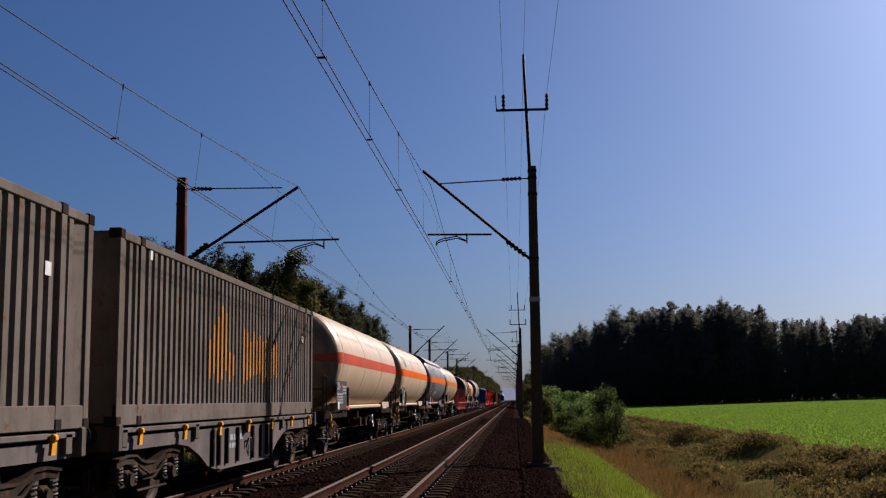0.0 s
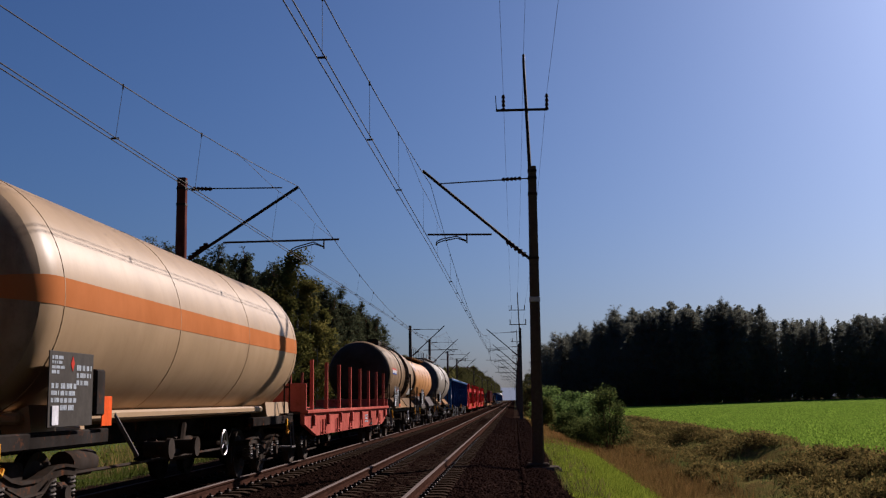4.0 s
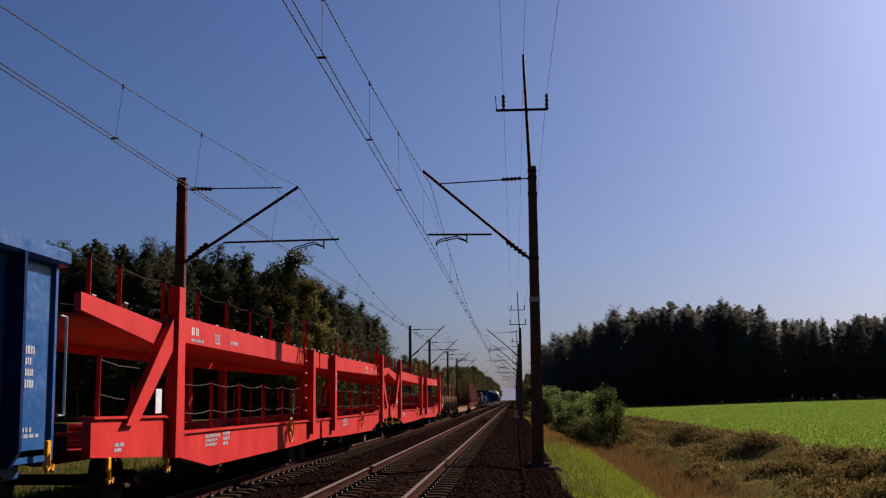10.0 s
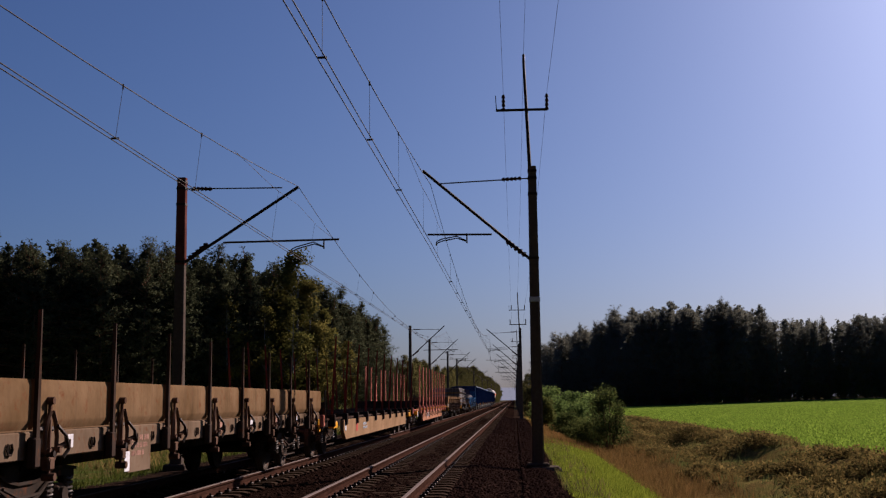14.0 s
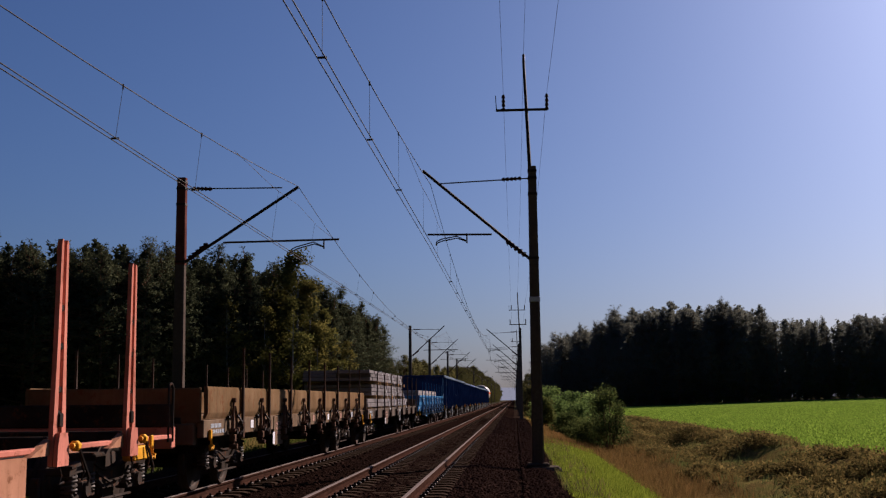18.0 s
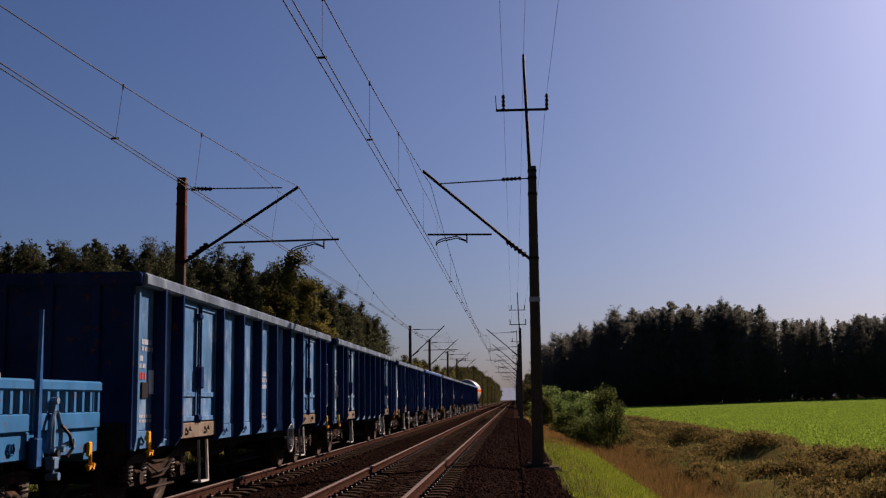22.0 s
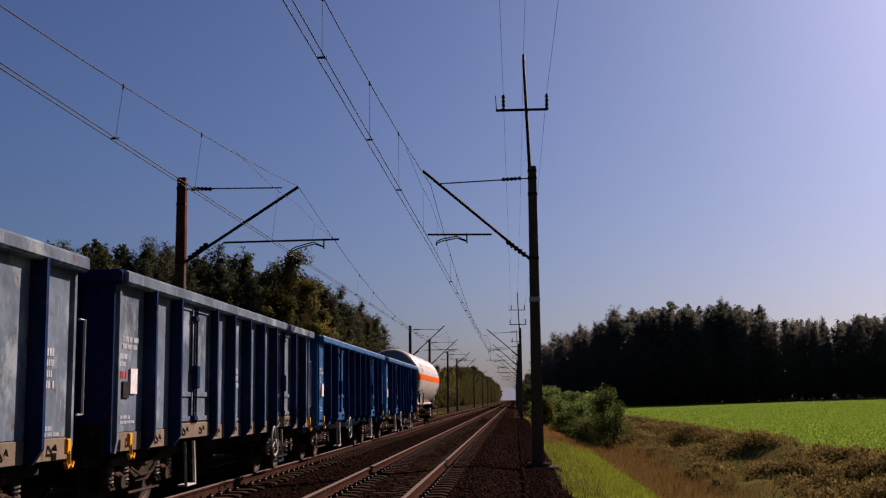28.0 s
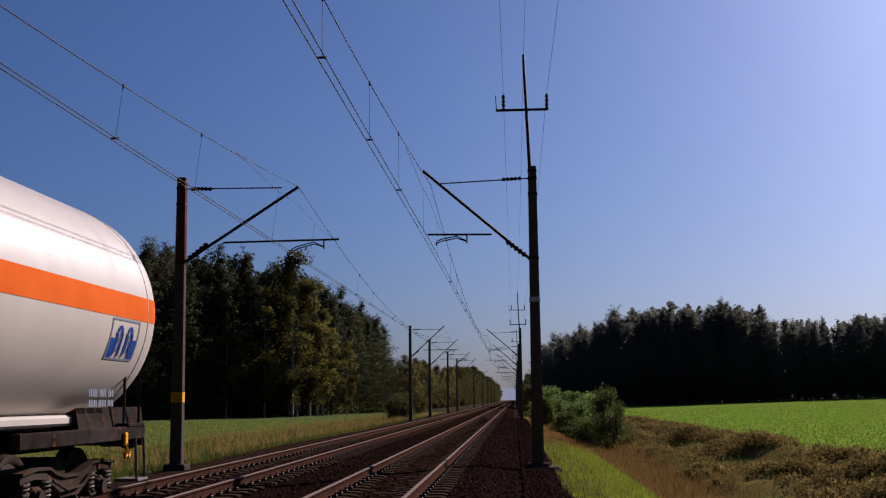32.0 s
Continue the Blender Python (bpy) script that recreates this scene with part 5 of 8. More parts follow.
def container_wagon(o0, o1, c0, c1, seed, logo):
    """Flat wagon with fish-bellied sills; the container on it is a thing of its own."""
    w, half, mid = wagon_thing("container_wagon", o0, o1, "grey container flat wagon with fish-bellied sills", "wagon", "container wagons")
    b = half - 0.6
    for side in (-1, 1):
        xs = (1.06, 1.14) if side > 0 else (-1.14, -1.06)
        belly = [(b - 2.7, 0.84), (b - 3.3, 0.78), (b - 3.9, 0.62), (b - 4.4, 0.42), (b - 4.9, 0.34)]
        part("side_sill", Shape().prism([(-b, 1.02), (b, 1.02), (b, 0.84)] + belly + [(-y, z) for y, z in reversed(belly)] + [(-b, 0.84)], 0, *xs), M_SILL_PALE, w)
        lip = (1.06, 1.20) if side > 0 else (-1.20, -1.06)
        part("top_beam", Shape().box(*lip, -b, b, 1.06, 1.13, 0.012), M_SILL_PALE, w)
        part("lower_lip", Shape().box(*lip, -b + 4.9, b - 4.9, 0.325, 0.355, 0.008), M_SILL_PALE, w)
        xs2 = (1.14, 1.19) if side > 0 else (-1.19, -1.14)
        for y in (-b + 4.6, -b + 5.0, -1.3, -0.55, 0.6, 1.3, b - 5.0, b - 4.6):
            part("stiffener", Shape().box(*xs2, y - 0.045, y + 0.045, 0.40, 1.0, 0.01), M_FRAME_DARK, w)
    part("brake_handle", Shape().pipe([(1.16, 0.1, 0.62), (1.2, 0.12, 0.78), (1.2, 0.32, 0.78), (1.2, 0.34, 0.60), (1.2, 0.46, 0.52), (1.2, 0.44, 0.70)], 0.018, 5), M_FRAME_LIGHT, w)
    for k in range(7):
        y = -b + 0.8 + k * (2 * b - 1.6) / 6
        part("container_lock", Shape().box(1.20, 1.27, y - 0.06, y + 0.06, 1.04, 1.12, 0.02).prism([(y - 0.06, 0.90), (y + 0.06, 0.90), (y + 0.09, 1.04), (y - 0.03, 1.04)], 0, 1.2, 1.235), M_YELLOW, w, "yellow container lock")
    for k in range(5):
        y = -b + 0.3 + k * (2 * b - 0.6) / 4
        part("cross_beam", Shape().box(-1.2, 1.2, y - 0.1, y + 0.1, 0.88, 1.12, 0.015), M_FRAME_GREY, w)
    for end in (-1, 1):
        bogie(w, end * (b - 1.6), mid)
        part("headstock", Shape().box(-1.25, 1.25, end * b - 0.08, end * b + 0.08, 0.84, 1.18, 0.02), M_FRAME_GREY, w)
    draw_gear(w, b)
    lettering(w, 1.142, -1.2, 0.2, 0.62, 0.9, 2, seed)
    # container
    y0, y1, z0, z1, hw = c0 - mid, c1 - mid, 1.16, 3.60, 1.22
    c = thing("shipping_container", "grey corrugated shipping container with worn orange lettering" if logo else "grey corrugated shipping container with small pale marks", "container", "containers", at=(TRACK_2, mid, 0))
    TRAIN.append((c, mid))
    for side in (-1, 1):
        s, y, p, sh = Shape(), y0 + 0.16, 0.256, []
        while y < y1 - 0.16 - p:
            sh += [(y, 0.0), (y + 0.112, 0.0), (y + 0.150, -0.036), (y + 0.216, -0.036)]
            y += p
        sh += [(y1 - 0.15, 0.0)]
        zz = (z0 + 0.25, z1 - 0.1)
        s.v = [(side * (hw - 0.02 + dx), yy, z) for yy, dx in sh for z in zz]
        s.f = [(2 * i, 2 * i + 2, 2 * i + 3, 2 * i + 1) if side > 0 else (2 * i + 1, 2 * i + 3, 2 * i + 2, 2 * i) for i in range(len(sh) - 1)]
        me = s.mesh("side_wall", M_BOX, 20)
        part("side_wall", me, None, c)
        xs = (hw - 0.06, hw) if side > 0 else (-hw, -hw + 0.06)
        part("bottom_rail", Shape().box(*xs, y0, y1, z0, z0 + 0.26, 0.01), M_BOX, c)
        part("top_rail", Shape().box(*xs, y0, y1, z1 - 0.11, z1, 0.01), M_BOX, c)
    for y in (y0, y1 - 0.16, y0 + 0.78, y1 - 0.94):
        for side in (-1, 1):
            xs = (hw - 0.05, hw + 0.004) if side > 0 else (-hw - 0.004, -hw + 0.05)
            part("corner_post", Shape().box(*xs, y, y + 0.16, z0 + 0.01, z1 - 0.01, 0.01), M_BOX, c)
            for z in (z0, z1 - 0.1):
                xs = (hw - 0.15, hw + 0.012) if side > 0 else (-hw - 0.012, -hw + 0.15)
                part("corner_casting", Shape().box(*xs, y - 0.004, y + 0.17, z - 0.012, z + 0.118, 0.012), M_FRAME_DARK, c)
    for y in (y0 + 0.01, y1 - 0.05):
        part("end_wall", Shape().box(-hw + 0.03, hw - 0.03, y, y + 0.04, z0 + 0.03, z1 - 0.04, 0.01), M_BOX, c)
    part("roof", Shape().box(-hw + 0.02, hw - 0.02, y0 + 0.05, y1 - 0.05, z1 - 0.05, z1 - 0.01, 0.01), M_BOX, c)
    if logo:
        s = Shape()
        rng = random.Random(3)
        y = y0 + 4.6
        tops = [2.45, 2.7, 2.85, 3.05, 2.95, 2.3, 2.25, 0, 0, 2.75, 2.7, 2.55, 2.75, 2.6, 2.7, 2.6, 2.65, 2.7, 2.5, 2.6, 2.65]
        for k, tz in enumerate(tops):
            if tz:
                q = y0 + 0.16 + 0.256 * (16 + k)
                z_low = 1.9 + rng.uniform(-0.15, 0.1)
                s.box(hw - 0.0195, hw - 0.0165, q + 0.004, q + 0.108, z_low, tz, 0.0005)
                s.box(hw - 0.0555, hw - 0.0525, q + 0.152, q + 0.214, z_low + rng.uniform(-0.1, 0.1), tz + rng.uniform(-0.15, 0.05), 0.0005)
            elif s.v:
                part("worn_logo", s, M_LOGO_YEL, c, "worn orange sign on the corrugations")
                s = Shape()
        part("worn_logo", s, M_LOGO_YEL, c, "worn orange lettering on the corrugations")
    slab(c, "notice", hw - 0.016, y1 - 1.29, y1 - 1.13, 2.78, 2.93, M_WPAINT, "small white notice", 0.004)
    slab(c, "notice", hw - 0.016, y0 + 1.22, y0 + 1.32, 3.36, 3.5, M_WPAINT, "small white notice", 0.004)
    return w
# ---- the train, from its leading wagons to its last ----
container_wagon(-1.6, 13.15, -0.9, 12.72, 1, False)
container_wagon(13.15, 28.0, 13.62, 27.1, 2, True)

def lpg(o0, o1, mat, label, seed, stripe, **kw):
    return tank_wagon(o0, o1, mat, label, seed, stripe=stripe, inset=kw.pop("inset", 0.15), nose=kw.pop("nose", 1.45), dome=0.85, r=kw.pop("r", 1.46), zc=kw.pop("zc", 2.55), **kw)

wA, tankA, hA, tA = lpg(28.0, 45.05, M_CREAM, "cream gas tank wagon with a faded red stripe", 10, M_STRIPE_R, end_mat=M_GRIME_SHADE_CREAM, plate=0.55, plate_w=1.75)
wB, tankB, hB, tB = lpg(45.05, 61.15, M_CREAM, "cream gas tank wagon with an orange stripe and a square sign", 20, M_STRIPE_O, end_mat=M_GRIME_SHADE_CREAM, plate=1.1)
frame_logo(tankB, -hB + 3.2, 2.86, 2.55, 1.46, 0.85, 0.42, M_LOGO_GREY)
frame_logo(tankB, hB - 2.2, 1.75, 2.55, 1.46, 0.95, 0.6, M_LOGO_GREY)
wC, tankC, hC, tC = lpg(61.15, 77.25, M_GREY, "grey gas tank wagon with an orange stripe and sunshade", 30, M_STRIPE_O, shade=M_SHADE, end_mat=M_GRIME_SHADE_GREY, plate=1.15, plated=False, frame=M_FRAME_GREY)
on_tank(tankC, "dark_panel", 1.42, 2.40, -hC + 3.2, -hC + 5.1, 2.55, 1.46, M_BLACKP, "dark panel on the grey tank")
rng_c = random.Random(31)
for row, (n, k, h) in enumerate(((9, 0.34, 0.05), (12, 0.30, 0.045), (5, 0.34, 0.07), (6, 0.22, 0.07), (8, 0.26, 0.05), (6, 0.12, 0.07), (7, 0.10, 0.05))):
    y, z = -hC + 3.2 + 1.75 * k, 2.31 - 0.125 * row
    for i in range(n):
        wd = h * rng_c.uniform(0.6, 1.2)
        on_tank(tankC, "letter_bar", z - h / 2, z + h / 2, y, y + wd, 2.55, 1.46, M_STENCIL, "", 0.010)
        y += wd + h * 0.5
on_tank(tankC, "hazard_sign", 1.62, 1.82, -hC + 4.35, -hC + 4.6, 2.55, 1.46, M_LOGO_RED, "small red diamond sign", 0.010)
for y, z0, z1, wd in ((5.5, 1.72, 1.92, 0.35), (5.95, 1.78, 1.96, 0.25), (6.3, 1.8, 1.97, 0.3), (5.5, 1.66, 1.70, 1.0)):
    on_tank(tankC, "letter_bar", z0, z1, -hC + y + 0.9, -hC + y + wd + 0.9, 2.55, 1.46, M_STENCIL)
slab(wC, "card", 1.34, -hC + 2.75, -hC + 2.98, 1.22, 1.60, M_STRAP, "white waybill card")
for k in range(3):
    on_tank(tankC, "letter_bar", 2.94, 3.26, -hC + 4.2 + 0.62 * k, -hC + 4.62 + 0.62 * k, 2.55, 1.46, M_LOGO_GREY)
on_tank(tankC, "letter_bar", 2.9, 3.3, -hC + 3.4, -hC + 3.85, 2.55, 1.46, M_LOGO_GREY)
wD, tankD, hD, tD = lpg(77.25, 93.35, M_SAND, "sand-coloured gas tank wagon with a pale orange stripe", 40, M_STRIPE_P, end_mat=M_GRIME_SHADE_CREAM, plate=1.0, r=1.42, zc=2.55)
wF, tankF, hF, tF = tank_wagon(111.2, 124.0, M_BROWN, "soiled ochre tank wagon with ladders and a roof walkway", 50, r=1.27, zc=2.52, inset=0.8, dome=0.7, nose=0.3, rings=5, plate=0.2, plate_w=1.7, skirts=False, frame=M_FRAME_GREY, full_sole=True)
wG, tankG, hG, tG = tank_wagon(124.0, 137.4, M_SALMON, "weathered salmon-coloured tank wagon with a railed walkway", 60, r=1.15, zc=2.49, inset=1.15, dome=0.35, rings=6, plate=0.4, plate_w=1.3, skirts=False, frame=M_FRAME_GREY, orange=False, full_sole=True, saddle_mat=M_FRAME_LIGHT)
wH, tankH, hH, tH = tank_wagon(137.4, 151.9, M_SILVER, "pale cream-grey tank wagon with dark rings and a white emblem", 70, r=1.4, zc=2.6, inset=1.2, dome=0.5, rings=2, plate=0.7, plate_w=1.3, skirts=False, saddle_mat=M_SADDLE, end_mat=M_GRIME_SHADE_GREY)
# the white tank's shaded ends are painted in the sunshade's grey
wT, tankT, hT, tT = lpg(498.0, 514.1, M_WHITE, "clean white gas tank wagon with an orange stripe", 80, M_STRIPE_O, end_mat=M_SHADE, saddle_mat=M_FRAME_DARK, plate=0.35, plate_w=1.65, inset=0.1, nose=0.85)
frame_logo(tankT, -hT + 2.68, 2.86, 2.55, 1.46, 0.85, 0.42)
frame_logo(tankT, hT - 2.3, 1.95, 2.55, 1.46, 0.95, 0.46)
lettering(tankT, 1.19, hT - 2.3, hT - 1.5, 1.38, 1.62, 2, 83, M_LOGO_GREY, "small grey stencilled lettering")


def tank_extras():
    # ochre tank: sign plate in red and blue, hoops, ladders, dome, walkway
    r, zc = 1.27, 2.52
    on_tank(tankF, "sign_red", 2.60, 2.72, -hF + 1.95, -hF + 3.45, zc, r, M_LOGO_RED, "red half of a company sign")
    on_tank(tankF, "sign_blue", 2.48, 2.60, -hF + 1.95, -hF + 3.45, zc, r, M_LOGO_BLUE, "blue half of a company sign")
    for k in range(5):
        on_tank(tankF, "sign_letter", 2.53, 2.67, -hF + 2.05 + 0.28 * k, -hF + 2.25 + 0.28 * k, zc, r, M_WPAINT, "", 0.009)
    for y in (-1.15, 2.35):
        part("hoop", Shape().lathe([(y - 0.05, r), (y - 0.05, r + 0.03), (y + 0.05, r + 0.03), (y + 0.05, r)], 1, (0, 0, zc), 56), M_FRAME_DARK, tankF)
    for y in (0.02, 0.72):
        a = [radians(-58 + 8.2 * i) for i in range(18)]
        for dy in (0.0, 0.38):
            part("ladder_stringer", Shape().pipe([((r + 0.09) * math.cos(q), y + dy, zc + (r + 0.09) * math.sin(q)) for q in a], 0.02), M_FRAME_DARK, wF)
        rung = Shape()
        for q in a[::2]:
            p = ((r + 0.09) * math.cos(q), zc + (r + 0.09) * math.sin(q))
            rung.rod((p[0], y, p[1]), (p[0], y + 0.38, p[1]), 0.014, n=5)
        part("ladder_rungs", rung, M_FRAME_DARK, wF)
    ladder(wF, "ladder", (1.45, 0.98, 0.5), (1.45, 0.98, 2.6), (0, 0.4, 0), 7, M_FRAME_DARK, 0.022)
    part("walkway", Shape().box(-0.24, 0.26, -0.68, 2.75, zc + r + 0.03, zc + r + 0.09, 0.01), M_FRAME_GREY, wF)
    part("end_board", Shape().prism([(-0.23, zc + r - 0.03), (-0.23, 4.02), (-0.15, 4.085), (0.17, 4.085), (0.25, 4.02), (0.25, zc + r - 0.03)], 1, -0.74, -0.69), M_FRAME_DARK, wF, "dark board at the walkway's end")
    part("hatch_box", Shape().box(-0.22, 0.25, -0.68, 0.42, zc + r + 0.092, 4.0, 0.02), M_FRAME_GREY, wF, "low grey box on the walkway")
    for x in (-0.24, 0.26):
        part("walkway_rail", Shape().pipe([(x, 0.45, 3.87), (x, 0.45, 4.03), (x, 2.72, 4.01), (x, 2.72, 3.87)], 0.014, 5).rod((x, 1.6, 3.87), (x, 1.6, 4.02), 0.012, n=5), M_FRAME_LIGHT, wF)
    on_tank(tankF, "white_panel", 1.72, 2.02, hF - 2.75, hF - 1.3, zc, r, M_WPAINT, "white notice panel", 0.012)
    for side in (-1, 1):
        part("apron", Shape().prism([(side * 1.05, 1.14), (side * 1.28, 1.14), (side * 1.0, 1.52), (side * 0.9, 1.52)], 1, -hF + 1.6, hF - 1.7), M_SADDLE, wF, "sloping tan apron under the tank")
    # salmon tank: railed walkway
    r, zc = 1.15, 2.49
    part("walkway", Shape().box(0.1, 0.75, -3.6, 3.9, zc + r - 0.02, zc + r + 0.05, 0.01), M_BOARD, wG)
    for k in range(8):
        part("walkway_bracket", Shape().prism([(0.35, zc + r - 0.16), (0.74, zc + r - 0.03), (0.35, zc + r - 0.03)], 1, -3.5 + k * 1.02, -3.46 + k * 1.02).rod((0.76, -3.48 + k * 1.02, zc + r - 0.05), (0.78, -3.48 + k * 1.02, zc + r + 0.5), 0.014, n=5), M_FRAME_DARK, wG)
    part("walkway_rail", Shape().pipe([(0.8, -4.0, zc + r - 0.5), (0.78, -4.0, zc + r + 0.45), (0.78, -3.7, zc + r + 0.55), (0.78, 4.0, zc + r + 0.55), (0.78, 4.0, zc + r)], 0.014), M_FRAME_LIGHT, wG)
    on_tank(tankG, "badge", 2.9, 3.25, -tG + 0.5, -tG + 0.8, zc, r, M_LOGO_BLUE, "small blue badge")
    # grey tank: dark hoops, emblem, roof rail
    r, zc = 1.4, 2.6
    for y in (0.66, 0.88):
        part("hoop", Shape().lathe([(y - 0.04, r), (y - 0.04, r + 0.03), (y + 0.04, r + 0.03), (y + 0.04, r)], 1, (0, 0, zc), 56), M_FRAME_DARK, tankH)
    part("hose_rack", Shape().rod((r + 0.06, 0.2, 2.75), (r + 0.06, 2.3, 2.55), 0.02), M_FRAME_DARK, wH)
    for k in range(3):
        on_tank(tankH, "letter_bar", 2.8, 3.0, -2.7 + 0.3 * k, -2.5 + 0.3 * k, zc, r, M_WPAINT)
    on_tank(tankH, "emblem", 2.72, 3.25, -3.35, -2.85, zc, r, M_WPAINT, "round white emblem")
    part("roof_rail", Shape().pipe([(0.55, -4.8, zc + r - 0.1), (0.55, -4.8, zc + r + 0.3), (0.55, 3.8, zc + r + 0.3), (0.55, 3.8, zc + r - 0.1)], 0.018), M_FRAME_LIGHT, wH)
    part("walkway", Shape().box(-0.4, 0.5, -4.8, 3.8, zc + r + 0.04, zc + r + 0.1, 0.01), M_FRAME_LIGHT, wH)
    part("warning_badge", Shape().box(0.62, 0.80, -tH + 0.16, -tH + 0.19, 2.6, 2.9, 0.005), M_RED_OLD, tankH)


tank_extras()

gondola(151.9, 165.75, M_BLUE, M_BLUE, "glossy dark blue open high-sided wagon", 101)
gondola(165.75, 179.75, M_BLUE, M_BLUE, "glossy dark blue open high-sided wagon", 102)
gondola(368.4, 383.95, M_BLUE_DULL, M_FRAME_DARK, "long dull blue open wagon with dented sheets", 103, 0.8, 5, 2.2, True, M_BLUE_GREY)
gondola(383.95, 399.45, M_BLUE_PALE, M_FRAME_DARK, "long dull blue open wagon, scuffed and dented", 104, 0.8, 5, 2.2, True, M_BLUE_GREY)
gondola(399.45, 413.2, M_BLUE_PALE, M_FRAME_DARK, "faded blue-grey open wagon with rusty sills", 105, worn=True)
gondola(413.2, 427.5, M_BLUE, M_FRAME_DARK, "deep blue open high-sided wagon", 106)
gondola(427.5, 441.8, M_BLUE_GREY, M_FRAME_DARK, "faded grey-blue open wagon", 107, worn=True)
gondola(441.8, 455.75, M_BLUE_GREY, M_FRAME_DARK, "dirty grey-blue open wagon with rusty sills", 108, worn=True)
gondola(455.75, 469.65, M_BLUE_GREY, M_FRAME_DARK, "scuffed grey-blue open wagon with rusty door sills", 109, worn=True)
gondola(469.65, 483.95, M_BLUE_FRESH, M_BLUE_FRESH, "freshly painted blue open high-sided wagon", 110)
gondola(483.95, 498.0, M_BLUE_FRESH, M_BLUE_FRESH, "freshly painted blue open wagon ahead of the last tank", 111)


def stake_shape(x, y, z0, z1, w=0.05, lean=0.0):
    return Shape().prism([(y - w, z0), (y + w, z0), (y + w * 0.55, z1), (y - w * 0.55, z1)], 0, x - 0.04, x + 0.04)


def red_flat():
    w, half, mid = wagon_thing("flat_wagon", 93.35, 111.2, "old red flat wagon with side stakes and an end wall", "wagon", "flat wagons")
    b = half - 0.62
    for side in (-1, 1):
        xs = (1.22, 1.32) if side > 0 else (-1.32, -1.22)
        part("side_frame", Shape().prism([(-b, 1.16), (b, 1.16), (b, 0.92), (b - 1.6, 0.62), (-b + 1.6, 0.62), (-b, 0.92)], 0, *xs), M_RED_OLD, w)
        xs = (1.20, 1.40) if side > 0 else (-1.40, -1.20)
        part("edge_beam", Shape().box(*xs, -b, b, 1.16, 1.24, 0.012), M_RED_OLD, w)
        for k in range(8):
            y = -b + 1.0 + k * (2 * b - 2.0) / 7
            part("stake", stake_shape(side * 1.30, y, 1.24, 2.42, 0.05), M_RED_OLD, w)
            xs2 = (1.32, 1.40) if side > 0 else (-1.40, -1.32)
            part("stake_pocket", Shape().box(*xs2, y - 0.1, y + 0.1, 0.86, 1.12, 0.02), M_RED_OLD, w)
    for k in range(6):
        y = -b + 2.2 + k * 2.3
        part("step_ring", arch((1.36, y, 1.0), (1.36, y + 0.4, 1.0), 0.7, 0.02), M_FRAME_LIGHT if k == 4 else M_RED_OLD, w)
    part("deck", Shape().box(-1.25, 1.25, -b, b, 1.14, 1.2, 0.01), M_FRAME_DARK, w)
    part("end_wall", Shape().box(-1.35, 1.35, -b, -b + 0.1, 1.2, 1.85, 0.02), M_RED_OLD, w)
    part("end_wall", Shape().box(-1.35, 1.35, b - 0.1, b, 1.2, 1.5, 0.02), M_RED_OLD, w)
    part("centre_sill", Shape().box(-0.3, 0.3, -b, b, 0.8, 1.14, 0.02), M_FRAME_DARK, w)
    for end in (-1, 1):
        bogie(w, end * (b - 1.9), mid)
    lettering(w, 1.322, b - 6.2, b - 5.4, 0.75, 1.02, 3, 7)
    draw_gear(w, b)


red_flat()


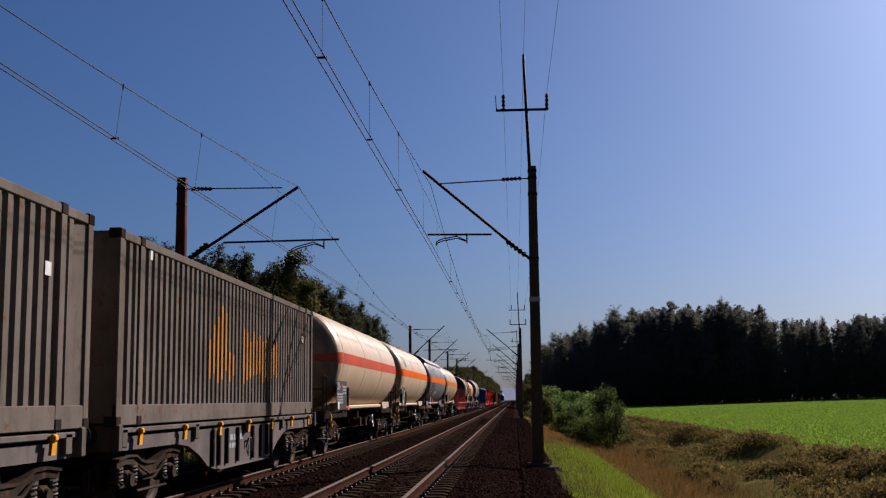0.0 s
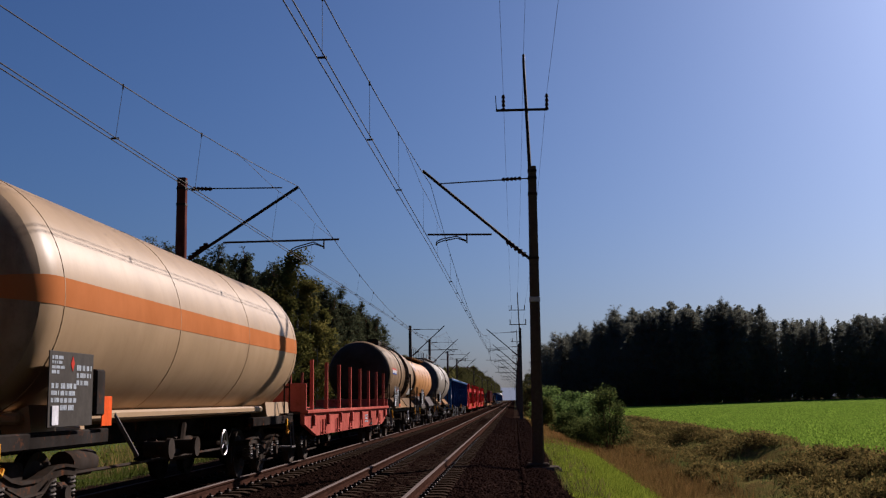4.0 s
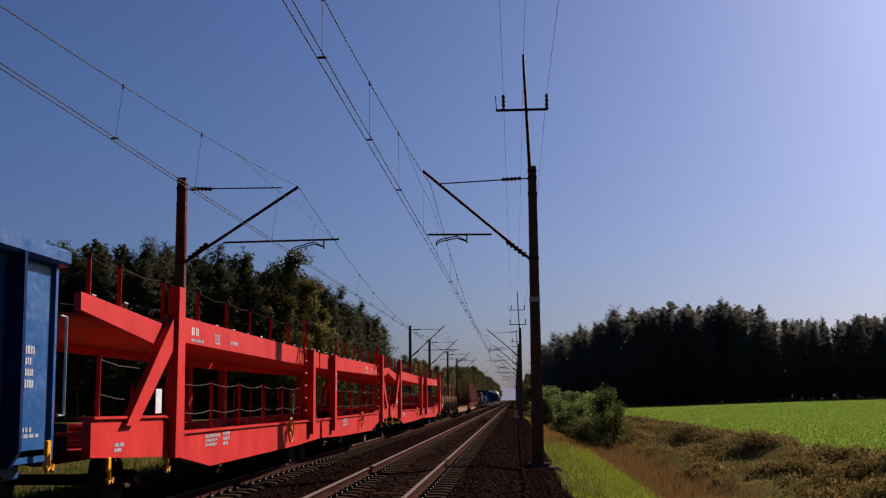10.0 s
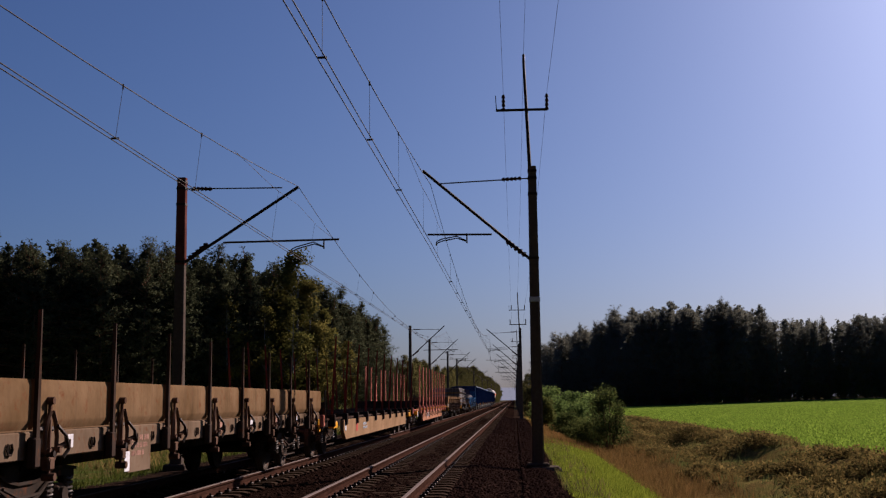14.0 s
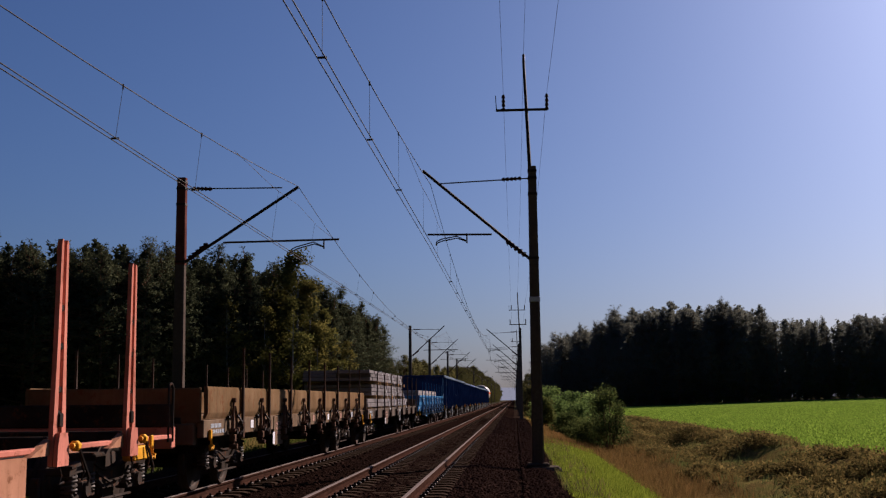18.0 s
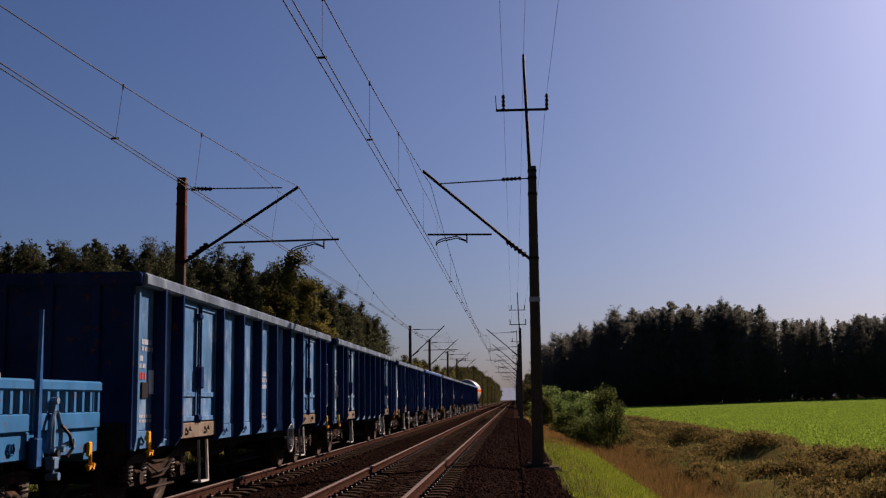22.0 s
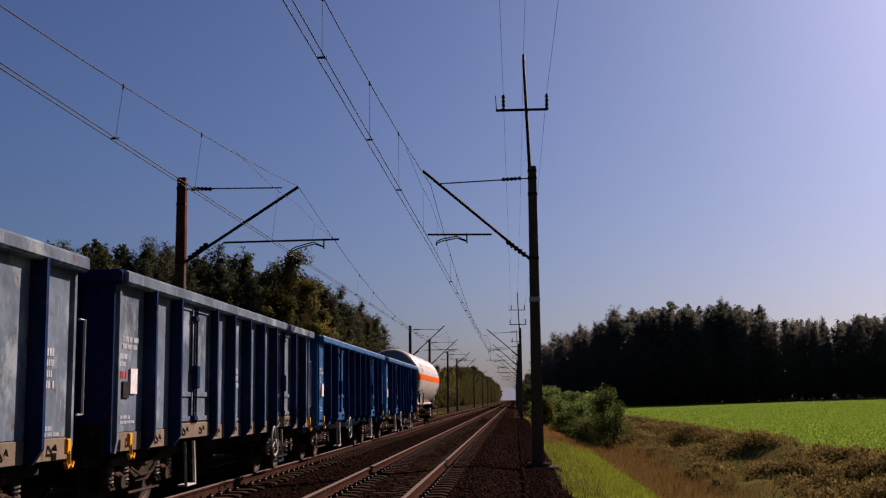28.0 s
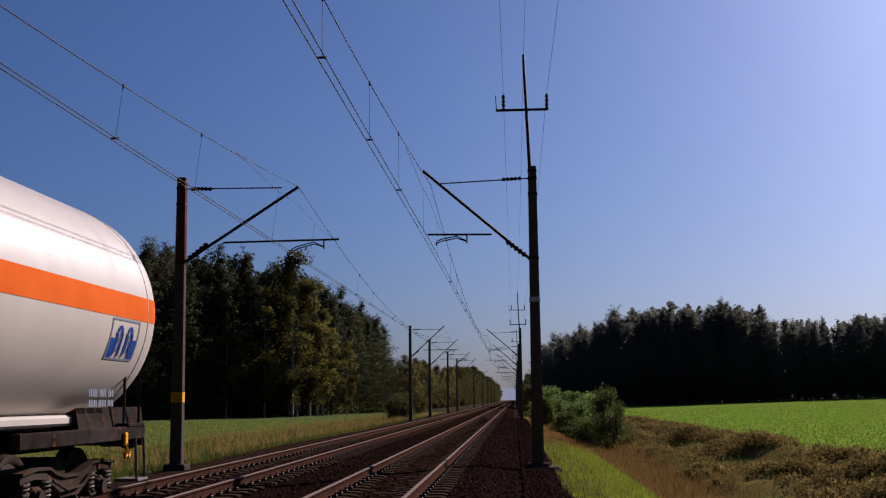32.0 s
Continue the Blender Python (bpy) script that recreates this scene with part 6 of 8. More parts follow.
def car_carrier(o0, o1, label, seed):
    """Two-deck car carrier in two short-coupled halves: lower trough, posts, upper deck, rope rails."""
    w, half, mid = wagon_thing("car_carrier", o0, o1, label, "car carrier", "car carriers")
    b = half - 0.35
    p1, m1, m2, p2 = -half + 3.32, -half + 13.75, -half + 16.9, -half + 27.4
    R = M_RED
    for side in (-1, 1):
        def xs(a, c):
            return (a, c) if side > 0 else (-c, -a)
        for y0, y1 in ((-b, m1 + 1.42), (m2 - 1.42, b)):
            o, q, e = (y0, y1, 1) if y0 < -9 else (y1, y0, -1)     # outer end over the axle, inner end at the joint
            lo = [(o, 1.26), (o + e * 2.6, 1.24), (o + e * 3.4, 1.00), (q, 0.98), (q, 0.56), (q - e * 3.0, 0.50), (o + e * 5.0, 0.47), (o + e * 3.2, 0.70), (o, 0.84)]
            part("lower_beam", Shape().prism(lo, 0, *xs(1.30, 1.40)), R, w)
            part("lower_flange", Shape().prism([(o, 1.262), (o + e * 2.6, 1.242), (o + e * 3.4, 1.002), (q, 0.982), (q, 1.012), (o + e * 3.4, 1.032), (o + e * 2.6, 1.272), (o, 1.292)], 0, *xs(1.22, 1.44)), R, w)
        up = [(-b - 0.3, 2.66), (p1 - 0.4, 2.50), (p1, 2.66), (m1 + 1.5, 2.60), (m1 + 1.5, 2.24), (p1, 2.30), (p1 - 0.4, 2.18), (-b - 0.3, 2.46)]
        part("upper_beam", Shape().prism(up, 0, *xs(1.28, 1.36)), R, w)
        up = [(b + 0.3, 2.66), (p2 + 0.4, 2.50), (p2, 2.66), (m2 - 1.5, 2.60), (m2 - 1.5, 2.24), (p2, 2.30), (p2 + 0.4, 2.18), (b + 0.3, 2.46)]
        part("upper_beam", Shape().prism(up, 0, *xs(1.28, 1.36)), R, w)
        for y, z, wd in ((p1, 3.02, 0.20), (p2, 3.02, 0.20), (m1, 2.62, 0.17), (m2, 2.62, 0.17)):
            part("post", Shape().prism([(y - wd, 0.70), (y + wd, 0.70), (y + wd * 0.7, z), (y - wd * 0.7, z)], 0, *xs(1.36, 1.52)), R, w)
        for y, d in ((p1, -1), (p2, 1)):
            part("brace", Shape().prism([(y + d * 0.12, 2.66), (y + d * 0.12, 2.22), (y + d * 1.62, 1.17), (y + d * 2.02, 1.17)], 0, *xs(1.38, 1.47)), R, w)
        for k in range(6):
            for y0, y1 in ((p1 + 0.6, m1 - 0.6), (m2 + 0.6, p2 - 0.6)):
                y = y0 + (y1 - y0) * k / 5
                part("rail_post", Shape().rod((side * 1.28, y, 0.8), (side * 1.28, y, 1.78), 0.028, n=6), R, w)
        for y0, y1 in ((p1 + 0.6, m1 - 0.6), (m2 + 0.6, p2 - 0.6)):
            for z, x in ((1.32, 1.28), (1.74, 1.28)):
                rope = Shape()
                for k in range(5):
                    a, c = y0 + (y1 - y0) * k / 5, y0 + (y1 - y0) * (k + 1) / 5
                    rope.pipe([(side * x, a + (c - a) * q, z - 0.05 * math.sin(math.pi * q)) for q in (0, 0.25, 0.5, 0.75, 1)], 0.006, 4)
                part("rope_rail", rope, M_FRAME_GREY, w, "sagging wire rope rail")
        for e in (-1, 1):
            tops = [e * (half - 0.51)] + [e * (half - 1.52 - 1.735 * k) for k in range(7)]
            rope = Shape()
            for y in tops:
                part("rail_post", Shape().rod((side * 1.26, y, 2.44), (side * 1.26, y, 3.13), 0.03, n=6), R, w)
                part("rope_clamp", Shape().box(side * 1.26 - 0.035, side * 1.26 + 0.035, y - 0.04, y + 0.04, 3.09, 3.15, 0.008), M_FRAME_DARK, w)
            for a, c in zip(tops, tops[1:]):
                rope.pipe([(side * 1.26, a + (c - a) * q, 3.12 - 0.06 * math.sin(math.pi * q)) for q in (0, 0.25, 0.5, 0.75, 1)], 0.009, 4)
            part("rope_rail", rope, M_FRAME_DARK, w, "sagging wire rope rail")
        for z in (1.55, 1.95):
            part("rope_rail", Shape().pipe([(side * 1.28, -b + 0.5, z), (side * 1.30, -b + 1.1, z - 0.06), (side * 1.34, p1 - 1.2 if z < 1.8 else p1 - 0.9, z - 0.08)], 0.006, 4), M_FRAME_GREY, w)
        for y in (-b + 0.5, b - 0.5):
            part("rail_post", Shape().rod((side * 1.28, y, 1.16), (side * 1.28, y, 2.0), 0.028, n=6), R, w)
    for y0, y1, z in ((-b + 3.2, m1 + 1.4, 0.76), (m2 - 1.4, b - 3.2, 0.76), (-b, -b + 3.1, 1.08), (b - 3.1, b, 1.08)):
        part("lower_deck", Shape().box(-1.28, 1.28, y0, y1, z, z + 0.04, 0.005), R, w)
        for k in range(8):
            y = y0 + 0.6 + k * (y1 - y0 - 1.2) / 7
            part("deck_rib", Shape().box(-1.25, 1.25, y - 0.08, y + 0.08, z + 0.045, z + 0.10, 0.015), R, w)
    for y0, y1 in ((-b - 0.1, m1 + 1.5), (m2 - 1.5, b + 0.1)):
        part("upper_deck", Shape().box(-1.28, 1.28, y0, y1, 2.40, 2.45, 0.008), R, w)
        for k in range(14):
            y = y0 + 0.4 + k * (y1 - y0 - 0.8) / 13
            part("cleat", Shape().pipe([(1.2, y, 2.62), (1.24, y + 0.02, 2.68), (1.24, y + 0.14, 2.68), (1.2, y + 0.16, 2.62)], 0.014, 5), M_STEEL, w)
    for y in (m1 - 0.3, p2 - 0.5):
        ladder(w, "ladder", (1.44, y - 0.22, 1.1), (1.44, y - 0.22, 2.75), (0, -0.34, 0), 6, R, 0.022)
        part("ladder_rail", arch((1.42, y - 0.2, 2.6), (1.42, y - 0.2, 3.0), 3.3, 0.022).pipe([(1.42, y - 0.55, 2.6), (1.42, y - 0.55, 3.25)], 0.022), R, w)
    for y in (b - 0.4,):
        part("end_rail", Shape().pipe([(1.3, y - 0.2, 1.16), (1.3, y - 0.2, 1.95), (1.3, y - 0.1, 2.02), (1.3, y + 0.15, 2.02), (1.3, y + 0.2, 1.9), (1.3, y + 0.2, 1.62), (1.3, y + 0.1, 1.5), (1.3, y + 0.1, 1.16)], 0.022), R, w)
    for y in (-b + 2.3, m1 + 0.9, m2 - 0.9, b - 2.3):
        wheelset(w, y, mid)
        for rz in (0, 180):
            placed("axle_box", stored("axle_box", axle_box_mesh), w, 0, y, 0, rz)
    hand_wheel(w, 1.5, m1 - 2.6, 0.86, M_YELLOW, 0.24)
    hand_wheel(w, 1.5, m2 + 5.2, 0.86, M_YELLOW, 0.24)
    slab(w, "yellow_sign", 1.402, m1 - 2.2, m1 - 1.9, 0.8, 1.0, M_YELLOW, "small yellow sign", 0.004)
    slab(w, "card", 1.402, p1 - 0.75, p1 - 0.5, 1.3, 1.62, M_STRAP, "white waybill card", 0.01)
    for y in (-b + 0.6, b - 0.6, p1 - 0.2, p2 + 0.3):
        rope_hook(w, 1.38, y, 0.66)
    lettering(w, 1.403, p1 + 1.7, p1 + 2.6, 0.76, 0.96, 3, seed)
    lettering(w, 1.403, p1 + 2.75, p1 + 3.2, 0.74, 0.98, 3, seed + 6)
    lettering(w, 1.403, -b + 0.75, -b + 1.15, 0.86, 0.98, 2, seed + 1)
    lettering(w, 1.403, m2 + 2.0, m2 + 2.9, 0.76, 0.96, 3, seed + 2)
    for y in (p1 + 1.0, m2 + 7.0):
        lettering(w, 1.363, y, y + 0.42, 2.40, 2.56, 1, seed + 3, M_WPAINT, "white company lettering drawn as bars")
        lettering(w, 1.363, y, y + 0.75, 2.32, 2.38, 1, seed + 9)
        lettering(w, 1.363, y + 1.3, y + 1.65, 2.34, 2.52, 3, seed + 4)
        lettering(w, 1.363, y + 2.3, y + 2.9, 2.38, 2.46, 1, seed + 7)
    for y in (m1 - 1.0, p2 - 1.2):
        part("warning_triangle", Shape().prism([(y, 2.34), (y + 0.16, 2.34), (y + 0.08, 2.5)], 0, 1.362, 1.366), M_YELLOW, w, "yellow warning triangle")
    lettering(w, 1.522, m2 - 0.07, m2 + 0.07, 1.7, 2.15, 8, seed + 5)
    draw_gear(w, b - 0.25)


car_carrier(179.75, 210.15, "red two-deck car carrier, empty, with wire rope rails", 201)
car_carrier(210.15, 240.4, "red two-deck car carrier, empty, with wire rope rails", 202)


def drop_side(o0, o1, label, seed, board, frame, stake_mat, slotted=False, stake_top=2.36, boards=True, first=1.8, pitch=2.08, hinge_off=0.33, hinge_mat=None):
    """Bogie flat wagon with hinged drop sides, tapered stanchions and hinge gear beside each of them."""
    w, half, mid = wagon_thing("drop_side_wagon", o0, o1, label, "wagon", "drop-side wagons")
    b = half - 0.62
    ys = [-b] + [-b + first + k * pitch for k in range(8)] + [b]
    for side in (-1, 1):
        def xs(a, c):
            return (a, c) if side > 0 else (-c, -a)
        part("solebar", Shape().box(*xs(1.28, 1.385), -b, b, 0.84 if not boards else 0.90, 1.17, 0.012), frame, w)
        for k, (y0, y1) in enumerate(zip(ys, ys[1:])):
            if boards and not slotted:
                poly = [(1.35, 1.19), (1.39, 1.19), (1.425, 1.26), (1.43, 1.29), (1.43, 1.62), (1.415, 1.68), (1.36, 1.68), (1.37, 1.30)]
                bd = Shape().prism([(side * u, z) for u, z in poly], 1, y0 + 0.06, y1 - 0.06)
                part("drop_side", bd, board, w)
            if boards and slotted:
                bdo = part("drop_side", Shape().box(*xs(1.38, 1.43), y0 + 0.05, y1 - 0.05, 1.17, 1.345, 0.012), board, w)
                part("top_bar", Shape().box(*xs(1.37, 1.45), y0 + 0.05, y1 - 0.05, 1.565, 1.68, 0.02), board, bdo)
                n = max(3, int((y1 - y0) / 0.225))
                for q in range(n + 1):
                    y = y0 + 0.10 + q * (y1 - y0 - 0.20) / n
                    part("slat", Shape().box(*xs(1.385, 1.428), y - 0.04, y + 0.04, 1.34, 1.57, 0.01), board, bdo)
                if k in (1, 4, 6):
                    pl = part("sign_panel", Shape().box(*xs(1.43, 1.436), y0 + 0.45, y0 + 1.45, 1.20, 1.62, 0.002), board, bdo)
                    if side > 0:
                        lettering(pl, 1.437, y0 + 0.5, y0 + 1.4, 1.36, 1.56, 2, seed + k)
            if 0 < k < len(ys) - 1:
                y = ys[k]
                st = Shape().prism([(y - 0.042, 0.84), (y + 0.042, 0.84), (y + 0.030, 1.75), (y + 0.016, 2.0), (y + 0.010, stake_top), (y - 0.010, stake_top), (y - 0.016, 2.0), (y - 0.030, 1.75)], 0, *xs(1.445, 1.485))
                st.box(*xs(1.40, 1.49), y - 0.075, y + 0.075, 0.82, 1.12, 0.02)
                sp = part("stanchion", st, stake_mat, w)
                if not boards:
                    x = side * 1.48
                    part("stake_hook", Shape().pipe([(x, y, stake_top - 0.03), (x, y, stake_top + 0.05), (x, y + 0.03, stake_top + 0.09), (x, y + 0.08, stake_top + 0.08), (x, y + 0.10, stake_top + 0.03)], 0.014, 5), stake_mat, sp)
                    continue
                yh = y + hinge_off
                h = Shape()
                # central latch bar with a knob, two bowed arms like tongs, bolts and a stub to the side
                h.box(*xs(1.44, 1.475), yh - 0.022, yh + 0.022, 0.72, 1.46, 0.008)
                h.rod((side * 1.43, yh, 1.47), (side * 1.50, yh, 1.47), 0.038, n=8)
                for way in (-1, 1):
                    arm = [(0.03, 1.36), (0.10, 1.26), (0.145, 1.12), (0.14, 1.00), (0.085, 0.90), (0.03, 0.86)]
                    h.pipe([(side * 1.475, yh + way * u, z) for u, z in arm], 0.024, 6)
                    h.rod((side * 1.42, yh + way * 0.12, 0.98), (side * 1.53, yh + way * 0.12, 0.98), 0.03, n=7)
                h.box(*xs(1.40, 1.50), yh - 0.07, yh + 0.07, 0.78, 0.92, 0.02)
                h.rod((side * 1.40, yh, 0.72), (side * 1.53, yh, 0.72), 0.042, n=8)
                h.rod((side * 1.48, yh + 0.13, 1.00), (side * 1.53, yh + 0.30, 1.05), 0.024, n=6)
                h.rod((side * 1.53, yh + 0.30, 1.08), (side * 1.53, yh + 0.30, 0.99), 0.032, n=6)
                hp = part("hinge", h, hinge_mat or stake_mat, w)
                pin = Shape().rod((side * 1.40, yh - 0.16, 1.19), (side * 1.40, yh + 0.2, 1.19), 0.03, n=6).pipe([(side * 1.50, yh + 0.10, 1.22), (side * 1.54, yh + 0.22, 1.12), (side * 1.54, yh + 0.30, 0.98), (side * 1.52, yh + 0.20, 0.90)], 0.02, 5).rod((side * 1.42, yh - 0.1, 0.95), (side * 1.56, yh - 0.1, 0.95), 0.035, n=7)
                part("hinge_pin", pin, M_IRON, hp)
                part("rope_ring", Shape().pipe([(side * 1.40, y - 0.42 + 0.06 * math.cos(a), 1.02 + 0.06 * math.sin(a)) for a in (2.2, 3.2, 4.2, 5.2, 6.2, 7.2)], 0.013, 5), stake_mat, w)
    part("floor", Shape().box(-1.30, 1.30, -b, b, 1.06, 1.12, 0.01), M_BOARD, w)
    part("centre_sill", Shape().box(-0.32, 0.32, -b, b, 0.66, 1.06, 0.02), M_FRAME_DARK, w)
    for end in (-1, 1):
        part("end_flap", Shape().box(-1.34, 1.34, end * b - 0.04, end * b + 0.04, 1.13, 1.66 if boards else 1.5, 0.015), board if boards else frame, w)
        part("headstock", Shape().box(-1.26, 1.26, end * b - 0.09, end * b + 0.09, 0.8, 1.12, 0.02), frame, w)
        bogie(w, end * (b - 2.4), mid)
        rope_hook(w, 1.40, end * (b - 0.3), 0.86)
    for x, y0, y1 in ((1.388, ys[2] + 0.75, ys[2] + 1.6),):
        pl = slab(w, "data_plate", x, y0, y1, 0.60, 1.16, frame, "riveted data plate below the frame", 0.012)
        lettering(pl, x + 0.013, y0 + 0.12, y1 - 0.1, 0.78, 1.06, 3, seed, M_NOTICE, "faded stencilled lettering, unreadable")
        slab(pl, "card", x + 0.013, y0 - 0.14, y0 + 0.04, 0.62, 0.86, M_STRAP, "white waybill card", 0.008)
    lettering(w, 1.387, -b + 0.4, -b + 1.2, 0.94, 1.12, 2, seed + 20)
    for k in (1, 2, 4, 5, 6, 7):
        y = ys[k] + 0.9
        m = (M_NOTICE, M_STRAP, M_NOTICE, M_STENCIL)[k % 4]
        if boards and not slotted and k != 2:
            nt_ = slab(w, "notice", 1.388, y, y + 0.22, 0.98, 1.12, m, "pale notice on the frame", 0.004)
    if seed > 302:
        hand_wheel(w, 1.46, ys[4] + 0.9, 0.86, M_HANDRAIL, 0.2)
    draw_gear(w, b)
    return w, half, mid


drop_side(240.25, 259.7, "brown drop-side wagon with tall dark stanchions", 301, M_BOARD, M_FRAME_BROWN, M_STANCHION, hinge_mat=M_HINGE)
drop_side(310.75, 330.05, "brown drop-side wagon with tall stanchions and pale notices", 302, M_BOARD, M_FRAME_BROWN, M_STANCHION, first=2.15, hinge_off=-0.62, hinge_mat=M_HINGE)
drop_side(330.05, 349.2, "grey stake wagon carrying stacked slabs", 303, M_FRAME_BROWN, M_FRAME_DUSK, M_STANCHION, boards=False, stake_top=2.35, first=1.85, pitch=2.16)
drop_side(349.2, 368.4, "light blue slatted drop-side wagon with tall stanchions", 304, M_SKYBLUE, M_SKYBLUE, M_BLUE, True, first=1.6, hinge_off=0.4, hinge_mat=M_BLUE_PALE)


def timber_wagon(o0, o1, label, seed, twin, ys, top, mat, beam):
    """Long skeleton wagon with rows of stakes and a deep middle sill."""
    w, half, mid = wagon_thing("timber_wagon", o0, o1, label, "wagon", "stake wagons")
    b = half - 0.62
    q0, q1 = beam[0] - mid, beam[1] - mid
    for side in (-1, 1):
        def xs(a, c):
            return (a, c) if side > 0 else (-c, -a)
        part("deep_sill", Shape().prism([(q0, 0.92), (q1, 0.92), (q1, 0.44), (q0 + 0.4, 0.38), (q0, 0.62)], 0, *xs(1.26, 1.36)), M_SILL if twin else M_SADDLE, w)
        part("edge_rail", Shape().box(*xs(1.18, 1.30), -b, b, 0.94, 1.00, 0.01), mat if twin else M_STANCHION, w)
        for y in ys:
            y -= mid
            if twin:
                for dy in (-1, 1):
                    o = y + dy * 0.16
                    poly = [(o, 0.80), (o, 1.22), (y + dy * 0.145, 1.5), (y + dy * 0.115, 2.1), (y + dy * 0.095, top - 0.06), (y + dy * 0.075, top), (y + dy * 0.05, top), (y + dy * 0.04, top - 0.06), (y + dy * 0.045, 2.1), (y + dy * 0.055, 1.22), (y + dy * 0.055, 0.80)]
                    part("stake", Shape().prism(poly, 0, *xs(1.33, 1.38)), mat, w)
                part("stake_foot", Shape().prism([(y - 0.15, 0.80), (y + 0.15, 0.80), (y + 0.14, 1.0), (y + 0.10, 1.14), (y - 0.10, 1.14), (y - 0.14, 1.0)], 0, *xs(1.385, 1.43)), mat, w)
                part("gusset", Shape().prism([(y - 0.62, 0.915), (y + 0.62, 0.915), (y + 0.14, 1.08), (y - 0.14, 1.08)], 0, *xs(1.27, 1.35)), M_SILL, w)
                for z in (1.3, 1.55, 2.0, 2.4):
                    part("spacer", Shape().box(*xs(1.31, 1.37), y - 0.045, y + 0.045, z, z + 0.07, 0.01), M_FRAME_DARK, w)
                part("bolt_plate", Shape().box(*xs(1.38, 1.40), y - 0.05, y + 0.05, 1.2, 1.34, 0.01), M_FRAME_DARK, w)
                wn_ = part("winch", Shape().box(*xs(1.40, 1.50), y + 0.20, y + 0.33, 0.94, 1.05, 0.03).rod((side * 1.45, y + 0.16, 1.0), (side * 1.45, y + 0.38, 1.0), 0.03, n=8), M_YELLOW, w, "yellow strap winch")
                part("strap_rod", Shape().pipe([(side * 1.46, y + 0.36, 0.96), (side * 1.46, y + 0.66, 0.64), (side * 1.46, y + 0.60, 0.56)], 0.016, 5), M_FRAME_DARK, wn_)
                for dy in (0.0, 0.62):
                    part("ring", Shape().pipe([(side * 1.38, y + dy - 0.04, 0.90), (side * 1.40, y + dy + 0.04, 0.70), (side * 1.40, y + dy - 0.03, 0.62), (side * 1.40, y + dy + 0.10, 0.63)], 0.013, 5), M_FRAME_DARK, w)
            else:
                s = Shape()
                s.rod((side * 1.32, y, 0.85), (side * 1.44, y, top), 0.042, 0.022, 6)
                part("stake", s, M_STAKE_RED, w)
                part("stake_foot", Shape().box(*xs(1.24, 1.42), y - 0.11, y + 0.11, 0.78, 1.10, 0.02), M_FRAME_DARK, w)
    for y in ys:
        part("bolster", Shape().box(-1.26, 1.26, y - mid - 0.09, y - mid + 0.09, 0.94, 1.10, 0.02), M_FRAME_DARK, w)
    part("centre_sill", Shape().box(-0.35, 0.35, -b, b, 0.62, 0.94, 0.02), M_FRAME_DARK, w)
    for end in (-1, 1):
        bogie(w, end * (b - 1.9), mid)
        part("headstock", Shape().box(-1.3, 1.3, end * b - 0.1, end * b + 0.1, 0.8, 1.1, 0.02), mat, w)
        part("bulkhead", Shape().box(-1.3, 1.3, end * (b - 0.06) - 0.04, end * (b - 0.06) + 0.04, 1.1, 1.42, 0.015), M_FRAME_DARK, w)
        part("yellow_box", Shape().box(1.2, 1.36, end * (b - 1.5) - 0.3, end * (b - 1.5) + 0.3, 0.72, 0.9, 0.02), M_YELLOW, w)
        rope_hook(w, 1.33, end * (b - 1.1), 0.86)
        part("end_rail", arch((1.3, end * (b - 0.25), 0.9), (1.3, end * (b - 0.05), 0.9), 1.7), M_FRAME_DARK, w)
    slab(w, "card", 1.362, q0 + 0.2 if not twin else -b + 1.4, q0 + 0.42 if not twin else -b + 1.62, 0.62, 0.86, M_STRAP, "white waybill card", 0.008)
    slab(w, "notice", 1.362, q0 + 2.4, q0 + 2.8, 0.55, 0.85, M_NOTICE if twin else M_RED_OLD, "faded notice", 0.004)
    if twin:
        sign = Shape()
        for y0, y1, z0, z1 in ((3.0, 3.5, 0.5, 0.53), (3.0, 3.5, 0.85, 0.88), (3.0, 3.03, 0.53, 0.85), (3.47, 3.5, 0.53, 0.85), (3.1, 3.2, 0.6, 0.78), (3.28, 3.38, 0.6, 0.78)):
            sign.box(1.362, 1.366, q0 + y0, q0 + y1, z0, z1, 0.001)
        part("company_sign", sign, M_STENCIL, w, "worn pale company sign drawn as plain shapes")
    lettering(w, 1.363, q0 + 4.0, q0 + 5.0, 0.56, 0.8, 2, seed)
    draw_gear(w, b)
    return w


timber_wagon(259.7, 285.0, "long timber wagon with single dark red stakes leaning outwards", 401, False, [261.3 + 2.235 * k for k in range(11)], 3.12, M_PINK, (263.2, 281.0))
timber_wagon(285.0, 310.75, "long pinkish-red timber wagon with twin stakes", 402, True, [288.4 + 2.19 * k for k in range(10)], 3.16, M_PINK, (290.0, 305.2))


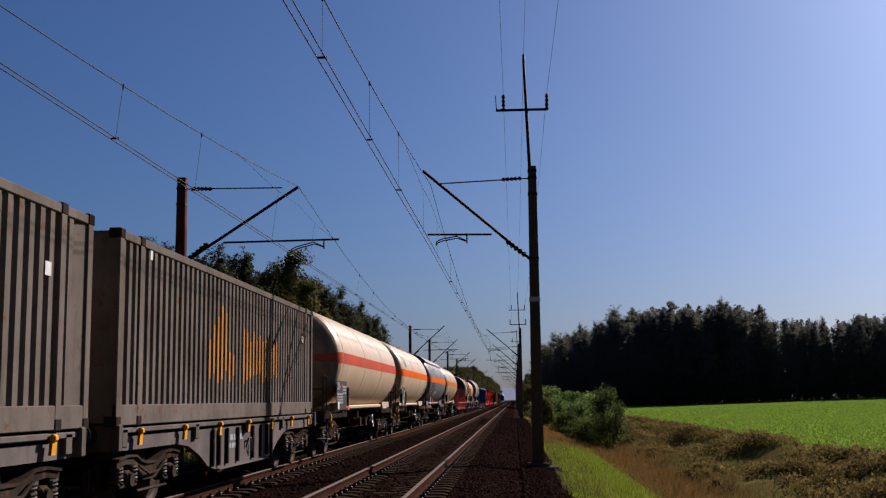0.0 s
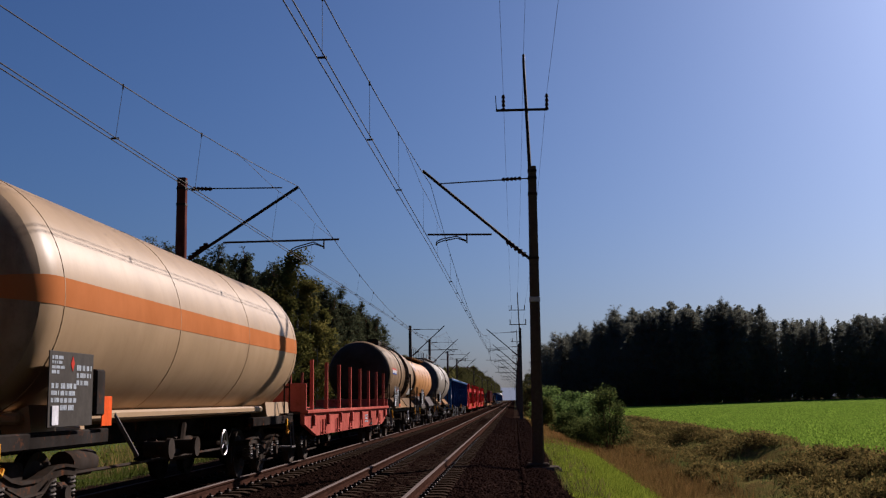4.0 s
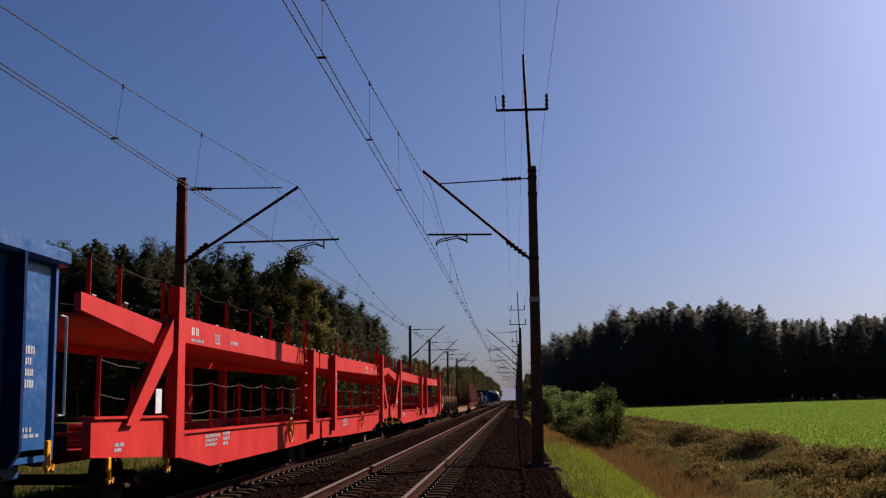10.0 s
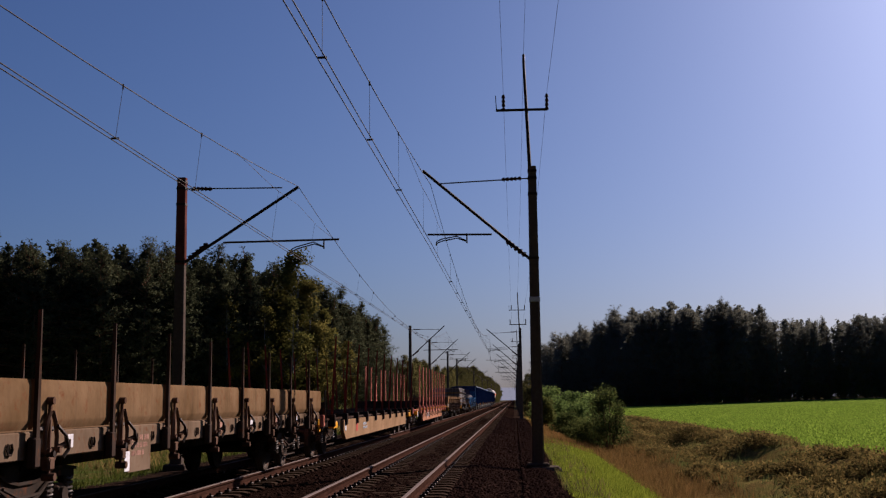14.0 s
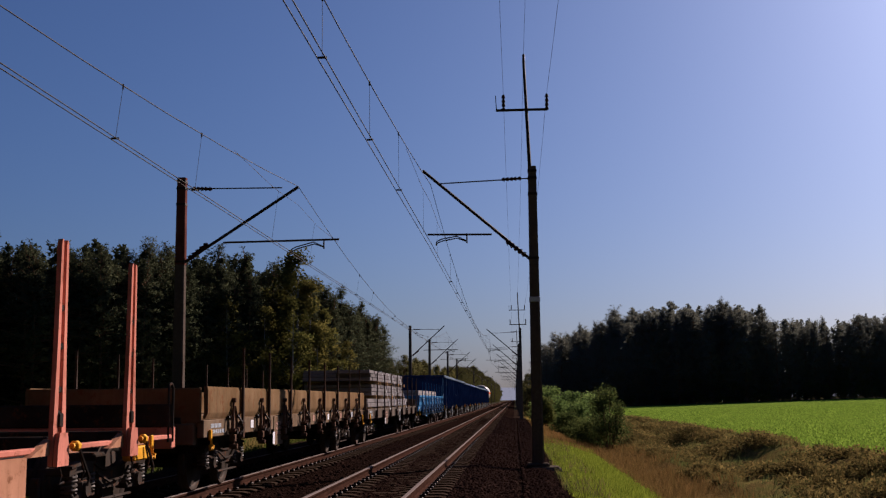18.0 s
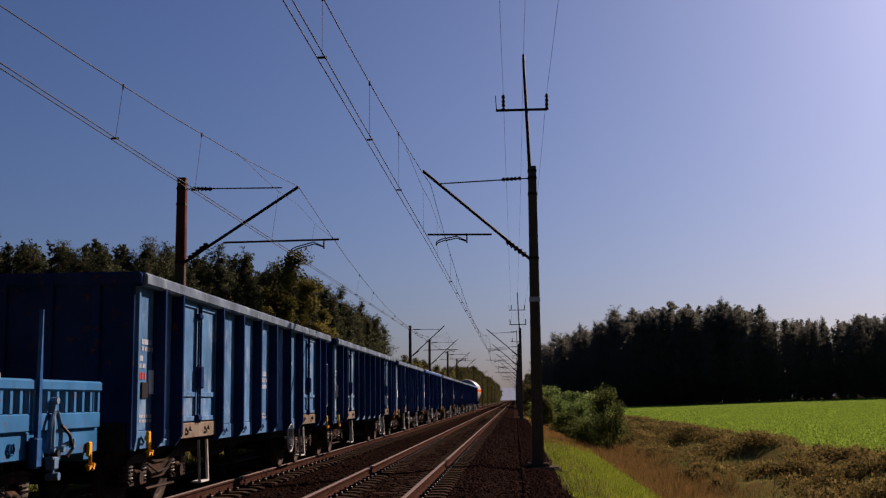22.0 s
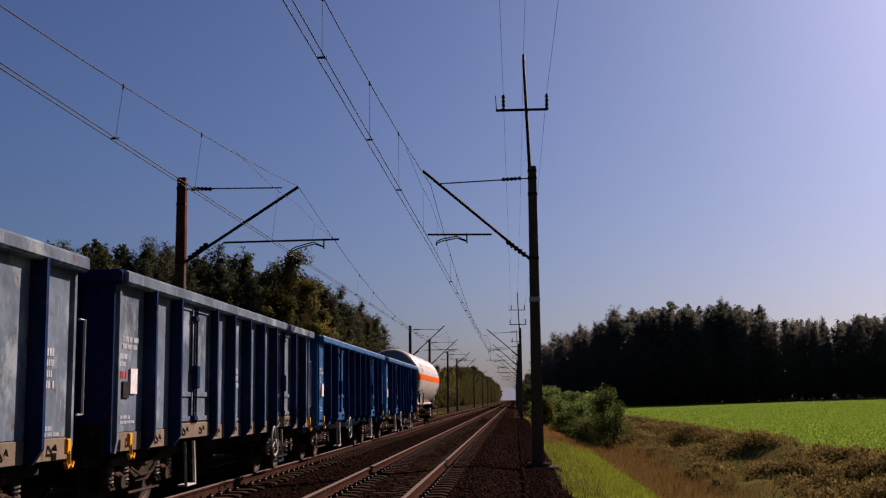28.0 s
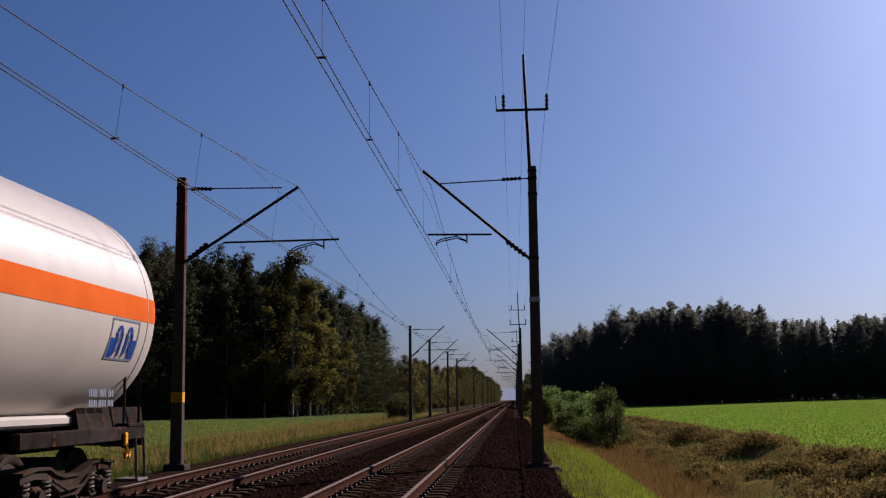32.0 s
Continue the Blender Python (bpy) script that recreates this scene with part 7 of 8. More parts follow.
def slab_load(mid_o, rows, name, label, hw, straps, bearers, material, piece):
    """Layers of long slabs on bearers, strapped down; rests on its wagon."""
    t = thing(name, label, "load", at=(TRACK_2, mid_o, 0))
    TRAIN.append((t, mid_o))
    rng = random.Random(6)
    for y0, y1, z0, z1, courses in rows:
        n, wd = 2, hw
        for k in range(n):
            for c in range(courses):
                za, zb = z0 + (z1 - z0) * c / courses, z0 + (z1 - z0) * (c + 1) / courses - 0.008
                y = y0 + rng.uniform(-0.2, 0.1) - mid_o
                while y < y1 - mid_o - 0.4:
                    ln = piece * rng.choice((0.5, 1, 1, 1.5))
                    e = min(y + ln, y1 - mid_o + rng.uniform(-0.05, 0.1))
                    j = rng.uniform(-0.018, 0.012)
                    part("slab", Shape().box(-hw + k * wd + 0.006 + j, -hw + (k + 1) * wd - 0.006 + j, y, e - 0.014, za, zb, 0.014), material, t)
                    y = e
    for z0, z1, ys in bearers:
        for y in ys:
            part("bearer", Shape().box(-hw - 0.05, hw + 0.08 + rng.uniform(-0.06, 0.06), y - mid_o - 0.06, y - mid_o + 0.06, z0, z1, 0.008), M_WOOD, t, "pale timber bearer")
    for y, zt, dy in straps:
        y -= mid_o
        s = Shape()
        q = [(x + e, yy + k, z) for x, yy, z in ((hw + 0.012, y, zt + 0.004), (1.47, y + dy, 1.02)) for e in (0, 0.008) for k in (-0.025, 0.025)]
        s.add(q, [(0, 4, 5, 1), (2, 3, 7, 6), (0, 2, 6, 4), (1, 5, 7, 3), (0, 1, 3, 2), (4, 6, 7, 5)])
        s.box(-hw, hw + 0.016, y - 0.025, y + 0.025, zt - 0.002, zt + 0.006, 0.002)
        part("strap", s, M_STRAP, t, "white lashing strap")
        part("strap_tail", Shape().pipe([(hw + 0.03, y + dy * 0.62, 1.62), (hw + 0.06, y + dy * 0.62 + 0.06, 1.5), (hw + 0.05, y + dy * 0.62 + 0.03, 1.35), (hw + 0.07, y + dy * 0.62 + 0.08, 1.2)], 0.018, 5), M_STRAP, t)
    return t


slab_load(339.6, [(332.2, 346.2, 1.22, 1.51, 2), (333.4, 344.0, 1.62, 2.01, 3), (333.0, 343.9, 2.12, 2.49, 3)], "slab_stack", "stacked grey slabs on timber bearers under white straps", 1.18,
          [(336.1, 2.49, 0.6), (338.25, 2.49, 0.7), (339.5, 2.49, 0.8), (342.2, 2.49, 0.9)],
          [(1.12, 1.22, (332.9, 335.5, 338.5, 341.5, 344.5, 346.0)), (1.51, 1.62, (334.0, 335.6, 337.4, 339.0, 341.0, 343.6)), (2.01, 2.12, (334.2, 335.7, 337.2, 339.0, 341.4, 343.5))], M_LOAD, 1.3)
slab_load(358.8, [(353.1, 366.2, 1.20, 1.57, 2), (353.1, 366.0, 1.57, 1.95, 2)], "slab_load", "low load of pale slabs between light blue drop sides", 1.14,
          [(354.6, 1.95, 0.9), (358.2, 1.95, 0.9), (361.2, 1.95, 0.9)], [(1.12, 1.20, (354, 357, 360, 363, 365))], M_PALE_LOAD, 1.6)
# ---- trees and plants ----
def tri_cloud(centres, radii, per, size, rng, flat=1.0, crown=None):
    """Small leaf triangles scattered about clump centres."""
    c = np.repeat(np.asarray(centres, float), per, 0)
    r = np.repeat(np.asarray(radii, float), per)[:, None]
    n = len(c)
    d = rng.normal(size=(n, 3))
    d /= np.linalg.norm(d, axis=1)[:, None] + 1e-9
    p = c + d * r * rng.random((n, 1)) ** 0.5 * np.array([1, 1, flat])
    a, b = rng.normal(size=(n, 3)), rng.normal(size=(n, 3))
    a /= np.linalg.norm(a, axis=1)[:, None]
    b /= np.linalg.norm(b, axis=1)[:, None]
    s = size * rng.uniform(0.6, 1.3, (n, 1))
    v = np.stack([p - a * s * 0.6, p + a * s * 0.6, p + b * s], 1).reshape(-1, 3)
    f = np.arange(3 * n).reshape(-1, 3)
    if crown is None:
        return v, f
    # leaves turn their faces outwards from the crown, and share its round
    out = p * np.array([1, 1, 0.0]) + np.stack([np.zeros(n), np.zeros(n), (p[:, 2] - crown * 0.5) * 0.22], 1)
    out = out / (np.linalg.norm(out, axis=1)[:, None] + 0.3) + d * 0.28
    out /= np.linalg.norm(out, axis=1)[:, None] + 1e-9
    t = v.reshape(-1, 3, 3)
    turned = (np.cross(t[:, 1] - t[:, 0], t[:, 2] - t[:, 0]) * out).sum(1) < 0
    f[turned] = f[turned][:, ::-1]
    return v, f, np.repeat(out, 3, 0)


def raw_mesh(name, v, f, material, normals=None):
    me = bpy.data.meshes.new(name)
    me.from_pydata(v.tolist(), [], f.tolist())
    me.materials.append(material)
    if normals is not None:
        me.shade_smooth()
        me.normals_split_custom_set_from_vertices(normals.tolist())
    return me


def pine_meshes(seed, h, per=20, size=0.125, limbs=190, core_size=0.3, fill=130, needles=None):
    """Scots pine: bare lower trunk, irregular limbs with clumps of needles, rounded ragged top."""
    rng = np.random.default_rng(seed)
    wood = Shape()
    bend = rng.uniform(-0.4, 0.4, 2)
    pts = [(bend[0] * (k / 5) ** 2, bend[1] * (k / 5) ** 2, h * 0.97 * k / 5) for k in range(6)]
    for k in range(5):
        wood.rod(pts[k], pts[k + 1], 0.17 * (1 - k / 5.5), 0.17 * (1 - (k + 1) / 5.5), 7)
    cs, rs = [], []
    low = rng.uniform(0.06, 0.22)
    lean, wide = rng.uniform(0, 6.28), rng.uniform(2.9, 4.0)
    for k in range(limbs):
        f = low + (0.97 - low) * rng.random() ** 0.85
        g = (f - low) / (1 - low)
        spread = wide * (0.10 + 0.90 * min(1, 1.45 * (1 - g)) ** 0.95) * rng.uniform(0.5, 1.1)
        a = rng.uniform(0, 6.28)
        spread *= 1 + 0.22 * math.cos(a - lean)
        rise = rng.uniform(-0.3, 0.9) * (0.4 + g)
        tip = (math.cos(a) * spread + bend[0] * f * f, math.sin(a) * spread + bend[1] * f * f, f * h + rise)
        if k % 2:
            wood.rod((bend[0] * f * f, bend[1] * f * f, f * h - 0.3), tip, 0.04, 0.012, 4)
        for q in (0.6, 1.0):
            cs.append((tip[0] * q, tip[1] * q, f * h + rise * q + rng.uniform(-0.15, 0.15)))
            rs.append(rng.uniform(0.28, 0.62) * (1.1 - 0.35 * g))
    for k in range(5):
        cs.append((pts[-1][0] + rng.normal() * 0.25, pts[-1][1] + rng.normal() * 0.25, h * (0.94 + 0.012 * k)))
        rs.append(0.42 - 0.05 * k)
    v, f, nn = tri_cloud(cs, rs, per, size, rng, 0.75, h)
    core = [(0, 0, h * (low + (0.92 - low) * k / 11)) for k in range(12)]
    v2, f2, n2 = tri_cloud(core, [0.2 + 1.9 * min(1, 1.7 * (1 - k / 11)) for k in range(12)], fill, core_size, rng, 0.9, h)
    v, f, nn = np.concatenate([v, v2]), np.concatenate([f, f2 + len(v)]), np.concatenate([nn, n2])
    return wood.mesh("trunk", M_BARK), raw_mesh("crown", v, f, needles or M_PINE, nn)


def broad_meshes(seed, h, width, leaf, bark, low=0.2, size=0.2, per=46):
    rng = np.random.default_rng(seed)
    wood = Shape()
    wood.rod((0, 0, -0.2), (0, 0, h * 0.5), 0.16, 0.1, 7)
    wood.rod((0, 0, h * 0.5), (rng.uniform(-0.3, 0.3), 0, h * 0.93), 0.1, 0.02, 6)
    cs, rs = [], []
    for k in range(46):
        f = low + (0.97 - low) * rng.random()
        prof = math.sin(math.pi * min(1, max(0.06, (f - low * 0.6) / (1.04 - low * 0.6)) ** 0.85))
        a = rng.uniform(0, 6.28)
        rr = width * prof * rng.uniform(0.35, 1.08)
        tip = (math.cos(a) * rr, math.sin(a) * rr, f * h)
        wood.rod((0, 0, max(0.3, f * h - rr * 0.8)), tip, 0.04, 0.01, 4)
        for q in (0.6, 1.0):
            cs.append((tip[0] * q, tip[1] * q, tip[2] - (1 - q) * 0.5))
            rs.append(rng.uniform(0.45, 0.85) * (0.5 + width / 5))
    v, f, nn = tri_cloud(cs, rs, per, size, rng, 1.1, h)
    return wood.mesh("trunk", bark), raw_mesh("crown", v, f, leaf, nn)


PINES = [pine_meshes(s, 18.0) for s in range(6)]
# same build as the pines, in the haze-paled needle colour
HAZED_CONIFERS = [pine_meshes(60 + s, 18.0, needles=M_HAZED_NEEDLES) for s in range(5)]
HAZED_CONIFERS_FAR = [pine_meshes(70 + s, 18.0, 8, 0.36, 80, 0.5, 50, M_HAZED_NEEDLES) for s in range(3)]
PINES_FAR = [pine_meshes(40 + s, 18.0, 8, 0.36, 80, 0.5, 50) for s in range(4)]
BIRCHES = [broad_meshes(20 + s, 16.0, 3.1, M_LEAF_YEL, M_BIRCH, 0.14, 0.26, 60) for s in range(3)]
YOUNG = [broad_meshes(30 + s, 10.0, 2.4, M_LEAF_GREEN, M_BARK, 0.06) for s in range(3)]


def tree(kind, x, y, scale, rng, label, category, group):
    wood, crown = kind
    t = thing("pine_tree" if category == "pine" else "birch_tree" if category == "birch" else "young_tree", label, category, group)
    t.matrix_basis = Matrix.LocRotScale((x, y, land(x, y) - 0.1), Euler((0, 0, rng.uniform(0, 6.28))), (scale * (rng.uniform(1.15, 1.4) if category == "pine" else rng.uniform(0.95, 1.15)),) * 2 + (scale,))
    part("trunk", wood, None, t)
    part("crown", crown, None, t)
    return t


def along(poly, step):
    out = []
    for (x0, y0), (x1, y1) in zip(poly, poly[1:]):
        k = max(1, int(math.hypot(x1 - x0, y1 - y0) / step))
        out += [(x0 + (x1 - x0) * i / k, y0 + (y1 - y0) * i / k, math.atan2(y1 - y0, x1 - x0)) for i in range(k)]
    return out


def massed(name, spots, label, kinds):
    """Woods behind the first rows, one object: trunks are hidden, crowns are gathered."""
    rng = random.Random(5)
    vs, fs, k = [], [], 0
    for x, y, sc in spots:
        me = kinds[rng.randrange(len(kinds))][1]
        n = len(me.vertices)
        v = np.empty(n * 3, np.float32)
        me.vertices.foreach_get("co", v)
        v = v.reshape(-1, 3) * sc
        a = rng.uniform(0, 6.28)
        c, s = math.cos(a), math.sin(a)
        vs.append(np.stack([v[:, 0] * c - v[:, 1] * s + x, v[:, 0] * s + v[:, 1] * c + y, v[:, 2] + land(x, y)], 1))
        fs.append(np.arange(n).reshape(-1, 3) + k)
        k += n
    me = bpy.data.meshes.new(name)
    v, f = np.concatenate(vs), np.concatenate(fs)
    me.vertices.add(len(v))
    me.vertices.foreach_set("co", v.astype(np.float32).ravel())
    me.loops.add(f.size)
    me.loops.foreach_set("vertex_index", f.ravel().astype(np.int32))
    me.polygons.add(len(f))
    me.polygons.foreach_set("loop_start", np.arange(0, f.size, 3, dtype=np.int32))
    me.update(calc_edges=True)
    me.materials.append(kinds[0][1].materials[0])
    tagged(new(name, me), label, "woods", kind="stuff")


def woods():
    rng = random.Random(8)
    left = [(-90, 92), (-75, 105), (-60, 118), (-43, 131), (-34, 153), (-30, 168), (-24, 212)]
    back = []
    for x, y, a in along(left, 2.0):
        nx, ny = -math.sin(a), math.cos(a)
        for row in range(5):
            px, py = x + nx * (row * 3.4 + rng.uniform(-1.6, 1.6)) + rng.uniform(-1.3, 1.3), y + ny * (row * 3.4 + rng.uniform(-1.6, 1.6))
            sc = rng.uniform(0.95, 1.13) * (1.08 if y < 145 else 1.12 if y < 185 else 0.98) * (0.9 if row == 0 else 1.0)
            if row < 2:
                tree(PINES[rng.randrange(6)], px, py, sc, rng, "tall dark pine at the wood's edge beyond the meadow", "pine", "pines at the wood's edge")
            else:
                back.append((px, py, sc))
    for x, y, sc in ((-29.0, 147, 1.0), (-32.5, 146, 0.92), (-27.0, 154, 0.8), (-36.5, 142, 0.98), (-30.0, 155, 1.46), (-28.4, 156, 1.2), (-27.2, 160, 0.95), (-25, 168, 0.7)):
        tree(BIRCHES[rng.randrange(3)], x, y, sc, rng, "birch with yellowing leaves in front of the pines", "birch", "birches")
    deep = []
    right = [(6.5, 270), (9, 262), (16, 238), (24, 216), (40, 204), (62, 203), (90, 198), (130, 190)]
    for x, y, a in along(right, 1.7):
        nx, ny = -math.sin(a), math.cos(a)
        for row in range(5):
            px, py = x + nx * (row * 3.4 + rng.uniform(-1.6, 1.6)) + rng.uniform(-1.3, 1.3), y + ny * (row * 3.4 + rng.uniform(-1.6, 1.6))
            high = 16.0 + 2.9 * smooth(4, 22, x) - 3.4 * smooth(36, 52, x) + 1.0 * smooth(58, 70, x) - land(px, py)
            sc = high / 18.2 * rng.uniform(0.90, 1.02) * (1 + 0.10 * noise.noise((x * 0.25, 5, 1))) * (0.93 if row == 0 else 1.0)
            if row < 2:
                tree(HAZED_CONIFERS[rng.randrange(5)], px, py, sc, rng, "conifer in the wood behind the field, haze put into its colour", "pine", "conifers behind the field")
            else:
                deep.append((px, py, sc))
    under = []
    for line, off in ((left, 1.0), (right, 0.5)):
        for x, y, a in along(line, 1.7):
            for row in range(3):
                k = off + row * 3.4
                under.append((x - math.sin(a) * k + rng.uniform(-1, 1), y + math.cos(a) * k, rng.uniform(0.4, 0.85)))
    hem, rr, nrng = [], [], np.random.default_rng(15)
    for line in (left, right):
        for x, y, a in along(line, 0.9):
            for k in (-1.0, 1.5, 4.0, 7.0):
                px, py = x - math.sin(a) * k + rng.uniform(-0.5, 0.5), y + math.cos(a) * k
                hem.append((px, py, land(px, py) + rng.uniform(0.4, 1.6 if x < 0 else 2.8)))
                rr.append(rng.uniform(0.8, 1.4))
    hv, hf = tri_cloud(hem, rr, 60, 0.22, nrng)
    tagged(new("wood_hem", raw_mesh("wood_hem", hv, hf, M_LEAF_BUSH)), "dark low shrubs along the foot of the woods", "shrubs", kind="stuff")
    massed("undergrowth", under, "dark undergrowth along the wood's edge", YOUNG)
    massed("pine_woods", back, "dense dark pine wood behind the front trees", PINES_FAR)
    massed("conifer_woods", deep, "dense conifer wood behind the field, haze put into its colour", HAZED_CONIFERS_FAR)
    # unseen trees added behind the camera, to keep sky light off wagon ends
    closing = []
    for x, y, a in along([(-90, 92), (-52, 34), (-28, 4), (-14, -10)], 2.4) + along([(4, -11), (14, -7), (34, -2), (90, 6)], 2.4) + along([(-16, -30), (8, -30)], 2.4):
        for row in range(3):
            closing.append((x + math.sin(a) * row * 3, y - math.cos(a) * row * 3, rng.uniform(1.35, 1.6)))
    massed("pine_woods", closing, "unseen pine wood added behind the camera to block sky light", PINES_FAR)
    young = [(-21, 216), (-19, 300), (-17.5, 420), (-17, 600), (-16, 1100)]
    far = []
    for x, y, a in along(young, 4.0):
        for row in range(2):
            px, py = x - row * 3.5 + rng.uniform(-1, 1), y + rng.uniform(-1, 1)
            sc = rng.uniform(0.75, 1.1) * (1 + 0.5 * smooth(300, 500, y))
            if row == 0 and y < 330:
                tree(YOUNG[rng.randrange(3)], px, py, sc, rng, "young leafy tree beside the line", "tree", "young trees beside the line")
            else:
                far.append((px, py, sc))
    for x, y, a in along([(7, 300), (6, 420), (6, 620), (5, 1100)], 5.0):
        far.append((x + rng.uniform(-1, 2), y, rng.uniform(0.8, 1.3)))
    massed("far_trees", far, "hazy leafy trees far along both sides of the line", YOUNG)


woods()


def bush(x, y, w, h, leaf, label, seed, size=0.12):
    rng = np.random.default_rng(seed)
    t = thing("bush", label, "bush", "bushes by the ditch", at=(x, y, land(x, y)))
    stems, cs, rs = Shape(), [], []
    for k in range(60):
        a, f = rng.uniform(0, 6.28), rng.random()
        r = w * math.sqrt(rng.random()) * (0.65 + 0.35 * math.sin(math.pi * f))
        tip = (math.cos(a) * r, math.sin(a) * r, h * (0.12 + 0.85 * f) * (1 - 0.35 * (r / w) ** 2))
        if k % 2:
            stems.rod((tip[0] * 0.15, tip[1] * 0.15, -0.1), tip, 0.025, 0.008, 4)
        cs.append(tip)
        rs.append(rng.uniform(0.3, 0.6))
    v, f = tri_cloud(cs, rs, 130, size, rng, 1.0)
    part("branchwork", stems, M_BARK, t)
    part("foliage", raw_mesh("foliage", v, f, leaf), None, t)


bush(5.0, 61.5, 0.95, 3.3, M_LEAF_BUSH, "dark autumn bush with sparse bright leaves", 1, 0.08)
bush(4.45, 65, 1.0, 1.6, M_LEAF_BUSH, "dark bush beside the ditch", 2, 0.08)
bush(4.0, 71, 1.0, 1.3, M_LEAF_BUSH, "dark bush beside the ditch", 11, 0.08)
bush(3.6, 79, 1.1, 1.4, M_LEAF_BUSH, "dark bush beside the ditch", 12, 0.08)
bush(4.6, 97, 2.0, 3.3, M_LEAF_SALLOW, "grey-green sallow bush by the ditch", 3)
bush(6.4, 101, 1.9, 3.4, M_LEAF_SALLOW, "tall grey-green sallow bush", 4)
bush(3.2, 108, 1.8, 3.6, M_LEAF_SALLOW, "grey-green sallow bush by the ditch", 5)
bush(2.2, 92, 0.9, 2.2, M_LEAF_BUSH, "small dark bush behind the pole", 6)
bush(1.9, 130, 1.3, 3.6, M_LEAF_GREEN, "green shrub close to the line", 7)
bush(-12.5, 122, 1.6, 2.6, M_LEAF_GREEN, "low shrub beside the line", 8)
bush(-13.5, 150, 2.0, 3.0, M_LEAF_GREEN, "low shrub beside the line", 9)
bush(-17.0, 175, 2.2, 3.4, M_LEAF_GREEN, "low shrub beside the line", 10)


def blades(name, count, place, height, width, material, label, seed, lean=0.35):
    """Grass or weeds: one narrow two-sided triangle a blade."""
    rng = np.random.default_rng(seed)
    xs, ys, hs = place(rng, count)
    zs = np.array([land(a, b) for a, b in zip(xs, ys)])
    n = len(xs)
    a = rng.uniform(0, 6.28, n)
    h = hs * rng.uniform(0.5, 1.2, n) * height
    w = width * rng.uniform(0.6, 1.4, n)
    dx, dy = np.cos(a) * w, np.sin(a) * w
    lx, ly = rng.normal(size=n) * lean * h, rng.normal(size=n) * lean * h
    v = np.stack([np.stack([xs - dx, ys - dy, zs - 0.02], 1), np.stack([xs + dx, ys + dy, zs - 0.02], 1), np.stack([xs + lx, ys + ly, zs + h], 1)], 1).reshape(-1, 3)
    tagged(new(name, raw_mesh(name, v, np.arange(3 * n).reshape(-1, 3), material)), label, "grass", kind="stuff")


def zone(x0, x1, y0, y1, power=1.6, patch=0.0):
    def pick(rng, n):
        xs = rng.uniform(x0, x1, n)
        ys = y0 + (y1 - y0) * rng.random(n) ** power
        k = np.array([noise.noise((a * 0.7, b * 0.3, 9)) for a, b in zip(xs, ys)])
        keep = k > -1 + patch
        return xs[keep], ys[keep], (1 + 0.7 * k)[keep]
    return pick


def scrub():
    """Tangled mounds of scrub on the ditch bank, each leaf facing out of its mound."""
    rng = np.random.default_rng(77)
    vs, ns = [], []
    for k in range(1250):
        x, y = rng.uniform(5.9, 11.8), 26 + 90 * rng.random() ** 1.5
        if noise.noise((x * 0.5, y * 0.2, 4)) < -0.05:
            continue
        rad = 0.22 + 0.62 * rng.random() ** 1.5 * (1 - 0.4 * smooth(9.5, 11.8, x))
        n = int(150 + 380 * rad)
        d = rng.normal(size=(n, 3))
        d[:, 2] = np.abs(d[:, 2]) * 0.9 + 0.05
        d /= np.linalg.norm(d, axis=1)[:, None]
        p = d * rad * rng.uniform(0.55, 1.15, (n, 1)) * np.array([1, 1.25, 0.72]) + np.array([x, y, land(x, y) - 0.03])
        u, w = rng.normal(size=(n, 3)), rng.normal(size=(n, 3))
        u /= np.linalg.norm(u, axis=1)[:, None]
        w /= np.linalg.norm(w, axis=1)[:, None]
        size = 0.055 * rng.uniform(0.5, 1.5, (n, 1))
        t = np.stack([p - u * size * 0.6, p + u * size * 0.6, p + w * size * 1.3], 1)
        turned = (np.cross(t[:, 1] - t[:, 0], t[:, 2] - t[:, 0]) * d).sum(1) < 0
        t[turned] = t[turned][:, ::-1]
        vs.append(t.reshape(-1, 3))
        ns.append(np.repeat(d + rng.normal(size=(n, 3)) * 0.18, 3, 0))
    v = np.concatenate(vs)
    tagged(new("bank_scrub", raw_mesh("bank_scrub", v, np.arange(len(v)).reshape(-1, 3), M_SCRUB, np.concatenate(ns))), "low brown and olive scrub mounds on the ditch bank", "scrub", kind="stuff")


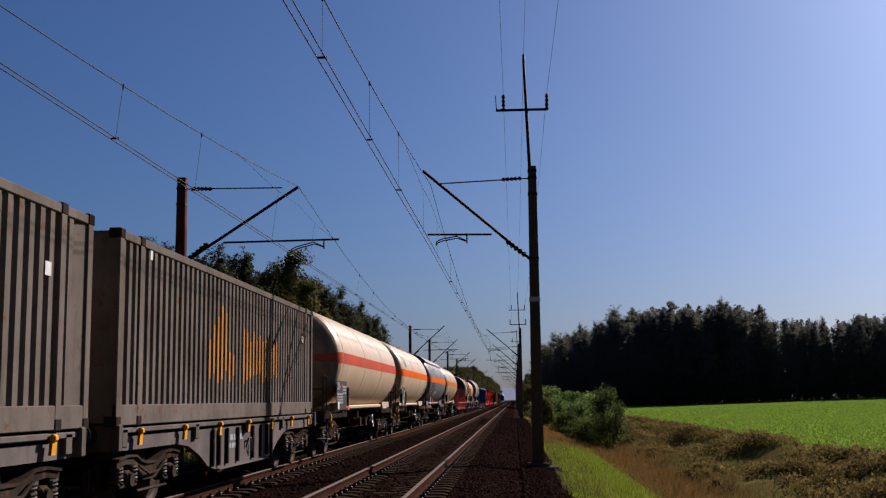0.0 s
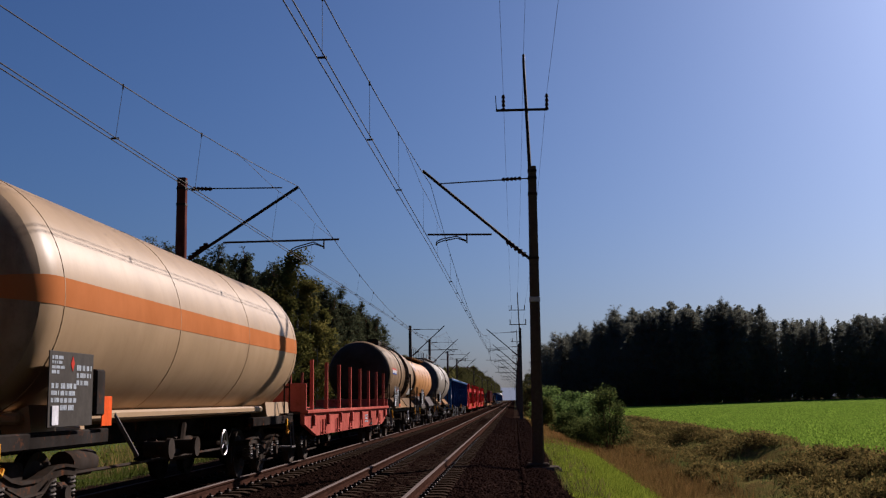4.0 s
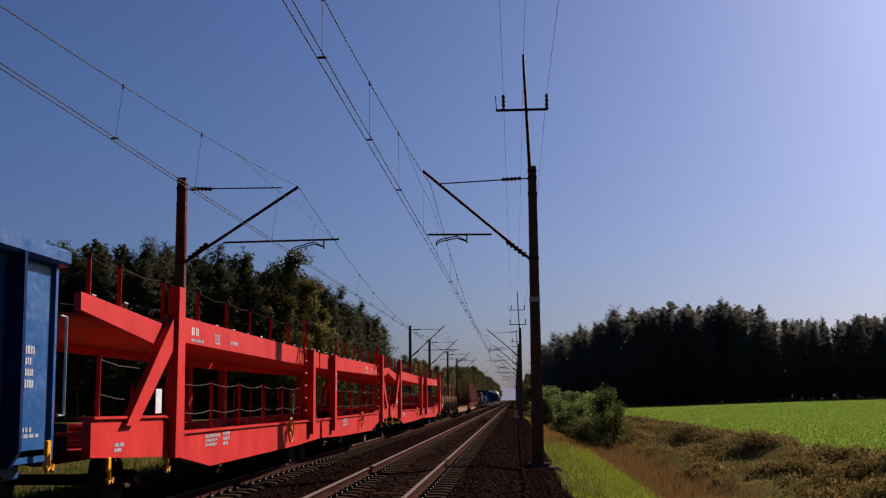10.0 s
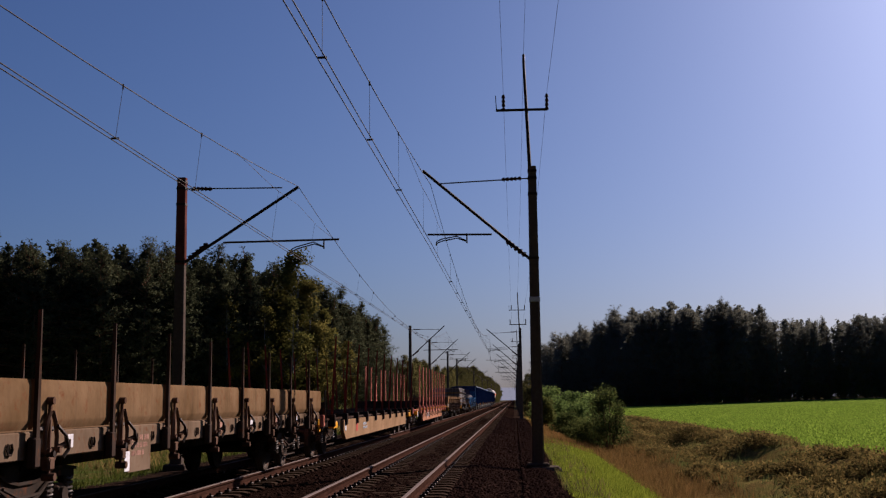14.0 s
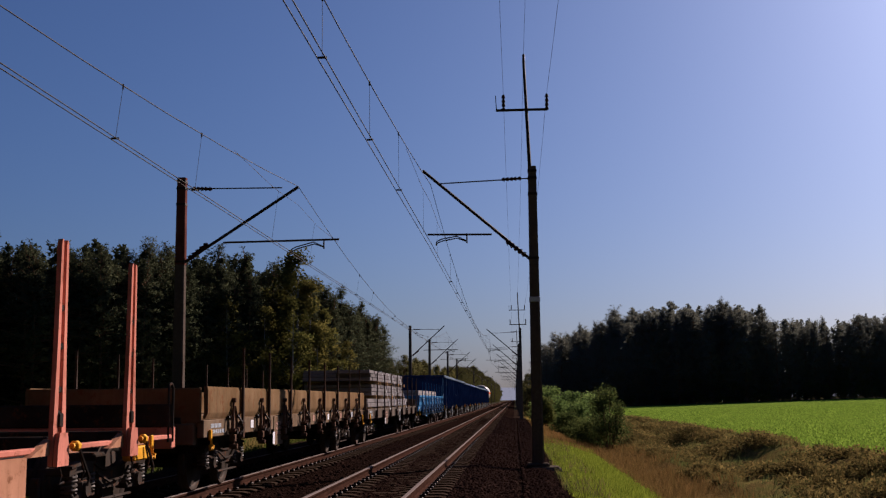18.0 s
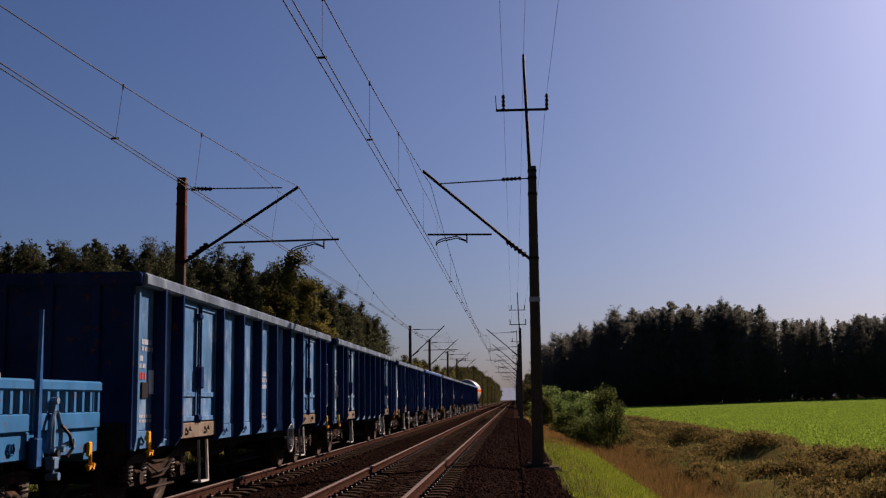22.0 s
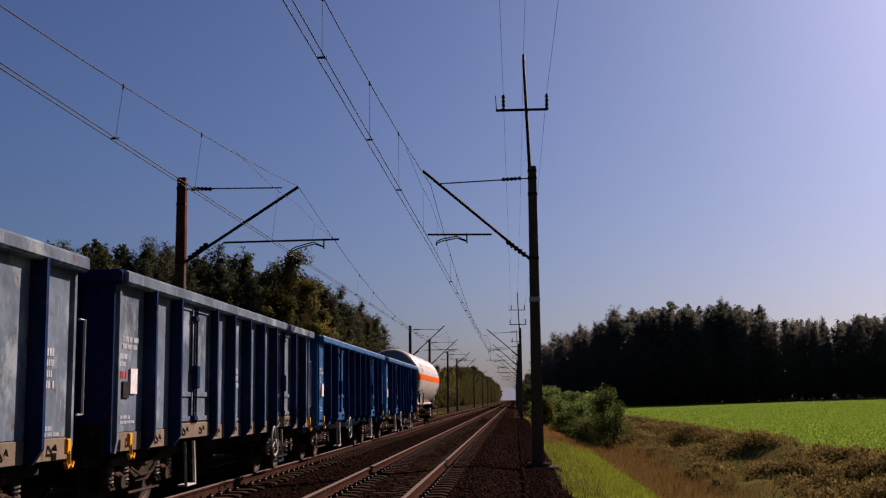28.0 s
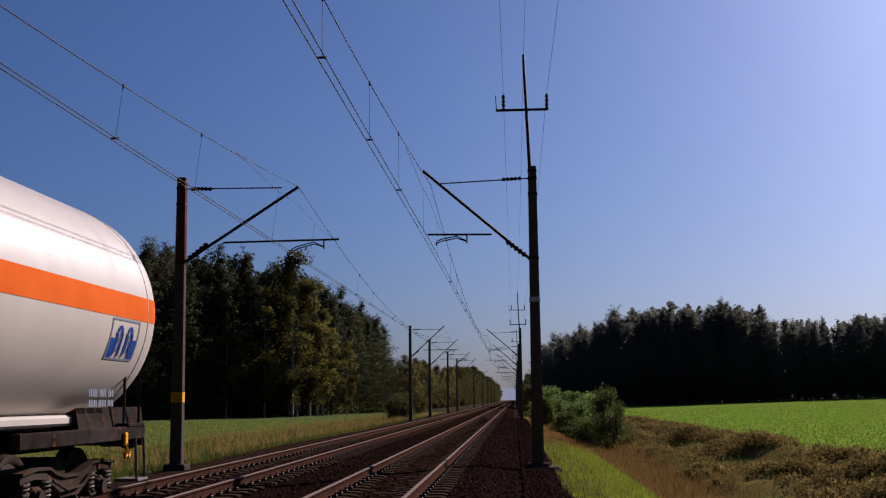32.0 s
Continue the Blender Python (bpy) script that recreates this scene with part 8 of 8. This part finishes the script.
scrub()
blades("verge_weeds", 1400, zone(1.0, 2.2, 24, 60, 1.3, 0.9), 0.22, 0.015, M_BANKG, "scattered weeds along the edge of the ballast", 7)
blades("mown_grass", 42000, zone(1.1, 3.7, 3, 58, 1.2), 0.12, 0.012, M_GRASS, "short bright green grass on the strip beside the pole", 1)
blades("dry_grass", 26000, zone(3.6, 6.4, 8, 130), 0.3, 0.010, M_DRY, "tawny dry grass along the ditch", 2)
blades("tawny_grass", 9000, zone(1.2, 3.8, 52, 110, 1.2), 0.2, 0.014, M_DRY, "short tawny grass on the far end of the strip", 9)
blades("bank_weeds", 15000, zone(5.8, 12.2, 12, 110, 1.6, 0.8), 0.26, 0.014, M_BANKG, "tangled brown and olive weeds on the ditch bank", 3)
blades("crop", 80000, zone(11.9, 46, 34, 150, 2.0), 0.12, 0.05, M_CROP, "leafy green crop in the field", 4, 0.6)
blades("meadow_grass", 26000, zone(-17, -9.3, 6, 130, 1.6), 0.2, 0.014, M_MEADOW, "rough meadow grass beside the train's track", 5)
blades("meadow_weeds", 16000, zone(-18, -10.2, 34, 150, 1.2, 1.0), 0.42, 0.016, M_BANKG, "tall brown and olive weeds along the edge of the meadow", 8)
blades("pasture_grass", 12000, zone(-34, -15, 40, 120, 1.5), 0.14, 0.03, M_GRASS, "short pasture grass before the wood", 6)


# ---- movement ----
def travelled(t):
    """Metres the train has run since the start; it slows a little, with a jerk near the end."""
    return 17.3 * t - 0.0525 * t * t - 0.6 * smooth(30.45, 30.7, t) - 0.25 * smooth(30.7, 32.0, t)


def motions():
    for ob, o in TRAIN:
        walk(ob, [(t, pose(TRACK_2, o - travelled(t), 0)) for t in [*range(0, 31), 30.3, 30.4, 30.5, 30.6, 30.7, 30.8, 31.0, 31.4, 31.7, 32.0]])
    # wheels roll while they pass before the camera
    for ob, y, o in WHEELS:
        ks = [k for k in range(0, 961) if 6.0 < o + y - travelled(k / 30) < 36.0]
        if not ks:
            continue
        ks = sorted({0, *ks, 960})

        def turn(k):
            k = min(max(k, ks[1] if len(ks) > 2 else 0), ks[-2] if len(ks) > 2 else 960)
            return pose(0, y, 0.46) @ Matrix.Rotation(travelled(k / 30) / 0.46, 4, "X")
        walk(ob, [(k / 30, turn(k)) for k in ks])


motions()
